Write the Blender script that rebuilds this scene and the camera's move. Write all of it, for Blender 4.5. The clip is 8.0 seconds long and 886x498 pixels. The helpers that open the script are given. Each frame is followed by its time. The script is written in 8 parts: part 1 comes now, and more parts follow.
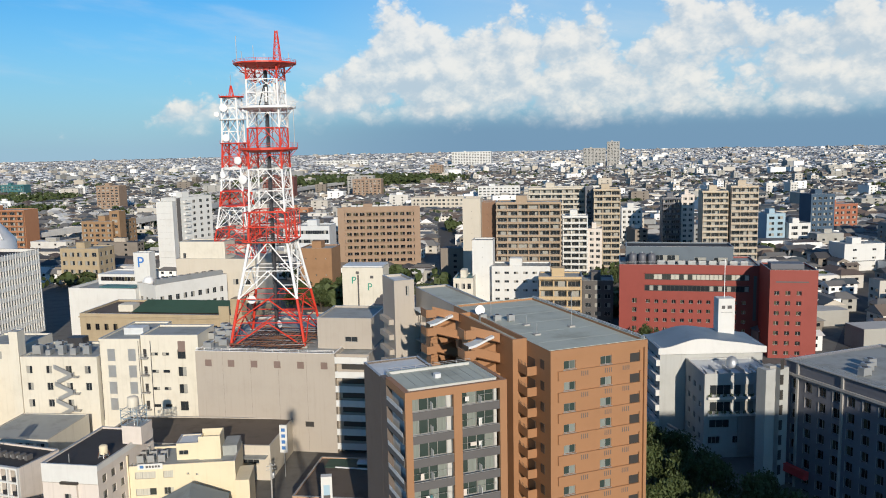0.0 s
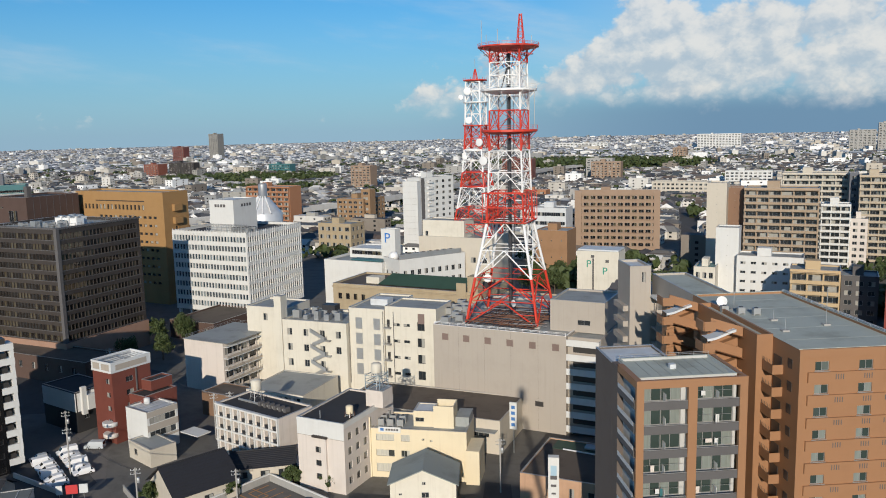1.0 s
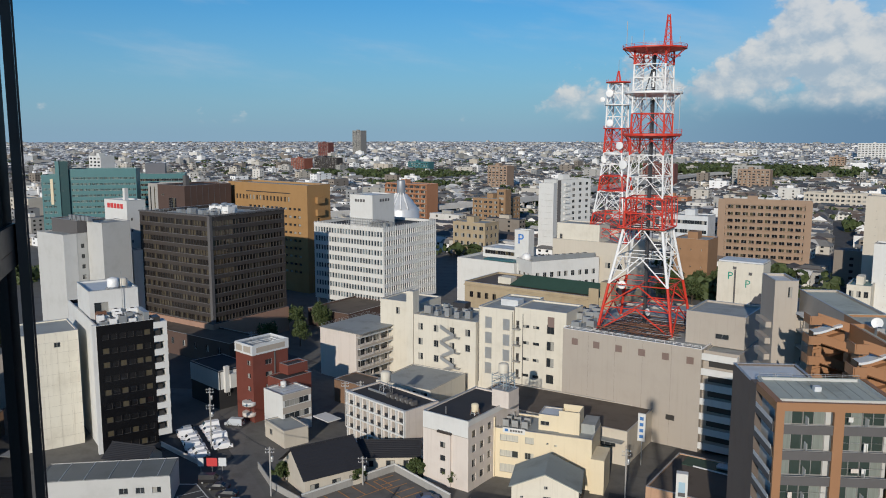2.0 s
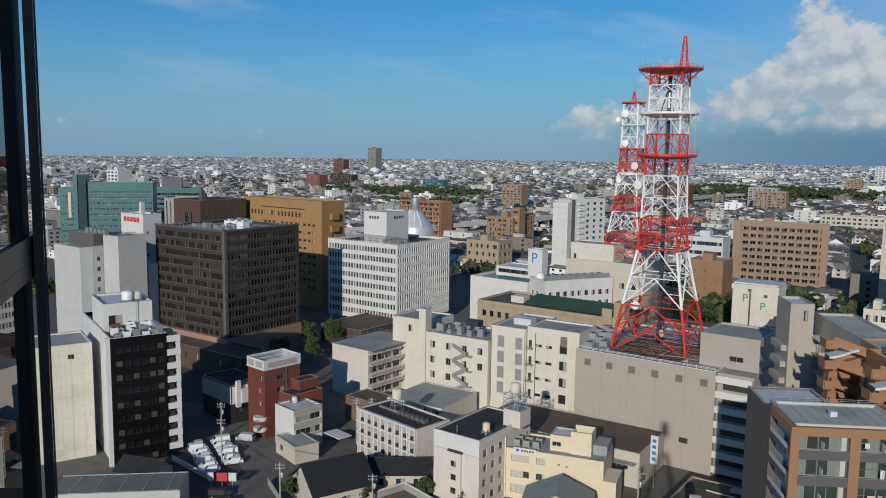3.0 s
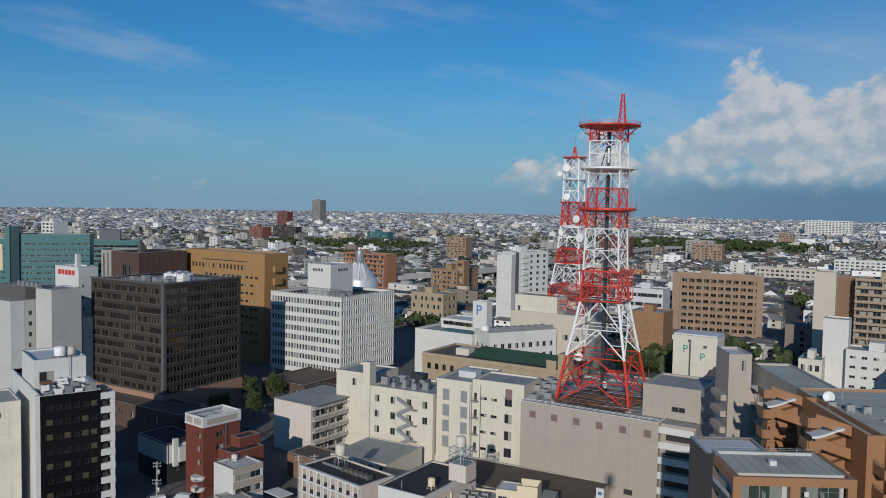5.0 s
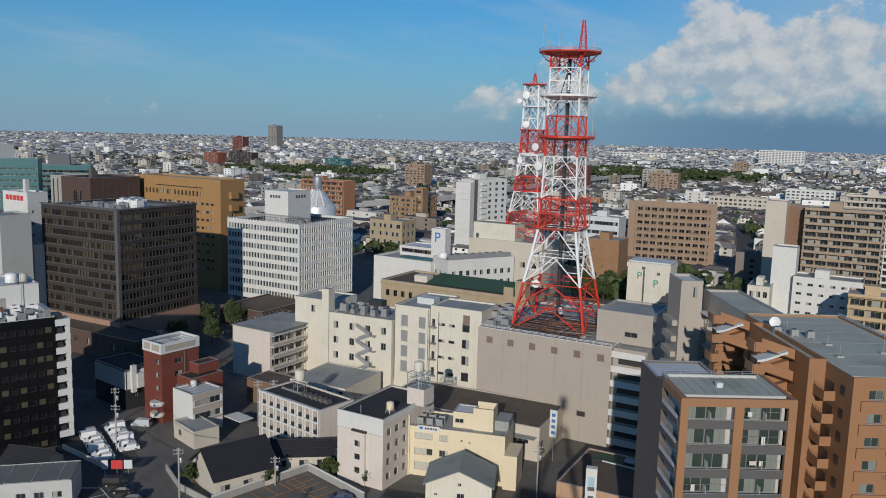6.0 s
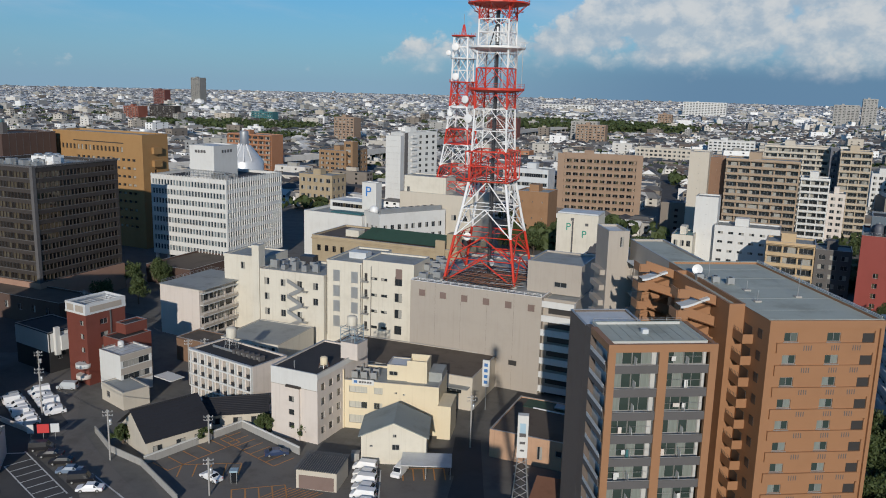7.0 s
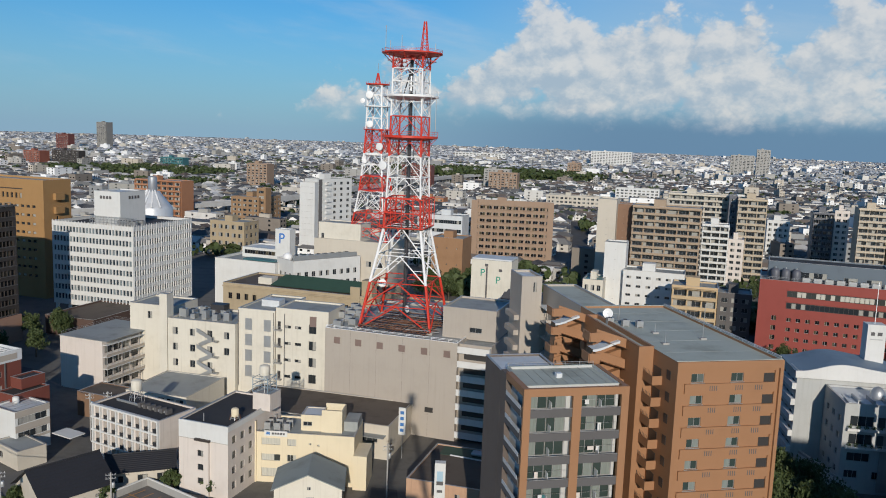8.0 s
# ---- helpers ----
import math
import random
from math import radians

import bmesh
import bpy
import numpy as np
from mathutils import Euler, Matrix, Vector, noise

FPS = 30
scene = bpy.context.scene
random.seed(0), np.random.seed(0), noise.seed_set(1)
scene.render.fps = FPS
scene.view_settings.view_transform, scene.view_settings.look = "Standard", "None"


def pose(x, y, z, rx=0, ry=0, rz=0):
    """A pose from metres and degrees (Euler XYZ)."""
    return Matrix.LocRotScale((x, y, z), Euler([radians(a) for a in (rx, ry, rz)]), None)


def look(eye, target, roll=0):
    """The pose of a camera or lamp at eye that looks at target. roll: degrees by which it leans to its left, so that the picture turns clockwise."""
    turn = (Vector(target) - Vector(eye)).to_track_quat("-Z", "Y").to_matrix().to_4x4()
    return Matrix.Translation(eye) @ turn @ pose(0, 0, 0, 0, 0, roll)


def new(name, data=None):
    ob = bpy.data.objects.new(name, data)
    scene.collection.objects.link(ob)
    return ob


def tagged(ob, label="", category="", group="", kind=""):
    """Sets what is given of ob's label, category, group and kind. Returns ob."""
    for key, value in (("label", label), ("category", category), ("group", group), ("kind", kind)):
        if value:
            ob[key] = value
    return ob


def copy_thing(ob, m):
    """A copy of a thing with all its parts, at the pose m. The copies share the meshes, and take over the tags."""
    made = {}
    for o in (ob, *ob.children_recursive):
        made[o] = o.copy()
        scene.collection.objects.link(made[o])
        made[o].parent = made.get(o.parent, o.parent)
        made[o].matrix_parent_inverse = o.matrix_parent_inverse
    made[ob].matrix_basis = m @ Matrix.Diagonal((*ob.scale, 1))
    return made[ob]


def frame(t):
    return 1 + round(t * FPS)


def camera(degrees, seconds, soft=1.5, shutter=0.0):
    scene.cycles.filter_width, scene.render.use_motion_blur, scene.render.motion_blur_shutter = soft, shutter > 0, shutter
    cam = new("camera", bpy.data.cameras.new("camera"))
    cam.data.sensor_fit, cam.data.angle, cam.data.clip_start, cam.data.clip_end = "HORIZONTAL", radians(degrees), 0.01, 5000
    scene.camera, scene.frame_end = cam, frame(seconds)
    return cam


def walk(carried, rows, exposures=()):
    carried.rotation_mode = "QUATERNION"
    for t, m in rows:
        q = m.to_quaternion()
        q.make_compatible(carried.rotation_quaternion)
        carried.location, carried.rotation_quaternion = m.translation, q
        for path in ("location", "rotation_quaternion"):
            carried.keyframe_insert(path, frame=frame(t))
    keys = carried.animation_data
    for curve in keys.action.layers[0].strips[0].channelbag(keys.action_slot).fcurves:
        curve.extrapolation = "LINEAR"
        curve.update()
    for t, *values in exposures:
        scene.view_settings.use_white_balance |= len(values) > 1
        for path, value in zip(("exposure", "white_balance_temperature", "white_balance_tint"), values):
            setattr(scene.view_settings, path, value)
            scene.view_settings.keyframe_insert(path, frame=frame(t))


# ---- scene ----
cam = camera(57.03, 8.0, 1.0)
EYE = 70.0
# seconds, offset x y z from the eye, pitch, lean, turn
ROWS = [
    (0.0, 0.0, 0.0, 0.0, -7.51, 1.13, -0.16),
    (0.5, 0.0, 0.0, 0.0, -7.78, 1.10, 9.40),
    (1.0, 0.0, 0.0, 0.0, -8.40, 1.30, 16.41),
    (1.5, 0.0, 0.0, 0.0, -8.07, 0.44, 21.28),
    (2.0, 0.0, 0.0, 0.0, -8.26, -0.07, 26.04),
    (2.2, 0.0, 0.0, 0.0, -8.16, -0.42, 27.35),
    (3.3, 0.0, 0.0, 0.0, -5.30, -1.09, 26.73),
    (3.5, 0.0, 0.0, 0.0, -3.43, -1.01, 25.98),
    (4.0, 0.0, 0.0, 0.0, -1.52, -0.93, 24.95),
    (4.5, 0.0, 0.0, 0.0, -1.80, -0.90, 24.11),
    (6.0, 0.0, 0.0, 0.0, -8.31, -1.53, 20.35),
    (6.5, 0.0, 0.0, 0.0, -10.34, -1.70, 17.92),
    (7.0, 0.0, 0.0, 0.0, -11.44, -1.46, 15.46),
    (7.5, 0.0, 0.0, 0.0, -11.08, -1.89, 12.12),
    (8.0, 0.0, 0.0, 0.0, -8.00, -2.07, 9.52),
]
walk(cam, [(t, pose(x, y, EYE + z, 90 + pitch, lean, turn)) for t, x, y, z, pitch, lean, turn in ROWS], [(0.0, 0.0, 6950, 10), (1.0, -0.18, 6850, 10), (2.0, -0.39, 6600, 10), (3.5, -0.62, 6400, 10), (4.5, -0.7, 6300, 10), (6.0, -0.58, 6500, 10), (6.5, -0.56, 6500, 10), (7.0, -0.46, 6500, 10), (8.0, -0.35, 6600, 10)])

# ---- sky and sun ----
SUN_EL, SUN_AZ = 18.5, 169.0
sun = new("sun", bpy.data.lights.new("sun", "SUN"))
sun.data.energy, sun.data.angle, sun.data.color = 4.7, radians(0.53), (1.0, 0.925, 0.82)
to_sun = Vector((math.sin(radians(SUN_AZ)) * math.cos(radians(SUN_EL)), math.cos(radians(SUN_AZ)) * math.cos(radians(SUN_EL)), math.sin(radians(SUN_EL))))
sun.matrix_world = look((0, 0, 300), Vector((0, 0, 300)) - to_sun)


class Nodes:
    """Short hand for a node tree: values and sockets mix freely as inputs."""

    def __init__(self, tree):
        self.tree = tree
        tree.nodes.clear()

    def add(self, kind, out=0, **inputs):
        node = self.tree.nodes.new(kind)
        for key, value in inputs.items():
            if key[0] == "_":
                self.set(node.inputs[int(key[1:])], value)
            else:
                self.set(node.inputs[key], value)
        return node.outputs[out] if len(node.outputs) else node

    def set(self, socket, value):
        if isinstance(value, bpy.types.NodeSocket):
            self.tree.links.new(value, socket)
        elif isinstance(value, (tuple, list)) and len(value) == 3 and socket.type == "RGBA":
            socket.default_value = (*value, 1)
        else:
            socket.default_value = value

    def math(self, op, a, b=0.0, c=0.0):
        out = self.add("ShaderNodeMath", _0=a, _1=b, _2=c)
        out.node.operation = op
        return out

    def mix(self, fac, a, b, blend="MIX"):
        node = self.tree.nodes.new("ShaderNodeMix")
        node.data_type, node.blend_type = "RGBA", blend
        self.set(node.inputs[0], fac), self.set(node.inputs[6], a), self.set(node.inputs[7], b)
        return node.outputs[2]

    def step(self, value, low, high):
        out = self.add("ShaderNodeMapRange", _0=value, _1=low, _2=high, _3=0.0, _4=1.0)
        out.node.interpolation_type = "SMOOTHSTEP"
        return out

    def noise(self, vector, scale, detail=3.0, rough=0.55, out=0):
        return self.add("ShaderNodeTexNoise", out, Vector=vector, Scale=scale, Detail=detail, Roughness=rough)

    def ramp(self, fac, stops):
        node = self.tree.nodes.new("ShaderNodeValToRGB")
        self.set(node.inputs[0], fac)
        while len(node.color_ramp.elements) < len(stops):
            node.color_ramp.elements.new(0.5)
        for e, (p, c) in zip(node.color_ramp.elements, stops):
            e.position, e.color = p, (c, c, c, 1) if isinstance(c, float) else (*c, 1)
        return node.outputs[0]


world = bpy.data.worlds.new("sky")
scene.world = world
world.use_nodes = True
n = Nodes(world.node_tree)
ray = n.add("ShaderNodeTexCoord", 0)
sep = n.tree.nodes.new("ShaderNodeSeparateXYZ")
n.set(sep.inputs[0], ray)
dx, dy, dz = sep.outputs
flat = n.math("SQRT", n.math("ADD", n.math("MULTIPLY", dx, dx), n.math("MULTIPLY", dy, dy)))
elev = n.math("MULTIPLY", n.math("ARCTAN2", dz, flat), 57.2958)
azim = n.math("MULTIPLY", n.math("ARCTAN2", dx, dy), 57.2958)
sky = n.add("ShaderNodeTexSky")
air = sky.node
air.sky_type, air.sun_disc, air.sun_elevation, air.sun_rotation = "NISHITA", False, radians(SUN_EL), radians(SUN_AZ)
air.altitude, air.air_density, air.dust_density, air.ozone_density = 20.0, 1.0, 0.4, 2.5
# cumulus: heaps of round billows under an outline of top heights, 60 degrees west to 60 east
top = n.math("MULTIPLY", n.ramp(n.add("ShaderNodeMapRange", _0=azim, _1=-60.0, _2=60.0, _3=0.0, _4=1.0), [
    (0.0, 0.0), (0.330, 0.0), (0.345, 0.34), (0.365, 0.38), (0.385, 0.44), (0.41, 0.5), (0.435, 0.5), (0.455, 0.66), (0.474, 1.0), (0.488, 0.95), (0.51, 0.82), (0.55, 0.86), (0.585, 0.94), (0.605, 0.74), (0.635, 0.98), (0.68, 0.85), (0.75, 0.88), (1.0, 0.4)]), 10.0)


def heap(east, up):
    """Height of the cloud's billows at a place of the sky moved by some degrees."""
    chart = n.add("ShaderNodeCombineXYZ", X=n.math("ADD", azim, east), Y=n.math("MULTIPLY", n.math("ADD", elev, up), 1.3), Z=3.0)
    warp = n.add("ShaderNodeVectorMath", _0=chart, _1=n.add("ShaderNodeVectorMath", _0=n.noise(chart, 0.9, 3.0, 0.55, 1), _1=(0.5, 0.5, 0.5)))
    warp.node.inputs[1].links[0].from_node.operation = "SUBTRACT"
    total = n.math("MULTIPLY", n.noise(chart, 0.22, 2.0), 1.1)
    for size, share in ((0.42, 0.52), (0.95, 0.28), (2.1, 0.17), (4.6, 0.08)):
        cell = n.add("ShaderNodeTexVoronoi", Vector=warp, Scale=size)
        cell.node.feature, cell.node.inputs["Smoothness"].default_value = "SMOOTH_F1", 0.35
        total = n.math("ADD", total, n.math("MULTIPLY", n.math("SUBTRACT", 0.75, cell), share))
    return total


pile, ahead = heap(0.0, 0.0), heap(0.55, 0.75)
body = n.math("ADD", n.math("SUBTRACT", top, elev), n.math("MULTIPLY", n.math("SUBTRACT", pile, 0.81), 5.8))
foot = n.step(n.math("ADD", elev, n.math("MULTIPLY", n.math("SUBTRACT", pile, 0.8), 1.8)), 0.9, 2.8)
cloud = n.math("MULTIPLY", n.math("MULTIPLY", n.step(body, 0.0, 1.7), foot), n.step(pile, 0.36, 0.66))
relief = n.math("ADD", n.math("MULTIPLY", n.math("SUBTRACT", pile, ahead), 1.5), n.math("MULTIPLY", elev, 0.035))
wisp_chart = n.add("ShaderNodeCombineXYZ", X=n.math("MULTIPLY", azim, 0.22), Y=n.math("ADD", elev, n.math("MULTIPLY", azim, 0.14)), Z=9.0)
wisp = n.math("MULTIPLY", n.step(n.noise(wisp_chart, 0.22, 6.0, 0.6), 0.48, 0.78), n.math("MULTIPLY", n.step(elev, 1.0, 5.0), 0.46))
haze = n.math("SUBTRACT", 1.0, n.step(elev, -2.0, 11.0))
tone = n.mix(n.math("MULTIPLY", haze, 0.75), n.mix(1.0, sky, (0.27, 0.83, 1.27), "MULTIPLY"), (3.7, 5.4, 7.7))
band = n.math("MULTIPLY", n.step(azim, -22.0, 4.0), n.math("SUBTRACT", 1.0, n.step(elev, 0.6, 3.2)))
tone = n.mix(n.math("MULTIPLY", band, 0.85), tone, (1.5, 2.9, 4.7))
# thin pale veil round the cumulus
veil = n.math("MULTIPLY", n.math("MULTIPLY", n.step(azim, -14.0, 6.0), n.step(elev, 1.6, 4.5)), n.math("SUBTRACT", 1.0, n.step(elev, 7.0, 16.0)))
tone = n.mix(n.math("MULTIPLY", veil, 0.45), tone, (5.4, 6.9, 8.2))
# the sky deepens overhead
tone = n.mix(n.step(elev, 14.0, 75.0), tone, n.mix(1.0, tone, (0.62, 0.66, 0.72), "MULTIPLY"))
tone = n.mix(wisp, tone, (6.6, 7.6, 8.6))
lit = n.mix(n.step(relief, -0.35, 0.7), (4.9, 6.0, 7.2), (9.0, 8.95, 8.8))
tone = n.mix(n.math("MULTIPLY", cloud, 0.82), tone, lit)
back = n.add("ShaderNodeBackground", Color=tone, Strength=0.1)
n.add("ShaderNodeOutputWorld", Surface=back)

# ---- materials ----
MATS = {}


def surface(name, color, rough=0.85, vary=0.12, grain=6.0, stain=0.25, metal=0.0, bump=0.15, per="none", other=None, streak=0.0):
    """A weathered surface: fine grain, broad stains and rain streaks on a base colour. per: 'object' or 'island' varies it between pieces."""
    if name in MATS:
        return MATS[name]
    m = MATS[name] = bpy.data.materials.new(name)
    m.use_nodes = True
    k = Nodes(m.node_tree)
    place = k.add("ShaderNodeTexCoord", 3)
    fine = k.noise(place, grain, 4.0)
    broad = k.noise(place, 0.18, 5.0, 0.65)
    col = k.mix(k.math("MULTIPLY", fine, vary * 2), color, tuple(c * 0.72 for c in color))
    if per != "none":
        rnd = k.add("ShaderNodeObjectInfo", 5) if per == "object" else k.add("ShaderNodeNewGeometry", 8)
        if other:
            node = k.tree.nodes.new("ShaderNodeValToRGB")
            k.set(node.inputs[0], rnd)
            node.color_ramp.interpolation = "CONSTANT"
            while len(node.color_ramp.elements) < len(other):
                node.color_ramp.elements.new(0.5)
            for i, (e, c) in enumerate(zip(node.color_ramp.elements, other)):
                e.position, e.color = i / len(other), (*c, 1)
            col = k.mix(k.math("MULTIPLY", fine, vary * 2), node.outputs[0], k.mix(1.0, node.outputs[0], (0.7, 0.7, 0.7), "MULTIPLY"))
        else:
            col = k.mix(rnd, col, k.mix(1.0, col, (0.72, 0.72, 0.72), "MULTIPLY"))
    col = k.mix(k.math("MULTIPLY", k.step(broad, 0.45, 0.72), stain), col, k.mix(1.0, col, (0.5, 0.47, 0.43), "MULTIPLY"))
    if streak:
        tall = k.add("ShaderNodeMapping", Vector=place, Scale=(1.6, 1.6, 0.06))
        col = k.mix(k.math("MULTIPLY", k.step(k.noise(tall, 1.0, 5.0, 0.7), 0.5, 0.75), streak), col, k.mix(1.0, col, (0.42, 0.38, 0.33), "MULTIPLY"))
    high = k.add("ShaderNodeBump", Strength=bump, Distance=0.03, Height=fine)
    p = k.add("ShaderNodeBsdfPrincipled", _0=col, Roughness=k.math("ADD", rough - 0.08, k.math("MULTIPLY", broad, 0.16)), Metallic=metal, Normal=high)
    k.add("ShaderNodeOutputMaterial", Surface=p)
    return m


def glass(name, dark, curtain, share=0.35, rough=0.04):
    """A window pane seen from outdoors: a dark room or a drawn curtain behind a glossy sheet, by pane."""
    if name in MATS:
        return MATS[name]
    m = MATS[name] = bpy.data.materials.new(name)
    m.use_nodes = True
    k = Nodes(m.node_tree)
    rnd = k.add("ShaderNodeObjectInfo", 5)
    isl = k.add("ShaderNodeNewGeometry", 8)
    both = k.math("FRACT", k.math("ADD", k.math("MULTIPLY", rnd, 7.31), isl))
    place = k.add("ShaderNodeTexCoord", 3)
    fold = k.noise(k.add("ShaderNodeMapping", Vector=place, Scale=(9.0, 9.0, 0.5)), 1.0, 2.0)
    col = k.mix(k.step(both, 1.0 - share, 1.02 - share), dark, k.mix(fold, curtain, tuple(c * 0.6 for c in curtain)))
    p = k.add("ShaderNodeBsdfPrincipled", _0=col, Roughness=rough, IOR=1.5)
    p.node.inputs["Coat Weight"].default_value = 0.6
    p.node.inputs["Coat Roughness"].default_value = 0.03
    k.add("ShaderNodeOutputMaterial", Surface=p)
    return m


# pale grey panel, lowered so that its colour carries part of the clinic's shade
CLINIC = surface("shade_dimmed_panel", (0.43, 0.44, 0.43), streak=0.2, stain=0.2)
STEEL_BLUE = surface("blue_grey_steel", (0.22, 0.30, 0.36), rough=0.5)
PALE_WALL = surface("pale_grey_render", (0.49, 0.49, 0.475), stain=0.2)
# side pier and stair wall of the apartment block, darker than its front
SIDE = surface("dark_taupe_side", (0.13, 0.105, 0.09), grain=14, stain=0.2)
ROOF_APT = surface("pale_grey_roof_sheet", (0.42, 0.45, 0.40), grain=2.5, stain=0.5, rough=0.85)
CONCRETE = surface("grey_concrete", (0.36, 0.35, 0.33), streak=0.3)
ASPHALT = surface("asphalt", (0.075, 0.072, 0.07), grain=14, vary=0.3, stain=0.4)
ROOF_GREY = surface("grey_roof_membrane", (0.31, 0.325, 0.315), grain=3, stain=0.5, rough=0.7)
ROOF_DARK = surface("black_bitumen_roof", (0.035, 0.034, 0.036), grain=5, stain=0.35)
ROOF_LIGHT = surface("pale_sheet_roof", (0.60, 0.62, 0.63), rough=0.5, stain=0.3)
ROOF_BROWN = surface("weathered_brown_roof", (0.11, 0.088, 0.07), grain=4, stain=0.6)
WHITE = surface("white_paint", (0.63, 0.63, 0.61), streak=0.12, stain=0.15)
CREAM = surface("cream_render", (0.64, 0.60, 0.51), streak=0.22, stain=0.2)
PINKISH = surface("pale_pink_render", (0.64, 0.575, 0.52), streak=0.2, stain=0.18)
GREIGE = surface("greige_metal_cladding", (0.40, 0.355, 0.305), streak=0.15, stain=0.12, rough=0.6)
YELLOW = surface("pale_yellow_render", (0.70, 0.605, 0.43), streak=0.12, stain=0.12)
ORANGE = surface("orange_brown_tile", (0.32, 0.163, 0.08), grain=20, stain=0.15, rough=0.6)
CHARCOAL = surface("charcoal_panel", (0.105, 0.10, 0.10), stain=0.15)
BROWN_TILE = surface("dark_brown_tile", (0.046, 0.037, 0.032), grain=10, stain=0.25, rough=0.6)
OCHRE = surface("ochre_tile", (0.35, 0.20, 0.080), grain=10, stain=0.2)
REDBRICK = surface("red_tile", (0.25, 0.042, 0.03), grain=16, stain=0.18, rough=0.6)
MAROON = surface("maroon_tile", (0.17, 0.052, 0.038), grain=16, stain=0.25, rough=0.55)
TEAL = surface("teal_panel", (0.045, 0.155, 0.165), grain=8, stain=0.15, rough=0.45)
TAN = surface("tan_tile", (0.31, 0.215, 0.15), grain=12, stain=0.15)
BUFF = surface("buff_stone", (0.40, 0.32, 0.21), grain=6, stain=0.3, streak=0.2)
BEIGE = surface("beige_render", (0.54, 0.49, 0.41), streak=0.15, stain=0.15)
DARKWALL = surface("blue_grey_tile", (0.105, 0.11, 0.13), grain=12, stain=0.2, rough=0.5)
GREEN_ROOF = surface("dark_green_copper_roof", (0.035, 0.075, 0.05), grain=6, stain=0.3, rough=0.6)
STEEL = surface("galvanised_steel", (0.45, 0.46, 0.46), metal=0.6, rough=0.45, stain=0.25)
DARKSTEEL = surface("dark_steel", (0.05, 0.05, 0.055), metal=0.3, rough=0.5)
RUST = surface("rusty_iron", (0.16, 0.075, 0.045), grain=12, stain=0.6, rough=0.9)
TOWER_RED = surface("orange_red_enamel", (0.60, 0.045, 0.022), rough=0.45, stain=0.12)
TOWER_WHITE = surface("white_enamel", (0.80, 0.80, 0.79), rough=0.45, stain=0.1)
FRAME = surface("aluminium_frame", (0.42, 0.41, 0.40), metal=0.5, rough=0.4, stain=0.1)
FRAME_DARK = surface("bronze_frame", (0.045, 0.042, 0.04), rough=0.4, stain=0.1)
GLASS = glass("window_glass", (0.025, 0.03, 0.034), (0.42, 0.41, 0.37), 0.3)
GLASS_APT = glass("green_tinted_glass", (0.04, 0.058, 0.052), (0.26, 0.29, 0.265), 0.4)
GLASS_BLUE = glass("pale_blue_office_glass", (0.028, 0.045, 0.06), (0.22, 0.27, 0.29), 0.3)
GLASS_DARK = glass("tinted_window_glass", (0.012, 0.012, 0.013), (0.10, 0.085, 0.055), 0.35)
GLASS_CURTAIN = glass("curtained_glass", (0.05, 0.055, 0.05), (0.62, 0.60, 0.52), 0.75)
GLASS_BLIND = glass("tinted_glass_with_blinds", (0.016, 0.014, 0.013), (0.095, 0.08, 0.055), 0.4)
GLASS_TEAL = glass("green_window_glass", (0.03, 0.06, 0.06), (0.16, 0.24, 0.22), 0.4)
SHUTTER = surface("taupe_shutter", (0.20, 0.14, 0.12), rough=0.6)
PAINT_LINE = surface("orange_line_paint", (0.52, 0.25, 0.085), stain=0.5)
PAINT_WHITE = surface("white_line_paint", (0.62, 0.62, 0.6), stain=0.5)
LEAF = surface("broadleaf_foliage", (0.07, 0.10, 0.028), grain=1.5, vary=0.5, stain=0.3, per="island", rough=0.7)
BARK = surface("bark", (0.09, 0.065, 0.045), grain=10)


# ---- building blocks ----
def quad(bm, pts, mat=0):
    f = bm.faces.new([bm.verts.new(p) for p in pts])
    f.material_index = mat
    return f


def box(bm, x0, y0, z0, x1, y1, z1, mat=0):
    v = [bm.verts.new((x, y, z)) for x in (x0, x1) for y in (y0, y1) for z in (z0, z1)]
    for a, b, c, d in ((0, 1, 3, 2), (4, 6, 7, 5), (0, 4, 5, 1), (2, 3, 7, 6), (0, 2, 6, 4), (1, 5, 7, 3)):
        bm.faces.new((v[a], v[b], v[c], v[d])).material_index = mat


def bar(bm, a, b, r, mat=0, sides=4):
    """A straight bar from a to b."""
    a, b = Vector(a), Vector(b)
    q = (b - a).to_track_quat("Z", "Y")
    rings = [[bm.verts.new(p + q @ Vector((r * math.cos(6.2832 * (i + .5) / sides), r * math.sin(6.2832 * (i + .5) / sides), 0))) for i in range(sides)] for p in (a, b)]
    for i in range(sides):
        j = (i + 1) % sides
        bm.faces.new((rings[0][i], rings[0][j], rings[1][j], rings[1][i])).material_index = mat
    for ring in rings:
        bm.faces.new(ring).material_index = mat


def lathe(bm, rings, sides=16, mat=0, cx=0.0, cy=0.0):
    """A turned form from (radius, height) rings."""
    loops = [[bm.verts.new((cx + r * math.cos(6.28319 * i / sides), cy + r * math.sin(6.28319 * i / sides), z)) for i in range(sides)] for r, z in rings]
    for lo, hi in zip(loops, loops[1:]):
        for i in range(sides):
            j = (i + 1) % sides
            f = bm.faces.new((lo[i], lo[j], hi[j], hi[i]))
            f.material_index, f.smooth = mat, True
    for ring in (loops[0], loops[-1]):
        bm.faces.new(ring).material_index = mat


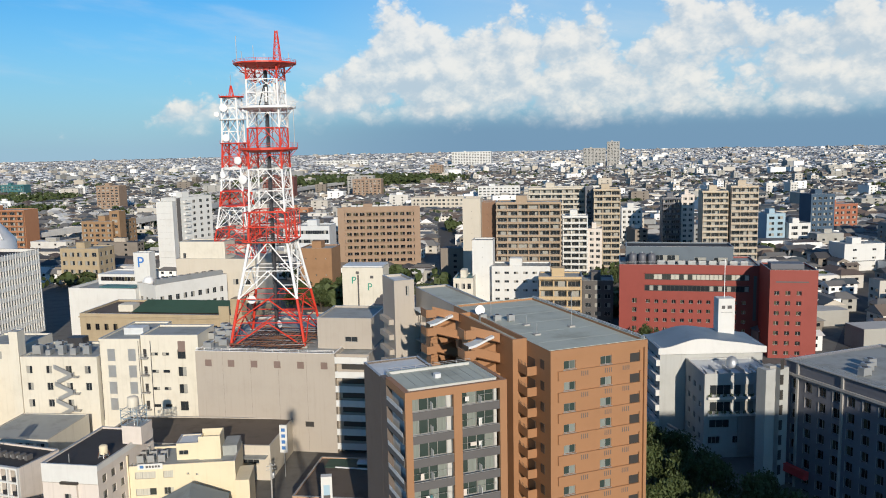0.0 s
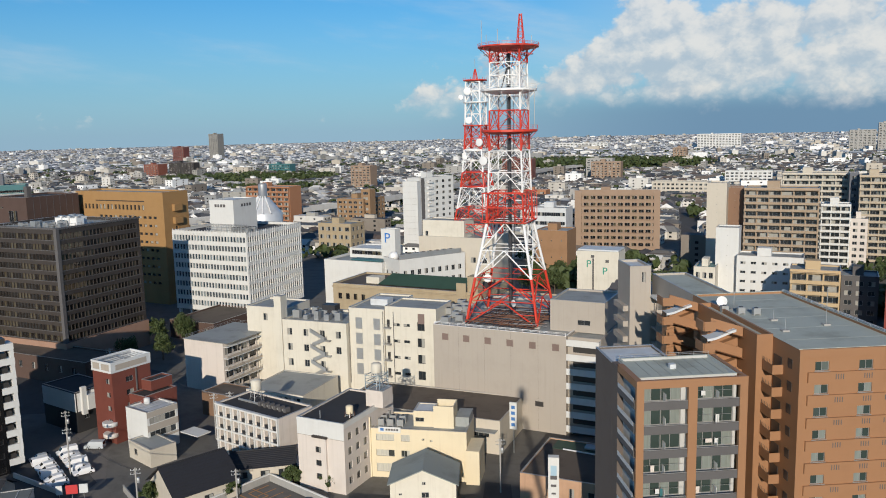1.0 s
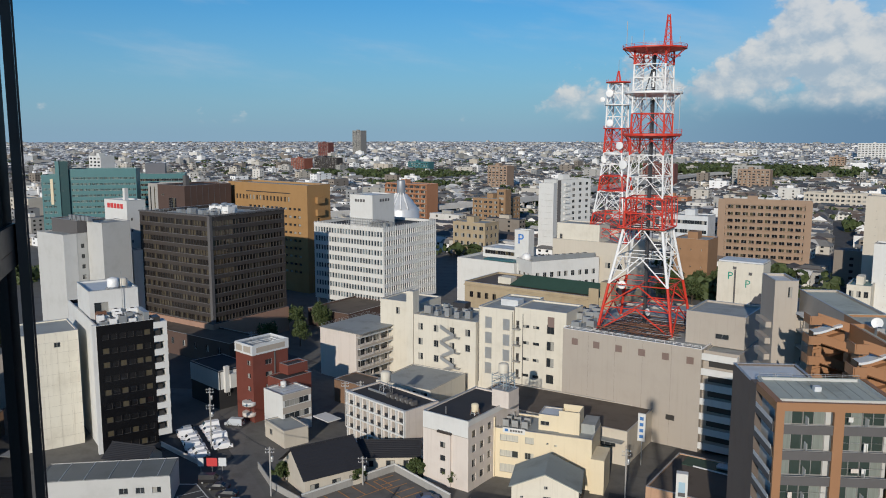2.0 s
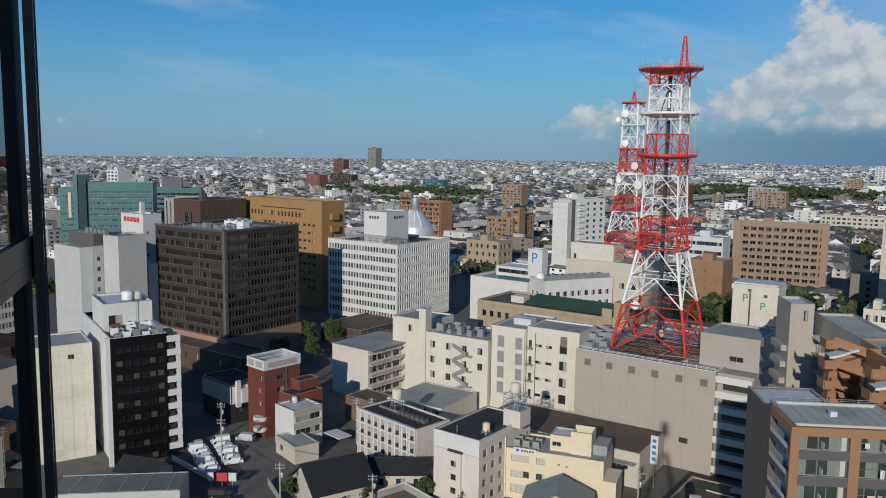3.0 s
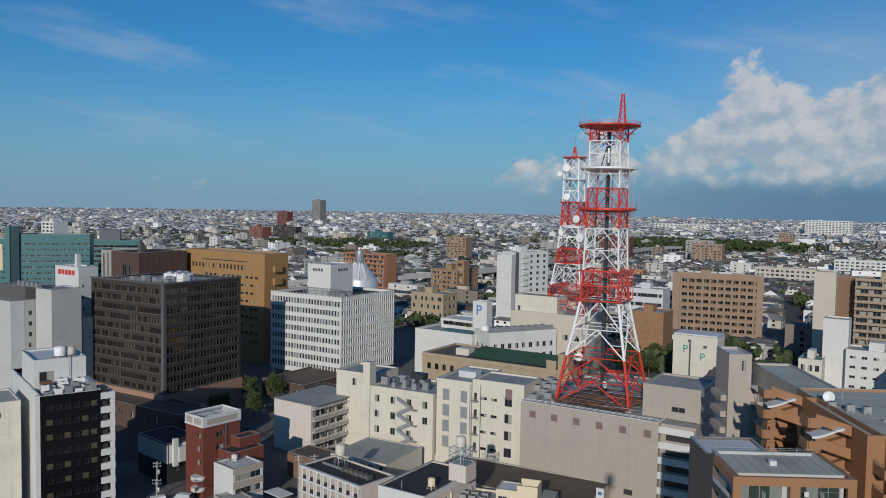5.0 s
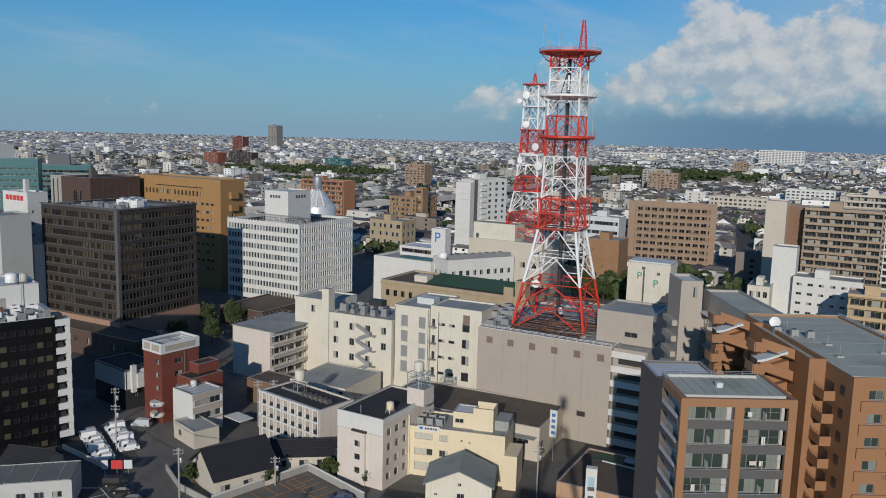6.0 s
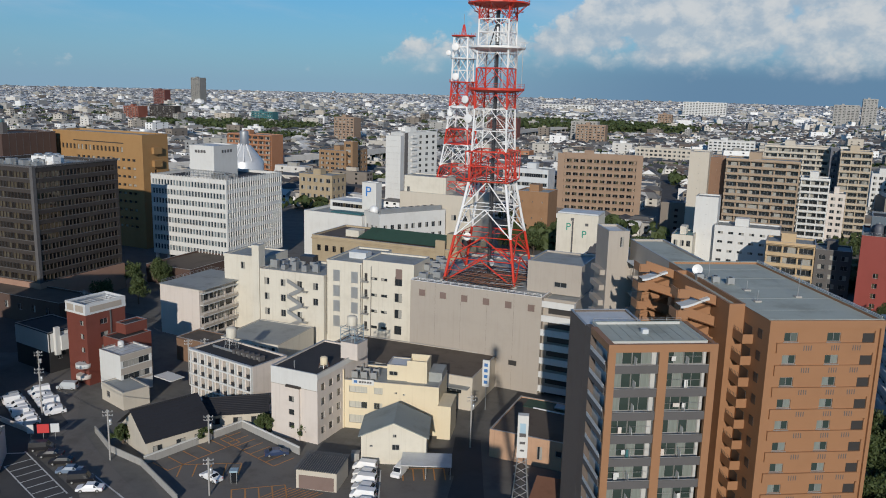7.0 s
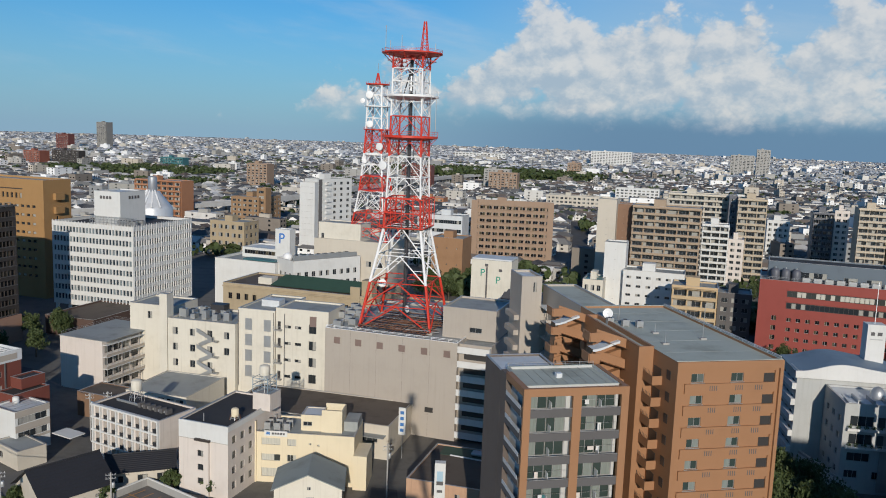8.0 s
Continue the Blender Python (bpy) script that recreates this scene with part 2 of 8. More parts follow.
def part(name, bm, mats, parent=None, label=""):
    """One mesh object; under parent, or a thing of its own."""
    data = bpy.data.meshes.new(name)
    bm.to_mesh(data)
    bm.free()
    for m in mats if isinstance(mats, (list, tuple)) else (mats,):
        data.materials.append(m)
    ob = new(name, data)
    ob.parent = parent
    if label:
        ob["label"] = label
    return ob


def thing(name, label, category, m, group="", kind=""):
    ob = new(name)
    ob.matrix_world = m
    return tagged(ob, label, category, group, kind)


WINDOWS = {}


def window_mesh(w, h, frame_mat, glass_mat, panes=2, deep=0.06):
    """Frame, mullions and panes of a window that looks to -y; shared by all its repeats."""
    key = (round(w, 2), round(h, 2), frame_mat.name, glass_mat.name, panes)
    if key not in WINDOWS:
        bm = bmesh.new()
        t = min(0.07, w * 0.08)
        box(bm, 0, 0, 0, w, deep, t), box(bm, 0, 0, h - t, w, deep, h)
        for i in range(panes + 1):
            x = (w - t) * i / panes
            box(bm, x, 0, t, x + t, deep, h - t)
        for i in range(panes):
            x0, x1 = (w - t) * i / panes + t, (w - t) * (i + 1) / panes
            y = deep * (0.4 + 0.3 * (i % 2))
            quad(bm, [(x0, y, t), (x1, y, t), (x1, y, h - t), (x0, y, h - t)], 1)
        data = bpy.data.meshes.new("window")
        bm.to_mesh(data)
        bm.free()
        data.materials.append(frame_mat), data.materials.append(glass_mat)
        WINDOWS[key] = data
    return WINDOWS[key]


def place_on(face, W, D, ox=0.0, oy=0.0):
    """The pose of a facade: its own x runs along it, its -y looks outwards, z is height."""
    return {"F": pose(ox, oy, 0), "R": pose(ox + W, oy, 0, 0, 0, 90), "L": pose(ox, oy + D, 0, 0, 0, -90), "B": pose(ox + W, oy + D, 0, 0, 0, 180)}[face]


def pierced(bm, m, width, z0, z1, holes, reveal=0.2, mat=0):
    """A wall face with real openings and their reveals. holes: (x, z, w, h)."""
    xs = sorted({0.0, width, *[round(v, 3) for x, z, w, h in holes for v in (x, x + w)]})
    zs = sorted({z0, z1, *[round(v, 3) for x, z, w, h in holes for v in (z, z + h)]})
    grid = {}

    def vert(x, z):
        if (x, z) not in grid:
            grid[x, z] = bm.verts.new(m @ Vector((x, 0, z)))
        return grid[x, z]

    inside = np.zeros((len(xs) - 1, len(zs) - 1), bool)
    xa, za = np.array(xs), np.array(zs)
    for x, z, w, h in holes:
        i0, i1 = np.searchsorted(xa, [x - 1e-3, x + w - 1e-3])
        k0, k1 = np.searchsorted(za, [z - 1e-3, z + h - 1e-3])
        inside[i0:i1, k0:k1] = True
        for a, b in (((x, z), (x + w, z)), ((x + w, z), (x + w, z + h)), ((x + w, z + h), (x, z + h)), ((x, z + h), (x, z))):
            quad(bm, [m @ Vector((a[0], 0, a[1])), m @ Vector((b[0], 0, b[1])), m @ Vector((b[0], reveal, b[1])), m @ Vector((a[0], reveal, a[1]))], mat)
    for i in range(len(xs) - 1):
        for k in range(len(zs) - 1):
            if not inside[i, k]:
                bm.faces.new((vert(xs[i], zs[k]), vert(xs[i + 1], zs[k]), vert(xs[i + 1], zs[k + 1]), vert(xs[i], zs[k + 1]))).material_index = mat


def rows_of(x0, x1, count, z0, storey, storeys, w, h):
    """A regular field of openings."""
    step = (x1 - x0) / count
    return [(x0 + step * (i + 0.5) - w / 2, z0 + storey * k, w, h) for k in range(storeys) for i in range(count)]


def block(parent, W, D, H, wall, roof, holes=None, z0=0.0, ox=0.0, oy=0.0, parapet=0.7, thick=0.3, reveal=0.2, frame_mat=None, glass_mat=None, panes=2, cap=None, name="wall", limit=300):
    """A box-shaped wing: four wall faces with openings, a parapet with its coping, the roof deck, and a window in each opening."""
    holes = holes or {}
    bm = bmesh.new()
    for face, width in (("F", W), ("R", D), ("B", W), ("L", D)):
        pierced(bm, place_on(face, W, D, ox, oy), width, z0, H, holes.get(face, []), reveal)
    x0, y0, x1, y1, t, deck = ox, oy, ox + W, oy + D, thick, H - parapet
    for a, b in (((x0 + t, y0 + t), (x1 - t, y0 + t)), ((x1 - t, y0 + t), (x1 - t, y1 - t)), ((x1 - t, y1 - t), (x0 + t, y1 - t)), ((x0 + t, y1 - t), (x0 + t, y0 + t))):
        quad(bm, [(*a, deck), (*b, deck), (*b, H), (*a, H)])
    part(name, bm, wall, parent)
    if parapet > 0.05:
        bm = bmesh.new()
        e = 0.04
        for r in ((x0 - e, y0 - e, x1 + e, y0 + t), (x0 - e, y1 - t, x1 + e, y1 + e), (x0 - e, y0 + t, x0 + t, y1 - t), (x1 - t, y0 + t, x1 + e, y1 - t)):
            box(bm, r[0], r[1], H + 0.003, r[2], r[3], H + 0.07)
        part("coping", bm, cap or FRAME, parent)
    bm = bmesh.new()
    box(bm, x0 + 0.1, y0 + 0.1, deck - 0.25, x1 - 0.1, y1 - 0.1, deck)
    part("roof", bm, roof, parent)
    fill(parent, W, D, ox, oy, holes, reveal, frame_mat or FRAME, glass_mat or GLASS, panes, limit)


def fill(parent, W, D, ox, oy, holes, reveal=0.2, frame_mat=None, glass_mat=None, panes=2, limit=300):
    """A window in each opening: parts of their own up to the limit, the rest joined."""
    made, verts, faces, mats = 0, [], [], []
    rest = None
    for face, spots in holes.items():
        m = place_on(face, W, D, ox, oy)
        for x, z, w, h in spots:
            data = window_mesh(w, h, frame_mat or FRAME, glass_mat or GLASS, panes if w < 3 else max(panes, int(w / 1.2)))
            at = m @ pose(x, reveal - 0.05, z)
            if made < limit:
                ob = new("window", data)
                ob.parent, ob.matrix_local = parent, at
                made += 1
            else:
                base = len(verts)
                verts += [at @ v.co for v in data.vertices]
                for p in data.polygons:
                    faces.append([base + i for i in p.vertices]), mats.append(p.material_index)
                rest = data
    if rest:
        data = bpy.data.meshes.new("windows_rest")
        data.from_pydata(verts, [], faces)
        data.materials.append(frame_mat or FRAME), data.materials.append(glass_mat or GLASS)
        data.polygons.foreach_set("material_index", mats)
        ob = new("glazing", data)
        ob.parent = parent
        ob["kind"] = "stuff"


def leaf_cloud(bm, rng, cx, cy, cz, r, count, size):
    for _ in range(count):
        d = Vector((rng.gauss(0, 1), rng.gauss(0, 1), rng.gauss(0, 0.9))).normalized() * r * (rng.random() ** 0.4)
        p = Vector((cx, cy, cz)) + d
        q = Euler((rng.uniform(0, 6.3), rng.uniform(0, 6.3), rng.uniform(0, 6.3))).to_matrix()
        s = size * rng.uniform(0.6, 1.4)
        vs = [bm.verts.new(p + q @ Vector(c)) for c in ((-s, 0, 0), (0, -s * 0.45, 0.1 * s), (s, 0, 0), (0, s * 0.45, 0.1 * s))]
        bm.faces.new(vs)


# ---- ground ----
bm = bmesh.new()
rings = [60, 120, 200, 320, 500, 800, 1300, 2200, 3400, 4950]
loops = [[bm.verts.new((r * math.cos(a * math.pi / 32), r * math.sin(a * math.pi / 32), 0)) for a in range(64)] for r in rings]
for lo, hi in zip(loops, loops[1:]):
    for i in range(64):
        bm.faces.new((lo[i], lo[(i + 1) % 64], hi[(i + 1) % 64], hi[i]))
bm.faces.new(loops[0])
GROUND = surface("town_ground", (0.15, 0.143, 0.13), grain=0.6, vary=0.4, stain=0.5)
tagged(part("ground", bm, GROUND), "flat town ground of worn asphalt and earth reaching the horizon", "ground", kind="structure")


def corner(x, y, th, W=0.0):
    """The pose of a building whose front-right corner (or, with no width, front-left corner) stands at x, y."""
    return pose(x - W * math.cos(radians(th)), y - W * math.sin(radians(th)), 0, 0, 0, th)


BARS = {}


def strut(parent, name, a, b, r, mat, sides=4):
    """A straight member as a part of its own, on a shared unit bar."""
    key = (mat.name, sides)
    if key not in BARS:
        bm = bmesh.new()
        bar(bm, (0, 0, 0), (0, 0, 1), 1.0, 0, sides)
        BARS[key] = bpy.data.meshes.new("bar")
        bm.to_mesh(BARS[key])
        bm.free()
        BARS[key].materials.append(mat)
    a, b = Vector(a), Vector(b)
    ob = new(name, BARS[key])
    ob.parent = parent
    ob.matrix_local = Matrix.LocRotScale(a, (b - a).to_track_quat("Z", "Y"), (r, r, (b - a).length))
    return ob


def slab(parent, name, x0, y0, z0, x1, y1, z1, mat, label=""):
    bm = bmesh.new()
    box(bm, x0, y0, z0, x1, y1, z1)
    return part(name, bm, mat, parent, label)


def air_unit(m, w=1.6, d=0.9, h=1.4, mat=None):
    """A roof-top air conditioner: casing, fan grille and feet."""
    t = thing("air_conditioner", "pale grey metal air conditioning unit on a flat roof", "air conditioner", m, "roof plant")
    slab(t, "casing", -w / 2, -d / 2, 0.15, w / 2, d / 2, h, mat or STEEL)
    bm = bmesh.new()
    lathe(bm, [(min(w, d) * 0.38, h), (min(w, d) * 0.40, h + 0.08), (min(w, d) * 0.30, h + 0.1)], 12)
    part("fan_grille", bm, DARKSTEEL, t)
    slab(t, "foot", -w / 2, -d / 2, 0, -w / 2 + 0.2, d / 2, 0.147, CONCRETE)
    slab(t, "foot", w / 2 - 0.2, -d / 2, 0, w / 2, d / 2, 0.147, CONCRETE)
    return t


def water_tank(m, r=0.9, h=1.8, legs=2.2, mat=None):
    """A round roof-top water tank on a braced steel stand."""
    t = thing("water_tank", "cream round water tank on a galvanised lattice stand on a roof", "water tank", m, "roof tanks")
    bm = bmesh.new()
    lathe(bm, [(r * 0.96, legs), (r, legs + 0.1), (r, legs + h * 0.9), (r * 0.7, legs + h), (0.15, legs + h * 1.08)], 16)
    part("tank", bm, mat or CREAM, t)
    for i in range(6):
        a, b = i * math.pi / 3, (i + 1) * math.pi / 3
        p = lambda k, q, z: (q * math.cos(k), q * math.sin(k), z)
        if legs > 0.3:
            strut(t, "leg", p(a, r * 1.4, 0), p(a, r, legs), 0.06, STEEL)
            strut(t, "brace", p(a, r * 1.3, legs * 0.35), p(b, r * 1.05, legs * 0.9), 0.04, STEEL)
            strut(t, "ring_bar", p(a, r * 1.2, legs * 0.5), p(b, r * 1.2, legs * 0.5), 0.04, STEEL)
    return t


def pipes(parent, x0, y0, x1, y1, z, count, mat=None):
    """Low rails and pipes laid over a roof."""
    for i in range(count):
        f = i / max(1, count - 1)
        strut(parent, "pipe", (x0, y0 + (y1 - y0) * f, z), (x1, y0 + (y1 - y0) * f, z), 0.07, mat or STEEL)


def railing(parent, pts, h=1.0, step=1.6, mat=None, r=0.035):
    """Posts and two rails along a roof edge."""
    mat = mat or WHITE
    for a, b in zip(pts, pts[1:]):
        a, b = Vector(a), Vector(b)
        up = Vector((0, 0, h))
        strut(parent, "top_rail", a + up, b + up, r, mat)
        strut(parent, "mid_rail", a + up * 0.55, b + up * 0.55, r * 0.8, mat)
        n_ = max(1, int((b - a).length / step))
        for i in range(n_ + 1):
            p = a.lerp(b, i / n_)
            strut(parent, "post", p, p + up, r, mat)


# ---- apartment block with loggias ----
def apartment_low():
    W, D, H, st, back = 14.1, 10.2, 39.0, 3.12, 1.5
    b = thing("apartment_block", "orange-brown tiled apartment block with charcoal balcony fronts and laundry", "apartment building", pose(-5.1, 98.3, 0, 0, 0, 21.5))
    bays = ((0.95, 6.55), (7.7, 13.1))
    tops = [H - 1.05 - st * k for k in range(12)]
    holes = [(x - 0.8, z - 2.05, 2.6, 2.0) for z in tops for x0, x1 in bays for x in (x0 + 0.9, x0 + 3.4)]
    block(b, W - 1.6, D - back, H - 0.05, PALE_WALL, ROOF_APT, {"F": [(x - 0.8, z, w, h) for x, z, w, h in holes]}, ox=0.8, oy=back, parapet=0.3, panes=2, cap=ROOF_APT, glass_mat=GLASS_APT)
    bm = bmesh.new()
    for x0, x1 in ((0, 0.95), (6.55, 7.7), (13.1, W)):
        box(bm, x0, 0, 0, x1, 0.5, H - 1.0)
    box(bm, 0, 0, H - 1.0, W, 0.5, H + 0.02)
    part("front_frame", bm, ORANGE, b)
    slab(b, "side_wall", W - 0.6, 0.503, 0, W + 0.002, D, H, ORANGE)
    for z in tops:
        for x0, x1 in bays:
            slab(b, "balcony_front", x0 + 0.003, 0.12, z - st + 0.35, x1 - 0.003, 0.3, z - 1.72, CHARCOAL, "charcoal balcony parapet")
            slab(b, "balcony_floor", x0 + 0.003, 0.303, z - st + 0.35, x1 - 0.003, back - 0.003, z - st + 0.55, CONCRETE)
            strut(b, "handrail", (x0, 0.2, z - 1.66), (x1, 0.2, z - 1.66), 0.05, FRAME)
            slab(b, "partition", x0 + 2.9, 0.5, z - st + 0.55, x0 + 2.94, back, z - 0.9, WHITE)
        slab(b, "party_wall", 6.75, 0.503, z - st, 7.5, back, z, PALE_WALL)
        # the side galleries
        slab(b, "side_parapet", -0.002, 1.0, z - st + 0.3, 0.15, 7.8, z - 1.6, CHARCOAL)
        slab(b, "side_panel", -0.03, 1.2, z - 1.95, 0.002, 7.6, z - 1.35, ROOF_LIGHT, "pale railing panel")
        slab(b, "side_floor", 0.15, 0.503, z - st + 0.15, 0.797, 7.8, z - st + 0.3, CONCRETE)
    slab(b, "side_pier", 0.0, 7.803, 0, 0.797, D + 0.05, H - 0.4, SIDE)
    slab(b, "side_lintel", 0.0, 0.503, H - 1.0, 0.797, 7.8, H, ORANGE)
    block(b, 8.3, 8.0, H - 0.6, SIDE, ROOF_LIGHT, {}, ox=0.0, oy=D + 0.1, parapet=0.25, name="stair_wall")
    # roof seams and rooftop fittings
    for i in range(9):
        strut(b, "roof_seam", (1.4 + i * 1.35, back + 0.4, H - 0.3), (1.4 + i * 1.35, D - 0.4, H - 0.3), 0.03, ROOF_GREY)
    slab(b, "roof_hatch", 6.2, 5.5, H - 0.35, 7.0, 6.3, H + 0.25, ROOF_LIGHT)
    railing(b, [(0.9, D - 0.2, H), (13.2, D - 0.2, H)], 0.5, 2.0, FRAME)
    # things on the balconies
    rng = random.Random(4)
    tints = [WHITE, WHITE, PINKISH, WHITE, TEAL]
    for k, z in enumerate(tops[:9]):
        for x0, x1 in bays:
            for _ in range(rng.randint(0, 2)):
                x = rng.uniform(x0 + 0.3, x1 - 0.8)
                w, h = rng.uniform(0.3, 0.9), rng.uniform(0.5, 1.1)
                strut(b, "drying_pole", (x0 + 0.1, 0.75, z - 0.75), (x1 - 0.1, 0.75, z - 0.75), 0.02, FRAME) if _ == 0 else None
                bm = bmesh.new()
                for i in range(4):
                    quad(bm, [(x + w * i / 4, 0.75 + 0.05 * (i % 2), z - 0.78 - h), (x + w * (i + 1) / 4, 0.75 + 0.05 * ((i + 1) % 2), z - 0.78 - h), (x + w * (i + 1) / 4, 0.75, z - 0.76), (x + w * i / 4, 0.75, z - 0.76)])
                part("laundry", bm, rng.choice(tints), b, "hanging washing")
    return b


apartment_low()


# ---- apartment tower ----
def apartment_tall():
    W, D, H, st = 16.1, 36.0, 40.6, 3.12
    b = thing("apartment_tower", "tall orange-brown tiled apartment tower with small windows", "apartment building", pose(14.65, 111.4, 0, 0, 0, 21.0))
    fl = [H - 3.0 - st * k for k in range(12)]
    holes = [(x, z, 1.9, 1.25) for z in fl for x in (2.3, 8.3)] + [(13.1, z - 0.15, 1.5, 1.7) for z in fl]
    side = [(5.4, z, 1.2, 1.4) for z in fl]
    block(b, W, D, H, ORANGE, ROOF_APT, {"F": [h for h in holes if h[0] < 12]}, parapet=0.35, thick=0.35, panes=2, cap=ROOF_APT, glass_mat=GLASS_APT)
    for z in fl:
        # proud parapet band with vent slots; flat dark panel for the corner loggia's shade
        slab(b, "parapet_band", 1.3, -0.26, z - 1.5, W - 1.0, -0.003, z - 0.22, ORANGE)
        slab(b, "band_coping", 1.28, -0.3, z - 0.217, W - 0.98, -0.004, z - 0.13, ORANGE)
        slab(b, "loggia_back", 13.3, -0.06, z - 0.12, 14.9, -0.004, z + 1.15, FRAME_DARK, "flat dark panel painted for the shade of a corner loggia")
        slab(b, "loggia_post", 14.903, -0.24, z - 0.12, 15.1, -0.004, z + 1.5, ORANGE)
        for x in (5.0, 8.9, 11.9) if z > 12 else ():
            for i in range(4):
                slab(b, "vent_slot", x + i * 0.33, -0.285, z - 1.15, x + i * 0.33 + 0.12, -0.263, z - 0.45, CHARCOAL)
        slab(b, "window_sill", 2.2, -0.1, z - 0.1, 4.3, -0.002, z - 0.02, FRAME)
        slab(b, "window_sill", 8.2, -0.1, z - 0.1, 10.3, -0.002, z - 0.02, FRAME)
    bm = bmesh.new()
    box(bm, W - 0.5, -0.35, 0, W + 0.02, -0.003, H), box(bm, 0, -0.35, 0, 0.5, -0.003, H), box(bm, 0.503, -0.35, H - 1.1, W - 0.503, -0.003, H + 0.01)
    part("front_frame", bm, ORANGE, b)
    # recessed side with a stack of balconies, then the pier
    for z in fl:
        bm = bmesh.new()
        box(bm, -1.5, 3.9, z - 1.5, -1.35, 6.9, z - 0.2), box(bm, -1.35, 3.9, z - 1.5, -0.003, 4.05, z - 0.2), box(bm, -1.35, 4.05, z - 1.5, -0.003, 6.9, z - 1.3)
        part("balcony", bm, ORANGE, b)
        for i in range(7):
            strut(b, "rail_post", (-1.43, 4.1 + i * 0.45, z - 0.2), (-1.43, 4.1 + i * 0.45, z + 0.35), 0.03, FRAME_DARK)
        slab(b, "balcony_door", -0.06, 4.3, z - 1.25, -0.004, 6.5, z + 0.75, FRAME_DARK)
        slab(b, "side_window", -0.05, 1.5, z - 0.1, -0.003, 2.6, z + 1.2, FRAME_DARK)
    block(b, 2.3, 20.9, H + 0.25, ORANGE, ROOF_APT, {}, ox=-2.302, oy=7.0, parapet=0.6, name="pier", cap=ORANGE)
    block(b, 6.8, 21.0, H - 0.05, GREIGE, ROOF_APT, {}, ox=0.0, oy=D + 0.004, parapet=0.35, name="rear_wing")
    # outside stairs behind, zigzag ramps between landings
    for k in range(9):
        z = H + 1.6 - k * st
        for y0, top in ((12.5, 0), (29.0, 1)):
            for sgn in (0, 1):
                bm = bmesh.new()
                xa, xb = -7.2, -2.45
                za, zb = (z, z - st / 2) if sgn else (z - st, z - st / 2)
                yy = y0 - 1.3 * sgn
                vs = [(xa, yy, za - 1.0), (xb, yy, zb - 1.0), (xb, yy, zb + 0.35), (xa, yy, za + 0.35)]
                quad(bm, vs), quad(bm, [(x, y - 0.15, q) for x, y, q in vs])
                quad(bm, [vs[3], vs[2], (vs[2][0], yy - 0.15, vs[2][2]), (vs[3][0], yy - 0.15, vs[3][2])])
                quad(bm, [vs[0], vs[1], (vs[1][0], yy - 1.2, vs[1][2]), (vs[0][0], yy - 1.2, vs[0][2])])
                part("stair_flight", bm, ORANGE, b)
            slab(b, "landing", -8.6, y0 - 2.6, z - 1.25, -7.2, y0 + 0.2, z - 1.05, CONCRETE)
            slab(b, "landing_parapet", -8.75, y0 - 2.6, z - 1.25, -8.603, y0 + 0.2, z + 0.1, ORANGE)
            slab(b, "landing_front", -8.6, y0 - 2.75, z - 1.25, -7.0, y0 - 2.603, z + 0.1, ORANGE)
    for y0 in (12.5, 29.0):
        bm = bmesh.new()
        for i in range(7):
            x0, x1 = -8.0 + i * 0.6, -7.4 + i * 0.6
            f = lambda x: H - 0.9 + 1.3 * (0.5 - 0.5 * math.cos(math.pi * min(1, max(0, (x + 8.0) / 5.0))))
            quad(bm, [(x0, y0 - 2.3, f(x0)), (x1, y0 - 2.3, f(x1)), (x1, y0 - 0.1, f(x1)), (x0, y0 - 0.1, f(x0))])
            quad(bm, [(x0, y0 - 2.3, f(x0)), (x1, y0 - 2.3, f(x1)), (x1, y0 - 2.3, f(x1) - 0.35), (x0, y0 - 2.3, f(x0) - 0.35)])
        part("stair_canopy", bm, ROOF_LIGHT, b, "curved pale metal canopy over the stairs")
        slab(b, "stair_shaft", -7.0, y0 + 0.25, 0, -2.4, y0 + 2.6, H - 0.5, ORANGE)
    # roof: seams, aerials, dish, pipes
    for i in range(5):
        strut(b, "roof_seam", (0.4, 6 + i * 6.3, H - 0.34), (W - 0.4, 6 + i * 6.3, H - 0.345), 0.02, ROOF_GREY)
    railing(b, [(W - 0.2, 0.3, H + 0.05), (W - 0.2, D - 0.3, H + 0.05)], 0.35, 3.0, ROOF_LIGHT, 0.06)
    for x, y, h in ((11.0, 13.0, 5.2), (3.5, 10.5, 1.4), (5.0, 17.0, 1.2), (2.4, 25.0, 2.6)):
        strut(b, "aerial", (x, y, H - 0.3), (x, y, H + h), 0.05, STEEL)
        slab(b, "aerial_base", x - 0.5, y - 0.4, H - 0.346, x + 0.5, y + 0.4, H - 0.1, CONCRETE)
    return b


APT = apartment_tall()


def dish_antenna(m, r=1.0, mat=None, label="white dish antenna on a short steel post"):
    t = thing("dish_antenna", label, "antenna", m, "dish antennas")
    bm = bmesh.new()
    lathe(bm, [(0.05, 0.0), (r * 0.5, 0.06 * r), (r * 0.85, 0.2 * r), (r, 0.33 * r), (r * 0.97, 0.36 * r), (r * 0.8, 0.22 * r), (0.04, 0.1 * r)], 18)
    d = part("reflector", bm, mat or TOWER_WHITE, t)
    d.matrix_local = pose(0, 0, r * 1.3, 75, 0, 0)
    strut(t, "post", (0, 0, 0), (0, 0.1, r * 1.3), 0.06, STEEL)
    strut(t, "feed_arm", (0, -0.05, r * 1.3), (0, -r * 0.7, r * 1.5), 0.03, STEEL)
    return t


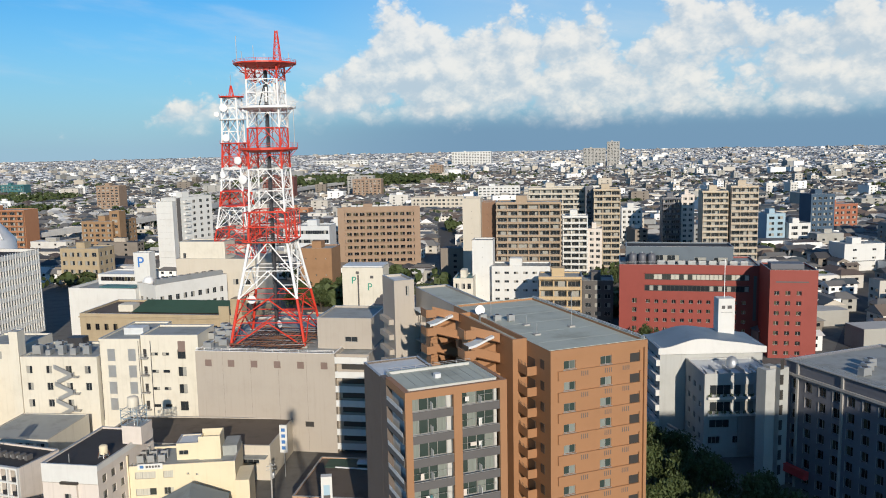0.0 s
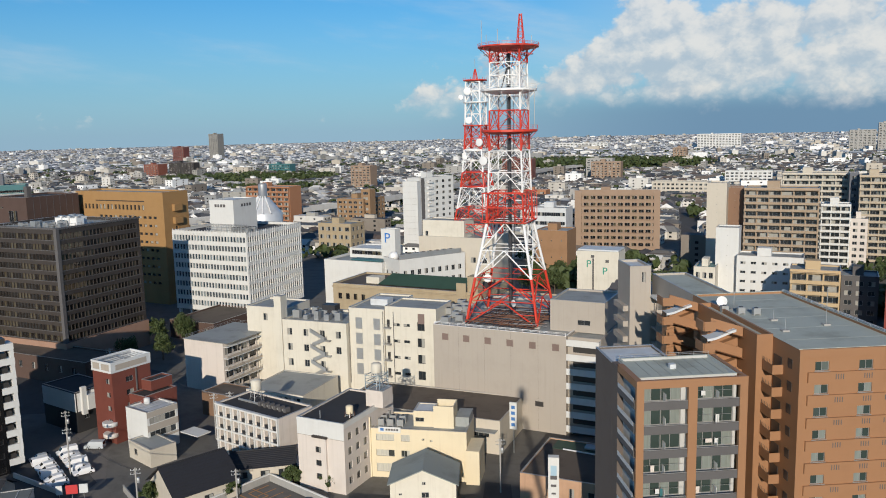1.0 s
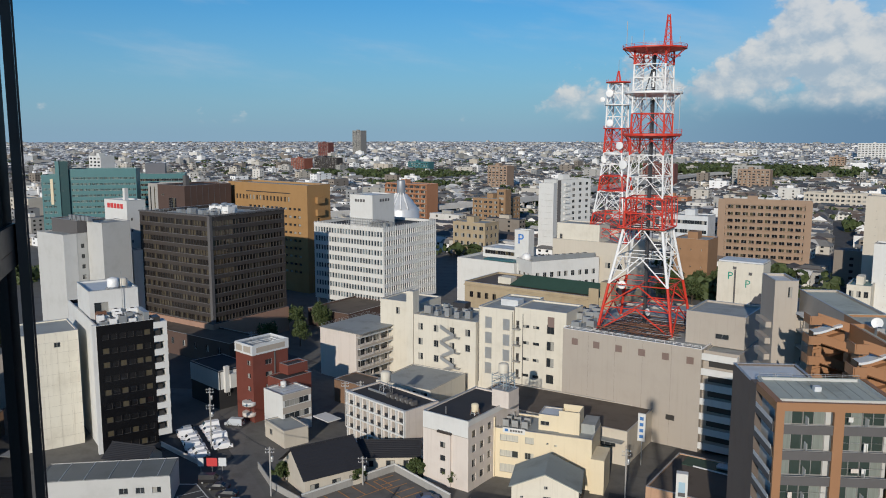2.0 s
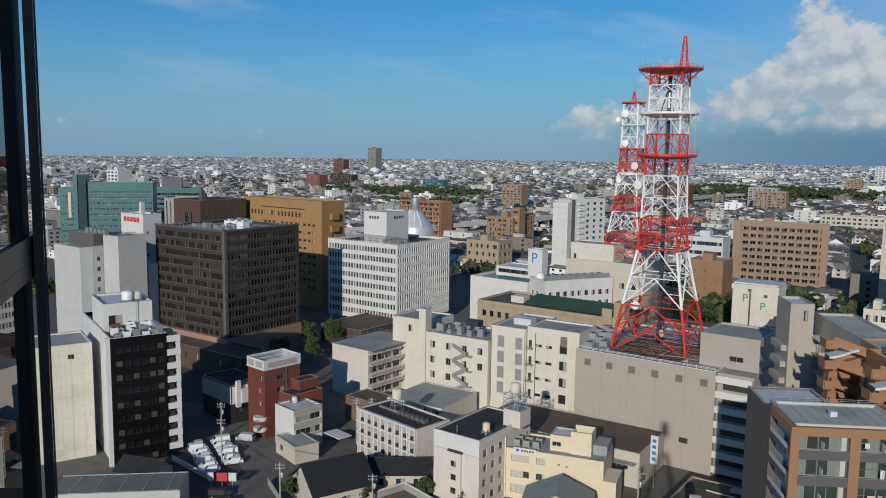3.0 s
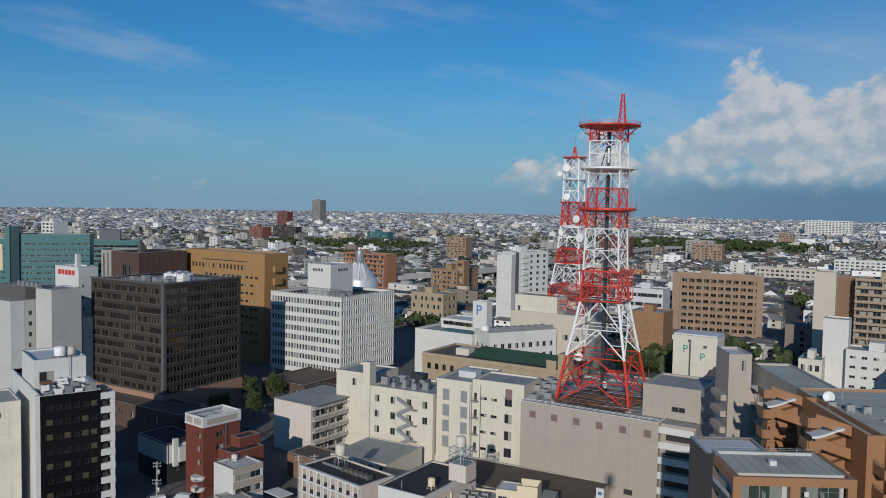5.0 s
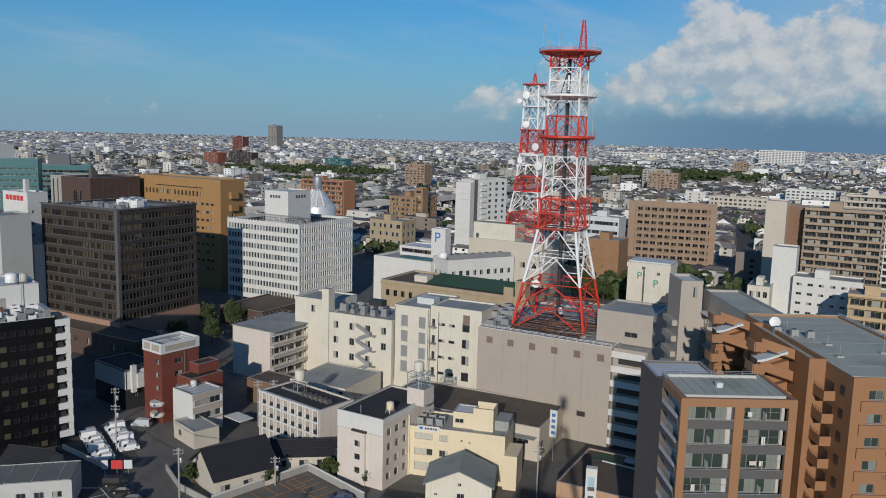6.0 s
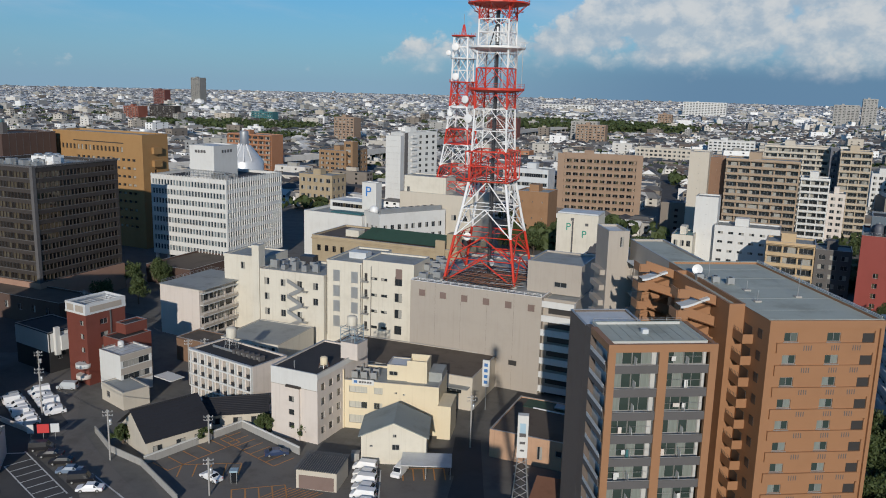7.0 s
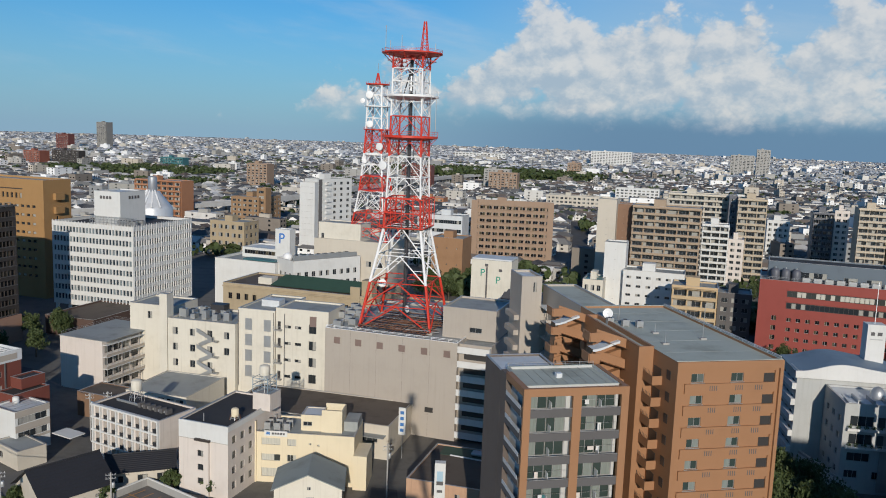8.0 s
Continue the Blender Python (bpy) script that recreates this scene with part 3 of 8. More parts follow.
dish_antenna(APT.matrix_world @ pose(1.1, 26.5, 40.24, 0, 0, -30), 0.85)
for x, y in ((2.2, 22.0), (4.2, 21.0), (0.2, 23.5)):
    air_unit(APT.matrix_world @ pose(x, y, 40.25), 1.1, 0.8, 1.1)


# ---- grey gallery-access flats behind ----
def gallery_flats():
    b = thing("gallery_flats", "greige apartment block with open access balconies and a lift tower", "apartment building", APT.matrix_world @ pose(-5.5, 50.0, 0, 0, 0, 0))
    H, st = 36.5, 3.1
    block(b, 4.2, 8.0, H + 6.2, GREIGE, ROOF_LIGHT, {"F": [(2.4, H + 3.0, 0.7, 2.0)]}, ox=0, oy=4, parapet=0.4, name="lift_tower")
    block(b, 6.6, 14.0, H, GREIGE, ROOF_GREY, {"F": rows_of(0.3, 6.3, 2, 2.0, st, 11, 1.5, 1.4)}, ox=4.3, oy=4.5, parapet=0.4, frame_mat=FRAME_DARK)
    for k in range(11):
        z = H - 1.0 - k * st
        slab(b, "gallery_floor", 4.3, 0.6, z - 2.0, 10.0, 4.49, z - 1.8, CONCRETE)
        slab(b, "gallery_parapet", 4.2, 0.5, z - 2.0, 10.0, 0.597, z - 0.9, GREIGE)
        slab(b, "gallery_side", 10.003, 0.6, z - 2.2, 10.2, 4.4, z - 0.7, CHARCOAL)
        for i in range(5):
            strut(b, "gallery_post", (4.5 + i * 1.3, 0.8, z - 1.8), (4.5 + i * 1.3, 0.8, z + 0.8), 0.09, GREIGE)
        slab(b, "side_balcony", -1.0, 5.0, z - 1.9, -0.003, 11.5, z - 0.8, GREIGE)
    slab(b, "gallery_roof", 4.0, 0.2, H + 0.1, 10.4, 4.6, H + 0.35, ROOF_LIGHT)
    return b


gallery_flats()


# ---- the telephone exchange and its lattice mast ----
def exchange():
    W, D, H = 33.4, 36.0, 23.2
    b = thing("exchange_building", "windowless greige exchange building with a flat roof full of steelwork", "office building", pose(-57.8, 184.0, 0, 0, 0, -9.5))
    block(b, W, D, H, GREIGE, ROOF_GREY, {}, parapet=0.5, cap=TOWER_WHITE)
    for i in range(6):
        slab(b, "blind_window", 2.4 + i * 5.55, -0.06, H - 3.6, 4.0 + i * 5.55, -0.003, H - 2.0, SHUTTER, "taupe louvred panel")
        bm = bmesh.new()
        x = 2.3 + i * 5.55
        box(bm, x, -0.1, H - 3.72, x + 1.8, -0.004, H - 3.6), box(bm, x, -0.1, H - 2.0, x + 1.8, -0.004, H - 1.88), box(bm, x, -0.1, H - 3.6, x + 0.1, -0.004, H - 2.0), box(bm, x + 1.7, -0.1, H - 3.6, x + 1.8, -0.004, H - 2.0)
        part("panel_frame", bm, GREIGE, b)
    for i in range(1, 5):
        slab(b, "cladding_joint", i * 6.68, -0.012, 0, i * 6.68 + 0.025, -0.002, H - 0.1, CHARCOAL)
    slab(b, "low_window", 26.0, -0.05, 6.0, 28.0, -0.003, 7.2, FRAME_DARK)
    railing(b, [(0.2, 0.25, H + 0.07), (W - 0.2, 0.25, H + 0.07)], 0.6, 2.0, TOWER_WHITE, 0.05)
    # white balcony wing
    st = 3.35
    block(b, 7.6, 14, H - 0.4, GREIGE, ROOF_GREY, {}, ox=W + 0.004, oy=1.5, parapet=0.3, name="wing_wall")
    for k in range(7):
        z = H - 0.6 - k * st
        slab(b, "wing_balcony", W + 0.01, 0.0, z - 1.6, W + 7.4, 0.16, z - 0.1, WHITE, "white balcony front")
        slab(b, "wing_floor", W + 0.01, 0.163, z - 1.6, W + 7.4, 1.49, z - 1.45, CONCRETE)
        slab(b, "wing_side", W + 7.403, 0.0, z - 1.6, W + 7.56, 3.8, z - 0.1, WHITE)
        slab(b, "wing_glazing", W + 1.2, 1.42, z - 3.3, W + 6.8, 1.496, z - 1.8, FRAME_DARK)
    # penthouse behind
    block(b, 13.0, 14.0, H + 6.8, GREIGE, ROOF_GREY, {"F": [(6.6, H + 1.2, 3.0, 1.2)]}, z0=H - 0.5, ox=27.5, oy=6.5, parapet=0.4, name="penthouse")
    # steel deck round the mast
    rng = random.Random(7)
    for i in range(26):
        y = 2.0 + i * 0.85
        strut(b, "deck_beam", (7.0 + rng.uniform(0, 1.5), y, H + rng.choice([0.1, 0.5, 0.9])), (24.5 + rng.uniform(0, 2), y, H + rng.choice([0.1, 0.5, 0.9])), 0.11, RUST if i % 3 else STEEL)
    for i in range(22):
        x = 7.5 + i * 0.8
        strut(b, "deck_beam", (x, 2.0, H + rng.choice([0.3, 0.7])), (x, 22.0, H + rng.choice([0.3, 0.7])), 0.10, RUST if i % 2 else DARKSTEEL)
    for i in range(5):
        air_unit(b.matrix_world @ pose(1.5 + (i % 2) * 2.4, 4 + i * 3.2, H - 0.49), 2.0, 1.4, 1.6)
    return b


EXCHANGE = exchange()


def lattice_mast():
    """A four-legged lattice mast in red and white bands: legs, rings, cross braces, platforms, core and aerials."""
    t = thing("lattice_mast", "tall red and white steel lattice radio mast on a roof", "radio mast", pose(-41.0, 196.0, 22.75, 0, 0, -4))
    z0 = 22.75
    red, white = TOWER_RED, TOWER_WHITE
    levels = [(22.75, 8.9), (28.5, 7.95), (34.0, 7.0), (40.5, 5.75), (47.2, 4.6), (50.8, 4.45), (54.4, 4.25), (59.3, 4.1), (64.4, 3.95), (69.3, 3.85), (74.0, 3.78), (79.1, 3.7), (82.2, 3.65), (85.2, 3.62), (88.4, 3.6)]

    def tint(z):
        return red if z < 33.9 or 47 <= z < 54 or 64 <= z < 73.5 or z > 85 else white

    cs = ((-1, -1), (1, -1), (1, 1), (-1, 1))
    for (za, ha), (zb, hb) in zip(levels, levels[1:]):
        m = tint(za)
        heavy = 0.34 if za < 47 else 0.22
        for i, (sx, sy) in enumerate(cs):
            tx, ty = cs[(i + 1) % 4]
            A, B = Vector((sx * ha, sy * ha, za - z0)), Vector((sx * hb, sy * hb, zb - z0))
            C, E = Vector((tx * ha, ty * ha, za - z0)), Vector((tx * hb, ty * hb, zb - z0))
            strut(t, "leg", A, B, heavy, m, 8)
            strut(t, "ring_bar", B, E, 0.13, m, 6)
            mid = (B + E) / 2
            strut(t, "brace", A, mid, 0.17 if za < 47 else 0.11, m, 6)
            strut(t, "brace", C, mid, 0.17 if za < 47 else 0.11, m, 6)
            if za < 47:
                strut(t, "sub_brace", (A + mid) / 2, A.lerp(B, 0.5), 0.10, m)
                strut(t, "sub_brace", (C + mid) / 2, C.lerp(E, 0.5), 0.10, m)
                strut(t, "sub_brace", (A + mid) / 2, A.lerp(B, 0.95), 0.08, m)
                strut(t, "plan_brace", mid, Vector((0, 0, zb - z0)), 0.08, m)
            else:
                strut(t, "sub_brace", A, E, 0.07, m)
                strut(t, "sub_brace", B.lerp(A, 0.5), mid, 0.07, m)
    # core with cables and ladder
    strut(t, "core", (0, 0, 0), (0, 0, 88.4 - z0), 0.42, DARKSTEEL, 8)
    for dx in (-0.8, 0.8):
        strut(t, "ladder_rail", (dx, 0.9, 0), (dx, 0.9, 88 - z0), 0.07, DARKSTEEL)
    # inclined cable tray in the upper part
    strut(t, "cable_tray", (-2.2, -1.5, 76.5 - z0), (0.5, 0.5, 88 - z0), 0.16, DARKSTEEL)

    def deck(z, r, m, h=0.3, drop=1.0, inner=3.9, sides=16, rail=1.0):
        """A round gangway: thin rim, dished underside with ribs and a lower ring, guard rail."""
        bm = bmesh.new()
        lathe(bm, [(inner, z - z0 - drop * 0.35), (r * 0.97, z - z0 - 0.1), (r, z - z0), (r, z - z0 + h), (inner, z - z0 + h - 0.02)], sides)
        for f in bm.faces:
            f.smooth = False
        part("platform", bm, m, t)
        at = lambda a, q, zz: Vector((q * math.cos(a), q * math.sin(a), zz - z0))
        for i in range(sides):
            a, c = 6.2832 * i / sides, 6.2832 * (i + 1) / sides
            if rail:
                for lift in (rail, rail * 0.5):
                    strut(t, "guard_rail", at(a, r, z + h + lift), at(c, r, z + h + lift), 0.04, m)
                strut(t, "guard_post", at(a, r, z + h), at(a, r, z + h + rail), 0.04, m)
            strut(t, "rim_bar", at(a, r * 0.8, z - drop * 0.62), at(c, r * 0.8, z - drop * 0.62), 0.07, m)
            if i % 2 == 0:
                strut(t, "bracket", at(a, inner * 0.92, z - drop * 1.7), at(a, r * 0.96, z - 0.12), 0.10, m)
                strut(t, "rib", at(a, inner, z - drop * 0.6), at(a, r * 0.8, z - drop * 0.62), 0.08, m)

    deck(88.75, 7.35, red, 0.34, 2.6, 2.6, rail=0.6)
    deck(78.6, 6.8, white, 0.42, 1.9)
    deck(68.9, 6.9, red, 0.5, 1.9)
    # square cage at mid height
    for z in (47.3, 50.8, 54.3):
        for i, (sx, sy) in enumerate(cs):
            tx, ty = cs[(i + 1) % 4]
            strut(t, "cage_rail", (sx * 5.4, sy * 5.4, z - z0), (tx * 5.4, ty * 5.4, z - z0), 0.14 if z != 50.8 else 0.08, red)
    for i, (sx, sy) in enumerate(cs):
        tx, ty = cs[(i + 1) % 4]
        for f in (0, 0.25, 0.5, 0.75):
            p = Vector((sx + (tx - sx) * f, sy + (ty - sy) * f, 0)) * 5.4
            strut(t, "cage_post", p + Vector((0, 0, 47.3 - z0)), p + Vector((0, 0, 54.3 - z0)), 0.10, red)
    slab(t, "cage_floor", -5.3, -5.3, 47.0 - z0, 5.3, 5.3, 47.15 - z0, RUST)
    # slim panel aerials behind the lattice under the top deck
    for i in range(9):
        a = radians(-75 + 17 * i)
        bm = bmesh.new()
        box(bm, -0.08, -0.2, 0, 0.08, 0.2, 3.4 + 0.6 * (i % 3))
        ob = part("panel_aerial", bm, white, t)
        ob.matrix_local = pose(3.3 * math.cos(a), 3.3 * math.sin(a), 80.0 - z0, 0, 0, math.degrees(a))
        strut(t, "aerial_bracket", (3.3 * math.cos(a), 3.3 * math.sin(a), 81 - z0), (4.0 * math.cos(a), 4.0 * math.sin(a), 81 - z0), 0.05, STEEL)
    # top mast and whips
    for (dx, dy) in ((-.8, -.8), (.8, -.8), (.8, .8), (-.8, .8)):
        strut(t, "top_mast_leg", (3.0 + dx, dy, 89.2 - z0), (3.0 + dx * 0.3, dy * 0.3, 96.4 - z0), 0.11, red)
    for k in range(5):
        z, s = 89.5 + k * 1.4, 0.8 - k * 0.1
        for i, (sx, sy) in enumerate(cs):
            tx, ty = cs[(i + 1) % 4]
            strut(t, "top_mast_brace", (3 + sx * s, sy * s, z - z0), (3 + tx * (s - .1), ty * (s - .1), z + 1.4 - z0), 0.06, red)
            strut(t, "top_mast_ring", (3 + sx * s, sy * s, z - z0), (3 + tx * s, ty * s, z - z0), 0.05, red)
    for x, y, h in ((-6.4, -1.0, 6.2), (-6.0, 1.5, 3.0), (-1.2, -5.0, 3.4), (5.2, 2.0, 2.4)):
        strut(t, "whip_aerial", (x, y, 89.2 - z0), (x, y, 89.2 + h - z0), 0.09, STEEL)
    for x, y in ((6.6, -1.2), (5.9, -3.4), (3.2, -5.8), (-6.6, 0.5)):
        strut(t, "whip_aerial", (x, y, 69.3 - z0), (x, y, 78.9 - z0 if x > 4 else 74 - z0), 0.09, STEEL)
    # feet
    for sx, sy in cs:
        slab(t, "foot", sx * 8.9 - 0.7, sy * 8.9 - 0.7, 0, sx * 8.9 + 0.7, sy * 8.9 + 0.7, 0.5, CONCRETE)
    for x, y, z, r, face in ((-4.6, -4.6, 33.5, 1.0, 20), (2.2, -4.4, 27.5, 0.9, -40)):
        bm = bmesh.new()
        lathe(bm, [(0.1, 0), (r * 0.7, 0.1), (r, 0.4), (r, 0.55), (r * 0.6, 0.5), (0.1, 0.45)], 18)
        d = part("dish", bm, white, t)
        d.matrix_local = pose(x, y, z - z0, 90, 0, face)
    return t


lattice_mast()


def second_mast():
    t = thing("second_mast", "smaller red and white lattice mast carrying white dishes", "radio mast", pose(-80.5, 320.0, 26.2, 0, 0, -8))
    z0, red, white = 26.2, TOWER_RED, TOWER_WHITE
    levels = [(26.2, 8.2), (32.0, 7.2), (38.0, 6.2), (46.5, 5.0), (52.5, 4.4), (57.0, 4.0), (61.5, 3.7), (66.0, 3.5), (70.7, 3.3), (75.5, 3.2), (80.0, 3.1), (84.5, 3.0), (88.0, 2.9)]
    cs = ((-1, -1), (1, -1), (1, 1), (-1, 1))
    for (za, ha), (zb, hb) in zip(levels, levels[1:]):
        m = red if za < 37.9 or 46 <= za < 52.4 or 61 <= za < 70 else white
        for i, (sx, sy) in enumerate(cs):
            tx, ty = cs[(i + 1) % 4]
            A, B, C, E = (Vector((sx * ha, sy * ha, za - z0)), Vector((sx * hb, sy * hb, zb - z0)), Vector((tx * ha, ty * ha, za - z0)), Vector((tx * hb, ty * hb, zb - z0)))
            strut(t, "leg", A, B, 0.34, m, 6)
            strut(t, "ring_bar", B, E, 0.2, m)
            mid = (B + E) / 2
            strut(t, "brace", A, mid, 0.17, m)
            strut(t, "brace", C, mid, 0.17, m)
            if za < 52 or 61 <= za < 70:
                strut(t, "sub_brace", A, E, 0.14, m)
                strut(t, "sub_brace", B, C, 0.14, m)
    for z, s, m in ((79.8, 5.0, white), (70.7, 5.2, red), (60.8, 4.6, white), (46.5, 5.6, red), (52.3, 5.2, red), (88.4, 4.7, red)):
        bm = bmesh.new()
        lathe(bm, [(s * 0.3, z - z0), (s, z - z0), (s, z - z0 + 0.45), (s * 0.3, z - z0 + 0.45)], 16)
        part("platform", bm, m, t)
        for i in range(12):
            a = 6.2832 * i / 12
            strut(t, "guard_post", (s * math.cos(a), s * math.sin(a), z - z0), (s * math.cos(a), s * math.sin(a), z - z0 + 1.3), 0.06, m)
    for dx, dy in ((-.8, -.8), (.8, -.8), (.8, .8), (-.8, .8)):
        strut(t, "top_mast_leg", (dx, dy, 88.6 - z0), (dx * 0.2, dy * 0.2, 93 - z0), 0.18, red)
    strut(t, "whip_aerial", (0, 0, 93 - z0), (0, 0, 97 - z0), 0.1, STEEL)
    for x, z, r in ((-1.6, 84.3, 1.5), (-4.4, 82.0, 1.0), (-1.2, 73.0, 1.4), (3.4, 64.3, 1.5), (5.0, 57.0, 1.8), (-3.2, 58.5, 1.0)):
        bm = bmesh.new()
        lathe(bm, [(0.1, 0), (r * 0.7, 0.1), (r, 0.5), (r, 1.1), (r * 0.9, 1.15), (0.1, 1.1)], 20)
        d = part("dish", bm, white, t, "white drum-shaped dish")
        d.matrix_local = pose(x, -4.0, z - z0, 90, 0, 10 if x < 0 else -12)
    return t


second_mast()


# ---- cream office wings ----
def cream_office():
    b = thing("cream_office", "cream rendered office of several wings with small windows and streaked walls", "office building", pose(-83.8, 193.1, 0, 0, 0, -5))
    H = 24.3
    shut = [(x, 6.5 + 4.1 * k, 1.9, 3.0) for k in range(4) for x in (2.0, 7.2)]
    block(b, 10.2, 19, H, CREAM, ROOF_GREY, {}, parapet=0.4)
    for x, z, w, h in shut:
        slab(b, "shutter", x, -0.06, z, x + w, -0.003, z + h, STEEL, "grey roller shutter")
    small = [(x, 7.2 + 4.3 * k, 1.7, 0.75) for k in range(4) for x in (1.2, 4.0)] + [(7.8, 6.4 + 4.3 * k, 2.0, 2.3) for k in range(4)]
    block(b, 14.2, 11, H + 0.9, CREAM, ROOF_GREY, {"F": [(x + 1.2, z, w, h) for x, z, w, h in small]}, ox=10.4, oy=0.3, parapet=0.4, frame_mat=FRAME_DARK)
    slab(b, "top_vent", 19.6, 0.22, H - 3.2, 21.4, 0.297, H - 0.6, SHUTTER)
    for k in range(4):
        z = 6.8 + 4.3 * k
        slab(b, "fire_balcony", 10.25, -0.9, z - 0.2, 12.2, 0.297, z, CONCRETE)
        railing(b, [(10.3, -0.85, z), (12.15, -0.85, z)], 1.0, 0.5, STEEL, 0.03)
        slab(b, "fire_door", 10.9, 0.24, z, 11.7, 0.298, z + 2.0, FRAME_DARK)
        slab(b, "end_balcony", 24.6, 0.5, z - 0.1, 25.6, 2.0, z + 0.9, CREAM)
    for x in (0.15, 9.9, 12.9):
        strut(b, "downpipe", (x, -0.12, 4), (x, -0.12, H - 0.5), 0.07, CHARCOAL)
    # lower wing with its outside stair
    Hl = 20.2
    win = [(x, 16.0 - 4.2 * k, 1.5, 1.9) for k in range(4) for x in (1.4, 6.4, 11.4, 16.2) if not (x > 16 and k > 1)]
    block(b, 19.4, 15, Hl, CREAM, ROOF_GREY, {"F": win}, ox=-19.5, oy=-1.4, parapet=0.5, frame_mat=FRAME)
    block(b, 2.2, 3.0, Hl + 6.2, CREAM, CONCRETE, {}, ox=-21.8, oy=-1.6, parapet=0.1, name="chimney")
    for k in range(3):
        z = 5.0 + k * 4.2
        for s in (0, 1):
            xa, xb = -10.2, -5.8
            za, zb = (z, z + 2.1) if not s else (z + 4.2, z + 2.1)
            bm = bmesh.new()
            y = -2.0 - s * 1.0
            quad(bm, [(xa, y, za), (xb, y, zb), (xb, y + 0.9, zb), (xa, y + 0.9, za)])
            quad(bm, [(xa, y, za), (xb, y, zb), (xb, y, zb + 1.0), (xa, y, za + 1.0)])
            part("stair_flight", bm, STEEL, b, "grey steel fire escape")
            strut(b, "stair_rail", (xa, y, za + 1.05), (xb, y, zb + 1.05), 0.05, STEEL)
        slab(b, "stair_landing", -5.8, -3.0, z + 2.0, -4.6, -1.403, z + 2.12, STEEL)
    # far left wing
    block(b, 13.5, 12, 21.4, CREAM, ROOF_GREY, {"F": [(5.5, 17.5, 1.4, 2.0), (9.8, 17.5, 1.0, 1.4)]}, ox=-36.0, oy=6.0, parapet=0.4, name="west_wall")
    rng = random.Random(3)
    for i in range(9):
        air_unit(b.matrix_world @ pose(-17.5 + (i % 5) * 3.2, 3.0 + (i // 5) * 4.5, Hl - 0.49, 0, 0, rng.choice([0, 90])), rng.uniform(1.4, 2.6), rng.uniform(1.2, 1.8), rng.uniform(1.2, 2.4))
    slab(b, "tank_shed", -12.0, 7.0, Hl - 0.495, -8.0, 10.0, Hl + 2.6, DARKSTEEL)
    slab(b, "roof_house", 3.5, 6.0, H - 0.39, 8.5, 9.5, H + 1.3, ROOF_LIGHT)
    for i in range(5):
        air_unit(b.matrix_world @ pose(25.0 + (i % 2) * 2, 8.0 + i * 2.6, 22.3, 0, 0, 0), 2.2, 1.6, 1.7)
    slab(b, "link_roof", 24.7, 3.0, 21.9, 31.0, 20.0, 22.3, ROOF_GREY)
    slab(b, "link_wall", 24.75, 3.2, 0, 30.9, 19.8, 21.9, CREAM)
    return b


cream_office()


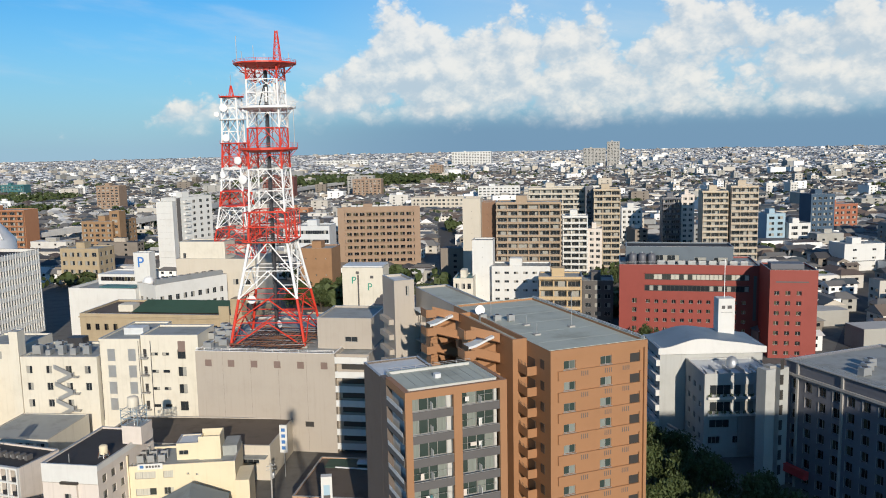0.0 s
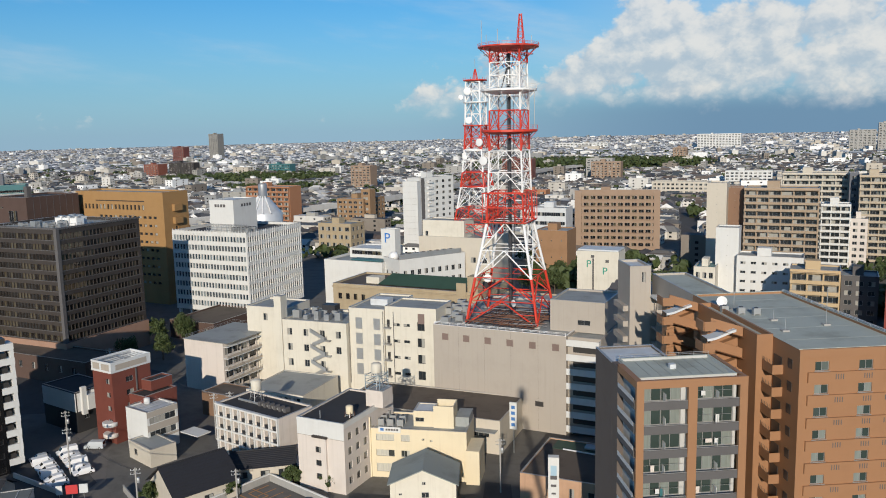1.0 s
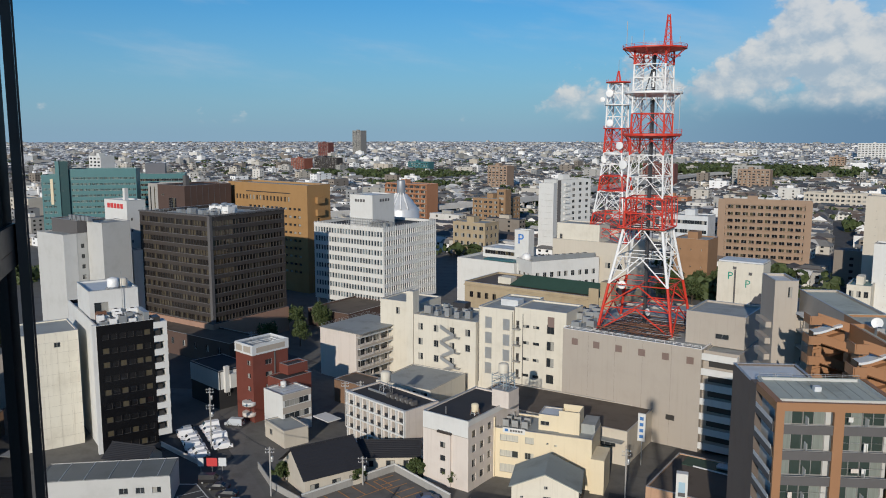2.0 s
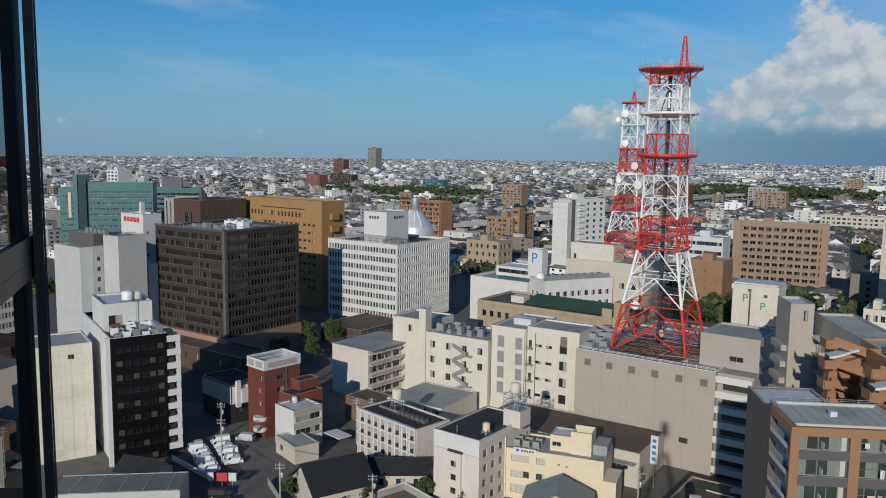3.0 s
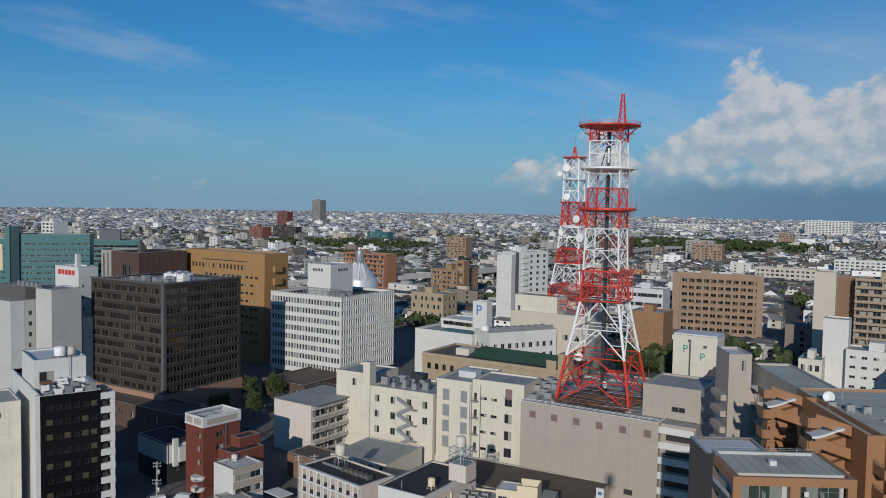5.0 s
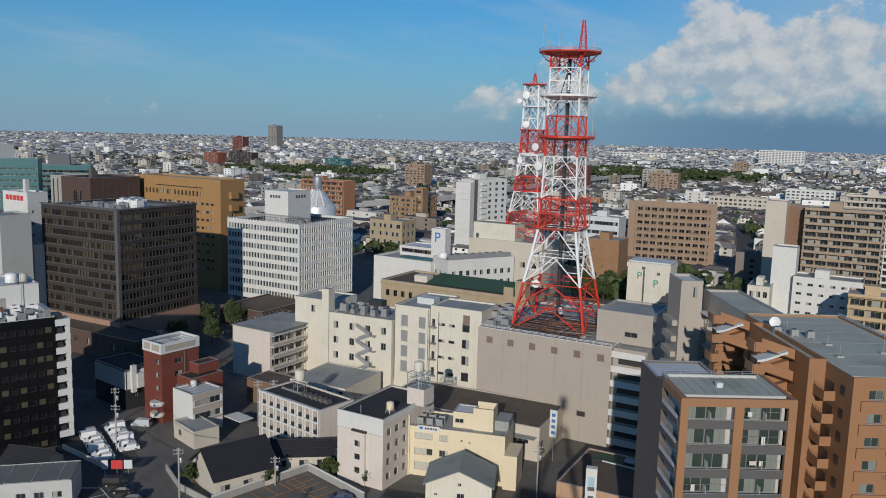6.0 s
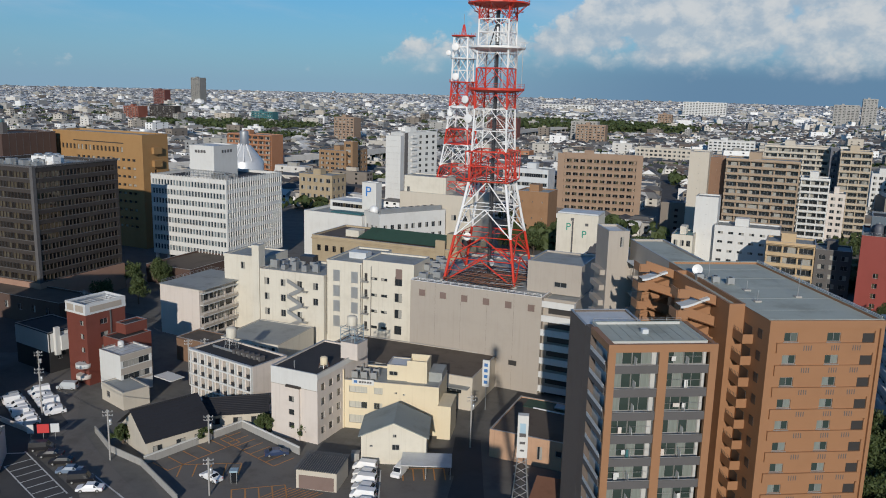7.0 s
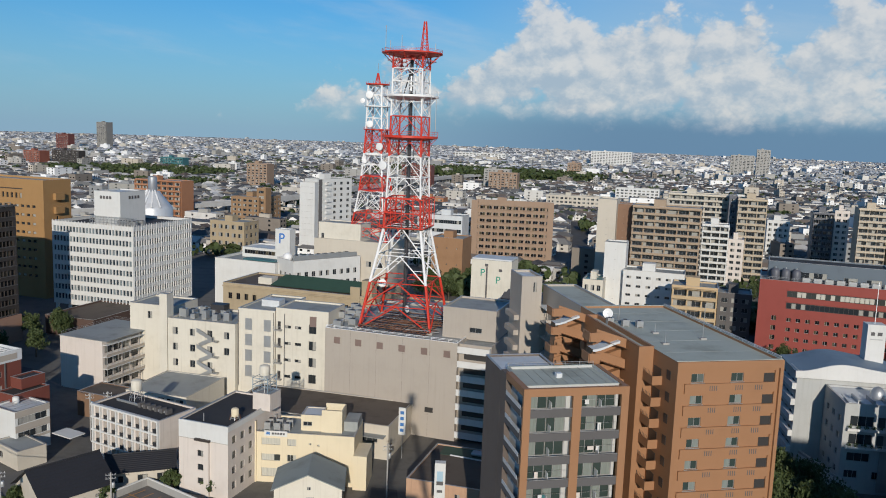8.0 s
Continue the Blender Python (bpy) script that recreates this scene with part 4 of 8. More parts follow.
# ---- low roofs between the street and the exchange ----
def low_sheds():
    b = thing("low_market_roof", "long low building with a weathered brown flat roof", "building", pose(-76.0, 166.0, 0, 0, 0, -6))
    block(b, 39.0, 17.0, 7.6, BEIGE, ROOF_BROWN, {"F": [(31.5, 3.6, 5.0, 1.4)]}, parapet=0.15, oy=2)
    slab(b, "awning", 30.0, -0.2, 5.4, 38.5, 1.99, 5.55, ROOF_GREY)
    b = thing("grey_roof_hall", "low hall with a smooth blue-grey roof and a strip of windows", "building", pose(-104.0, 174.0, 0, 0, 0, -6))
    block(b, 16.5, 17.0, 6.8, CREAM, ROOF_GREY, {"F": rows_of(0.6, 15.9, 6, 4.4, 1, 1, 2.0, 1.5)}, parapet=0.12)
    b = thing("brown_roof_shop", "single-storey shop with a brown flat roof on a shaded lane", "shop", pose(-28.7, 143.5, 0, 0, 0, -8))
    block(b, 19.5, 19.0, 5.6, surface("apricot_render", (0.50, 0.31, 0.20), stain=0.3, streak=0.3), ROOF_BROWN, {"F": [(5.5, 2.0, 1.4, 1.6), (9.5, 1.4, 1.0, 2.6), (13.0, 2.6, 2.4, 1.2)]}, parapet=0.2)
    slab(b, "green_verge", 2.0, 14.0, 5.42, 15.0, 18.5, 5.5, GREEN_ROOF)
    for i in range(3):
        strut(b, "roof_duct", (8.5, 15.2 + i * 0.7, 6.0), (13.2, 15.2 + i * 0.7, 6.0), 0.34, STEEL, 10)
    strut(b, "roof_pipe", (4.5, 13.5, 5.8), (12.0, 13.0, 5.8), 0.16, ROOF_LIGHT), strut(b, "roof_pipe", (12.0, 13.0, 5.8), (13.5, 10.0, 5.8), 0.16, ROOF_LIGHT), strut(b, "roof_pipe", (13.5, 10.0, 5.8), (18.0, 9.6, 5.8), 0.16, ROOF_LIGHT)
    bm = bmesh.new()
    for i in range(10):
        a, c = -1.1 + 2.2 * i / 10, -1.1 + 2.2 * (i + 1) / 10
        quad(bm, [(17.0, 9 + 3 * math.sin(a), 7.6 + 2.6 * math.cos(a)), (17.0, 9 + 3 * math.sin(c), 7.6 + 2.6 * math.cos(c)), (18.8, 9 + 3 * math.sin(c), 7.0 + 2.6 * math.cos(c)), (18.8, 9 + 3 * math.sin(a), 7.0 + 2.6 * math.cos(a))])
    part("blue_sheet", bm, surface("blue_sheeting", (0.05, 0.17, 0.42), rough=0.5), b, "curved blue sheet screen")
    slab(b, "blue_screen", 18.6, 2.0, 2.0, 18.9, 12.0, 8.0, MATS["blue_sheeting"])
    for k in range(6):
        a, c = 13.9 + 0.3 * k, 6.0 + k
        strut(b, "frame_bar", (14.5, 9 + k * 0.7, 5.6), (17.0, 9.5 + k * 0.5, 9.0), 0.08, STEEL)
    b = thing("rust_roof_hut", "small hut with a rusty red roof beside the lane", "hut", pose(-17.0, 122.0, 0, 0, 0, -2))
    block(b, 7.0, 6.0, 4.4, BEIGE, RUST, {"F": [(1.0, 2.2, 1.2, 1.0)]}, parapet=0.05)
    bm = bmesh.new()
    quad(bm, [(-0.4, -0.4, 4.5), (7.4, -0.4, 4.5), (7.0, 4.0, 6.4), (0.0, 4.0, 6.4)]), quad(bm, [(0, 4.0, 6.4), (7, 4.0, 6.4), (7, 6.3, 4.8), (0, 6.3, 4.8)]), quad(bm, [(-0.4, -0.4, 4.4), (7.4, -0.4, 4.4), (7.4, -0.4, 4.5), (-0.4, -0.4, 4.5)])
    part("pitched_roof", bm, RUST, b)
    slab(b, "old_wall", -6.0, -3.0, 0, 6.5, -2.7, 3.6, surface("peeling_plaster", (0.45, 0.38, 0.28), stain=0.9, grain=3, streak=0.7))


low_sheds()


def roof_sign():
    t = thing("tower_sign", "upright white sign box on a lattice frame above a shop", "sign", pose(-19.9, 128.0, 0, 0, 0, 8))
    slab(t, "sign_box", -0.9, -0.6, 8.4, 0.9, 0.6, 16.0, WHITE)
    rng = random.Random(5)
    for i, h in enumerate((0.5, 0.7, 1.1)):
        slab(t, "letter_bar", -0.35 - 0.1 * i, -0.66, 9.6 + i * 1.3, 0.35 + 0.1 * i, -0.603, 9.6 + h * 0.6 + i * 1.3, CHARCOAL)
    slab(t, "blue_band", -0.5, -0.65, 12.6, 0.5, -0.604, 14.6, surface("pale_blue_band", (0.35, 0.5, 0.6)))
    for sx in (-1, 1):
        for sy in (-1, 1):
            strut(t, "leg", (sx * 1.4, sy * 1.0, 0), (sx * 0.7, sy * 0.5, 8.4), 0.09, STEEL)
        for k in range(5):
            strut(t, "brace", (sx * 1.3, -1, 1 + k * 1.5), (-sx * 1.1, -0.8, 2.4 + k * 1.5), 0.06, STEEL)
    t = thing("banner_sign", "narrow white and blue vertical banner sign on a wall", "sign", pose(-34.4, 165.5, 0, 0, 0, -5))
    slab(t, "sign_box", -0.8, -0.2, 5.5, 0.8, 0.2, 11.5, WHITE)
    for k in range(4):
        slab(t, "letter_bar", -0.4, -0.26, 6.2 + k * 1.3, 0.4, -0.203, 6.9 + k * 1.3, MATS["blue_sheeting"])
    strut(t, "post", (0, 0.3, 0), (0, 0.3, 11.4), 0.12, STEEL)


roof_sign()


# ---- blocks along the lane ----
def pink_block():
    b = thing("pale_pink_block", "pale pink five-storey block with a black flat roof", "apartment building", corner(-61.8, 137.8, -10, 11.0))
    H = 14.4
    block(b, 11.0, 19.0, H, PINKISH, ROOF_DARK, {"F": [(4.2, 2.2 + 2.75 * k, 1.3, 1.2) for k in range(3)], "R": rows_of(0.6, 9, 3, 1.6, 3.0, 4, 1.3, 1.5)}, parapet=0.3, frame_mat=FRAME_DARK)
    slab(b, "string_course", -0.05, -0.05, H - 3.5, 11.05, -0.003, H - 3.38, GREIGE)
    slab(b, "chimney_breast", 6.2, -0.5, 0, 7.0, -0.003, 11.0, PINKISH), slab(b, "breast_cap", 3.8, -0.6, 10.9, 7.2, -0.003, 11.3, BROWN_TILE)
    slab(b, "parapet_panel", 0, -0.06, H - 3.37, 11, -0.004, H + 0.05, WHITE, "white upper wall panel"), slab(b, "parapet_panel", 11.004, -0.06, H - 1.0, 11.06, 19.0, H + 0.05, WHITE)
    for y in (3.0, 3.8):
        strut(b, "vent_pipe", (4.6 + y * 0.1, 1.0, H), (4.6 + y * 0.1, 1.0, H + 1.6), 0.06, STEEL)
    block(b, 4.0, 4.0, H + 3.2, PINKISH, CONCRETE, {}, z0=H - 0.3, ox=9.0, oy=11.5, parapet=0.1, name="stair_head")
    t = water_tank(b.matrix_world @ pose(9.2, 5.0, H - 0.29), 0.75, 1.6, 0.6, YELLOW)
    water_tank(b.matrix_world @ pose(10.5, 13.5, H + 3.1), 1.05, 1.9, 3.4)
    stand = thing("tank_stand", "blue-grey steel lattice stand under a roof water tank", "steel stand", b.matrix_world @ pose(10.5, 13.5, H + 3.11))
    for k in range(3):
        for sx, sy, ex, ey in ((-1, -1, 1, -1), (1, -1, 1, 1), (1, 1, -1, 1), (-1, 1, -1, -1)):
            strut(stand, "rail", (sx * 1.7, sy * 1.7, 0.05 + k * 1.45), (ex * 1.7, ey * 1.7, 0.05 + k * 1.45), 0.07, STEEL_BLUE)
            strut(stand, "brace", (sx * 1.7, sy * 1.7, k * 1.1), (ex * 1.7, ey * 1.7, 1.2 + k * 1.1), 0.05, STEEL_BLUE)
            strut(stand, "post", (sx * 1.7, sy * 1.7, 0), (sx * 1.7, sy * 1.7, 3.3), 0.08, STEEL_BLUE) if k == 0 else None
    for dx in (-1.5, 1.5):
        for dy in (-1.5, 1.5):
            strut(t, "leg", (dx * 0.5, dy * 0.5, 0), (dx * 0.4, dy * 0.4, 1.0), 0.06, RUST)


pink_block()


def hostel():
    W, H, st = 19.8, 11.2, 2.75
    b = thing("white_hostel", "white four-storey hostel with rows of small balconies and a black roof", "apartment building", corner(-79.8, 145.5, -19, W))
    holes = [(0.9 + i * 2.4, 0.35 + k * st, 1.5, 2.0) for k in range(4) for i in range(8)]
    block(b, W, 9.8, H, PINKISH, ROOF_DARK, {"F": holes, "R": [(6.2, 0.4, 1.0, 2.0)]}, parapet=0.35, reveal=0.9)
    for i in range(9):
        slab(b, "fin", 0.25 + i * 2.4, -0.5, 0, 0.55 + i * 2.4, -0.003, H - 0.2, WHITE)
    for k in range(5):
        slab(b, "floor_band", 0.0, -0.55, k * st - 0.05, W, -0.003, k * st + 0.28, WHITE)
    for k in range(4):
        for i in range(8):
            slab(b, "balcony_grille", 1.5 + i * 2.4, -0.45, 0.35 + k * st, 2.5 + i * 2.4, -0.38, 1.2 + k * st, DARKSTEEL, "dark balcony grille")
    slab(b, "cable_duct", 2.0, 4.5, H - 0.345, 17.0, 4.8, H + 0.1, STEEL)
    for i in range(6):
        slab(b, "roof_vent", 9 + i * 1.6, 4.0, H - 0.345, 9.7 + i * 1.6, 5.4, H + 0.6, CHARCOAL)
    water_tank(b.matrix_world @ pose(6.5, 6.0, H - 0.34), 1.15, 2.2, 2.8)
    for i in range(3):
        for j in range(2):
            c = thing("lean_to_shed", "small pale corrugated lean-to shed in a yard", "shed", b.matrix_world @ pose(21 + i * 2.6, 1.0 + j * 3.2 - i * 0.6, 0), "yard sheds")
            slab(c, "shed_wall", 0, 0, 0, 2.2, 2.6, 2.1, BEIGE)
            slab(c, "shed_roof", -0.15, -0.2, 2.1, 2.35, 2.8, 2.2, ROOF_LIGHT)


hostel()


def small_white():
    b = thing("small_white_block", "small white three-storey block with a flat pale roof", "building", corner(-112.6, 146.4, -19, 7.8))
    H = 9.6
    block(b, 7.8, 8.0, H, WHITE, ROOF_LIGHT, {"R": [(0.6, 6.6, 6.8, 1.5), (0.6, 3.4, 6.8, 1.5), (1.0, 0.2, 3.0, 2.2)]}, parapet=0.3, panes=5)
    slab(b, "grey_cladding", 7.803, 0, 2.8, 7.86, 8.0, 3.35, GREIGE), slab(b, "grey_cladding", 7.803, 0, 5.0, 7.86, 8.0, 6.5, GREIGE), slab(b, "grey_cladding", 7.803, 0, 8.2, 7.86, 8.0, 9.5, GREIGE)
    water_tank(b.matrix_world @ pose(2.0, 4.2, H - 0.29), 0.7, 1.3, 0.2, WHITE)
    for i in range(4):
        strut(b, "roof_rail", (0.6 + i * 2, 0.6, H + 0.4), (0.6 + i * 2, 7.4, H + 0.4), 0.05, STEEL)
    slab(b, "shop_awning", 8.0, 8.2, 2.5, 14.0, 12.0, 2.7, WHITE)


small_white()


def maroon_block():
    b = thing("maroon_block", "maroon tiled tower block with a pale roof screen and rounded balconies", "building", corner(-123.8, 149.9, -16, 7.0))
    H = 19.2
    block(b, 7.0, 10.4, H - 2.4, MAROON, ROOF_LIGHT, {"F": [(4.6, 4.4 + 3.2 * k, 1.4, 1.2) for k in range(4)], "R": [(3.6, 4.4 + 3.1 * k, 2.0, 1.3) for k in range(4)]}, parapet=0.2)
    bm = bmesh.new()
    for x0, y0, x1, y1 in ((-0.15, -0.15, 7.15, 0.05), (-0.15, 10.35, 7.15, 10.55), (-0.15, 0.05, 0.05, 10.35), (6.95, 0.05, 7.15, 10.35)):
        box(bm, x0, y0, H - 2.5, x1, y1, H)
    part("roof_screen", bm, ROOF_LIGHT, b, "white and grey louvred roof screen")
    for x0, x1 in ((0.5, 2.9), (3.6, 6.4)):
        slab(b, "screen_panel", x0, -0.2, H - 2.0, x1, -0.153, H - 0.5, GREIGE)
    slab(b, "screen_panel", 7.153, 1.0, H - 2.0, 7.2, 9.4, H - 0.7, GREIGE)
    slab(b, "screen_band", -0.2, -0.22, H - 2.5, 7.2, -0.156, H - 2.2, WHITE)
    for i in range(5):
        strut(b, "roof_frame", (0.6 + i * 1.4, 0.3, H - 0.4), (0.6 + i * 1.4, 10.1, H - 0.4), 0.08, STEEL)
    strut(b, "roof_frame", (0.3, 5, H - 0.4), (6.7, 5, H - 0.4), 0.08, STEEL)
    for i, k in enumerate((1.6, 4.2)):
        bm = bmesh.new()
        lathe(bm, [(1.6, k), (1.75, k + 0.1), (1.75, k + 1.0), (1.6, k + 1.0)], 18, 0, 5.4, -0.2)
        part("round_balcony", bm, WHITE if i % 2 else PINKISH, b)
    slab(b, "drain_pipe", 7.003, 6.2, 2.0, 7.2, 6.5, H - 2.6, CHARCOAL)
    block(b, 5.5, 9.0, 11.0, MAROON, ROOF_DARK, {"F": [(1.5, 8.0, 1.8, 1.2), (1.5, 4.5, 1.8, 1.2)]}, ox=7.21, oy=4.0, parapet=0.3, name="side_wing")
    block(b, 3.5, 6.0, 13.4, MAROON, ROOF_DARK, {}, ox=7.22, oy=7.5, z0=11.0, parapet=0.3, name="stepped_wing")
    b = thing("black_white_house", "house with a black base, white upper walls and a flat roof", "house", corner(-137.6, 153.5, -18, 14.0))
    block(b, 14.0, 9.5, 10.0, surface("black_cladding", (0.035, 0.034, 0.035), rough=0.5), ROOF_DARK, {"R": [(2.0, 3.0, 1.2, 1.0)]}, parapet=0.2)
    bm = bmesh.new()
    for q in ((13.95, 0.4, 14.12, 9.4), (-0.1, -0.12, 14.12, -0.003)):
        box(bm, q[0], q[1], 5.2, q[2], q[3], 9.7)
    part("white_cladding", bm, WHITE, b)
    slab(b, "round_pier", 14.13, 1.2, 4.4, 15.0, 2.4, 11.2, WHITE), slab(b, "bay", 14.13, 2.4, 5.4, 15.4, 8.2, 9.0, WHITE)
    slab(b, "bay_window", 15.403, 5.0, 6.4, 15.45, 6.4, 7.4, FRAME_DARK)


maroon_block()


def gallery_block():
    b = thing("balcony_office", "pale pink four-storey block with long open balconies", "office building", corner(-118.7, 188.0, -11, 14.1))
    H, st, D = 13.9, 3.2, 20.4
    block(b, 14.1, D, H, PINKISH, ROOF_GREY, {"R": [(0.8 + i * 3.25, 1.0 + k * st, 2.7, 2.1) for k in range(4) for i in range(6)]}, parapet=0.25, panes=3, frame_mat=FRAME_DARK)
    for k in range(4):
        z = 0.6 + k * st
        slab(b, "balcony_floor", 14.103, 0.2, z + st - 0.6, 15.4, D, z + st - 0.42, WHITE)
        slab(b, "balcony_front", 15.3, 0.2, z + st - 0.42, 15.42, D, z + st + 0.25, GREIGE) if k < 3 else None
        if k < 3:
            railing(b, [(15.36, 0.3, z + st + 0.25), (15.36, D - 0.2, z + st + 0.25)], 0.45, 1.6, WHITE, 0.04)
        strut(b, "floor_edge", (15.4, 0.2, z + st - 0.5), (15.4, D, z + st - 0.5), 0.12, ROOF_LIGHT)
    for i in range(6):
        strut(b, "balcony_post", (15.3, 0.4 + i * 4.0, 0), (15.3, 0.4 + i * 4.0, H), 0.08, FRAME)
    slab(b, "eave", -0.2, -0.2, H + 0.08, 15.6, D + 0.2, H + 0.2, ROOF_GREY)
    railing(b, [(0.3, 0.3, H + 0.2), (0.3, D - 0.3, H + 0.2), (13, D - 0.3, H + 0.2)], 0.9, 2.5, STEEL)
    slab(b, "stair_tower", 14.1, D - 0.2, 0, 17.0, D + 3.0, H - 1, CREAM)


gallery_block()


def yellow_block():
    b = thing("pale_yellow_block", "pale yellow three-storey block with roof plant and a stair head", "building", pose(-60.0, 147.2, 0, 0, 0, 5.5))
    H = 10.4
    block(b, 19.6, 10.0, H, YELLOW, ROOF_GREY, {"F": [(1.0, H - 2.6 - 3.3 * k, 3.8, 1.4) for k in range(2)] + [(6.2, H - 2.6 - 3.3 * k, 1.8, 1.4) for k in range(2)] + [(1.0, 1.2, 3.6, 1.8), (10.5, 8.2, 0.5, 0.4), (12.2, 8.0, 0.5, 0.4), (10.5, 5.0, 0.5, 0.4), (12.2, 4.8, 0.5, 0.4)]}, parapet=0.4, panes=3, glass_mat=GLASS_CURTAIN)
    block(b, 3.0, 3.6, H + 2.3, YELLOW, BROWN_TILE, {}, ox=-3.0, oy=-0.4, parapet=0.05, name="corner_tower")
    t = 0.15
    slab(b, "name_board", 1.6, -0.12, H - 0.75, 6.2, -0.003, H + 0.35, WHITE, "white board with dark lettering")
    slab(b, "letter_bar", 2.0, -0.16, H - 0.45, 2.7, -0.123, H + 0.1, MATS["blue_sheeting"])
    for i in range(5):
        slab(b, "letter_bar", 3.1 + i * 0.55, -0.16, H - 0.4, 3.5 + i * 0.55, -0.123, H + 0.0, CHARCOAL)
    block(b, 4.2, 5.0, H + 2.9, YELLOW, ROOF_LIGHT, {"F": [(0.4, H + 0.6, 1.8, 0.9)]}, ox=8.2, oy=3.0, z0=H - 0.4, parapet=0.1, name="stair_head")
    bm = bmesh.new()
    for x0, y0, x1, y1, h in ((12.45, 2.6, 16.6, 2.8, 4.2), (12.45, 7.0, 16.6, 7.2, 4.2), (12.45, 2.8, 12.65, 7.0, 3.4), (16.4, 2.8, 16.6, 7.0, 4.2)):
        box(bm, x0, y0, H - 0.4, x1, y1, H + h)
    part("roof_screen", bm, YELLOW, b)
    slab(b, "side_wing", 19.6, -1.2, 0, 22.3, 6.0, 7.0, YELLOW), slab(b, "link", 16.7, 4.0, H - 0.39, 19.5, 9.5, H + 1.6, ROOF_GREY)
    for i in range(7):
        air_unit(b.matrix_world @ pose(1.5 + (i % 3) * 2.0, 2.6 + (i // 3) * 2.3, H - 0.39), 1.3, 0.9, 1.5)
    b = thing("gabled_house", "cream gabled house with a grey-green roof", "house", pose(-50.9, 133.0, 0, 0, 0, 14))
    W, D, e, r = 12.2, 9.0, 5.6, 8.3
    bm = bmesh.new()
    pts = [(0, 0), (W, 0), (W, e), (W / 2, r), (0, e)]
    for y in (0, D):
        bm.faces.new([bm.verts.new((x, y, z)) for x, z in pts])
    for x in (0, W):
        quad(bm, [(x, 0, 0), (x, D, 0), (x, D, e), (x, 0, e)])
    part("wall", bm, CREAM, b)
    for s in (0, 1):
        bm = bmesh.new()
        x0, x1 = (-0.5, W / 2) if s == 0 else (W + 0.5, W / 2)
        for dz in (0.04, 0.22):
            quad(bm, [(x0, -0.6, e - 0.2 + dz), (x1, -0.6, r + dz), (x1, D + 0.6, r + dz), (x0, D + 0.6, e - 0.2 + dz)])
        quad(bm, [(x0, -0.6, e - 0.16), (x1, -0.6, r + 0.04), (x1, -0.6, r + 0.22), (x0, -0.6, e + 0.02)])
        part("roof_slope", bm, surface("grey_green_tile", (0.27, 0.30, 0.285), stain=0.4), b)
    for x, z, w, h in ((5.9, 5.4, 0.7, 0.6), (5.8, 2.9, 1.4, 1.1), (1.6, 3.4, 0.6, 0.4)):
        ob = new("window", window_mesh(w, h, FRAME, GLASS, 2))
        ob.parent, ob.matrix_local = b, pose(x, -0.065, z)
    slab(b, "carport_roof", 7.8, -5.6, 2.5, 17.0, -0.2, 2.65, ROOF_LIGHT)
    for x in (8.0, 12.4, 16.8):
        strut(b, "carport_post", (x, -5.4, 0), (x, -5.4, 2.5), 0.08, STEEL)
    slab(b, "bin_store", -2.0, 0.6, 0, -0.4, 2.2, 1.6, CONCRETE)
    b = thing("garage_shed", "garage with a ribbed dark grey roof and a brown shutter", "garage", pose(-58.2, 120.6, 0, 0, 0, 4))
    slab(b, "wall", 0, 0, 0, 7.4, 6.4, 3.6, BEIGE)
    slab(b, "shutter", 0.5, -0.06, 0.1, 6.9, -0.003, 2.6, SHUTTER)
    bm = bmesh.new()
    for i in range(19):
        x = -0.3 + i * 0.42
        quad(bm, [(x, -0.5, 3.75), (x + 0.3, -0.5, 3.75), (x + 0.3, 6.8, 4.05), (x, 6.8, 4.05)]), quad(bm, [(x + 0.3, -0.5, 3.75), (x + 0.42, -0.5, 3.9), (x + 0.42, 6.8, 4.2), (x + 0.3, 6.8, 4.05)])
    part("ribbed_roof", bm, surface("ribbed_grey_sheet", (0.12, 0.125, 0.13), rough=0.5), b)


yellow_block()


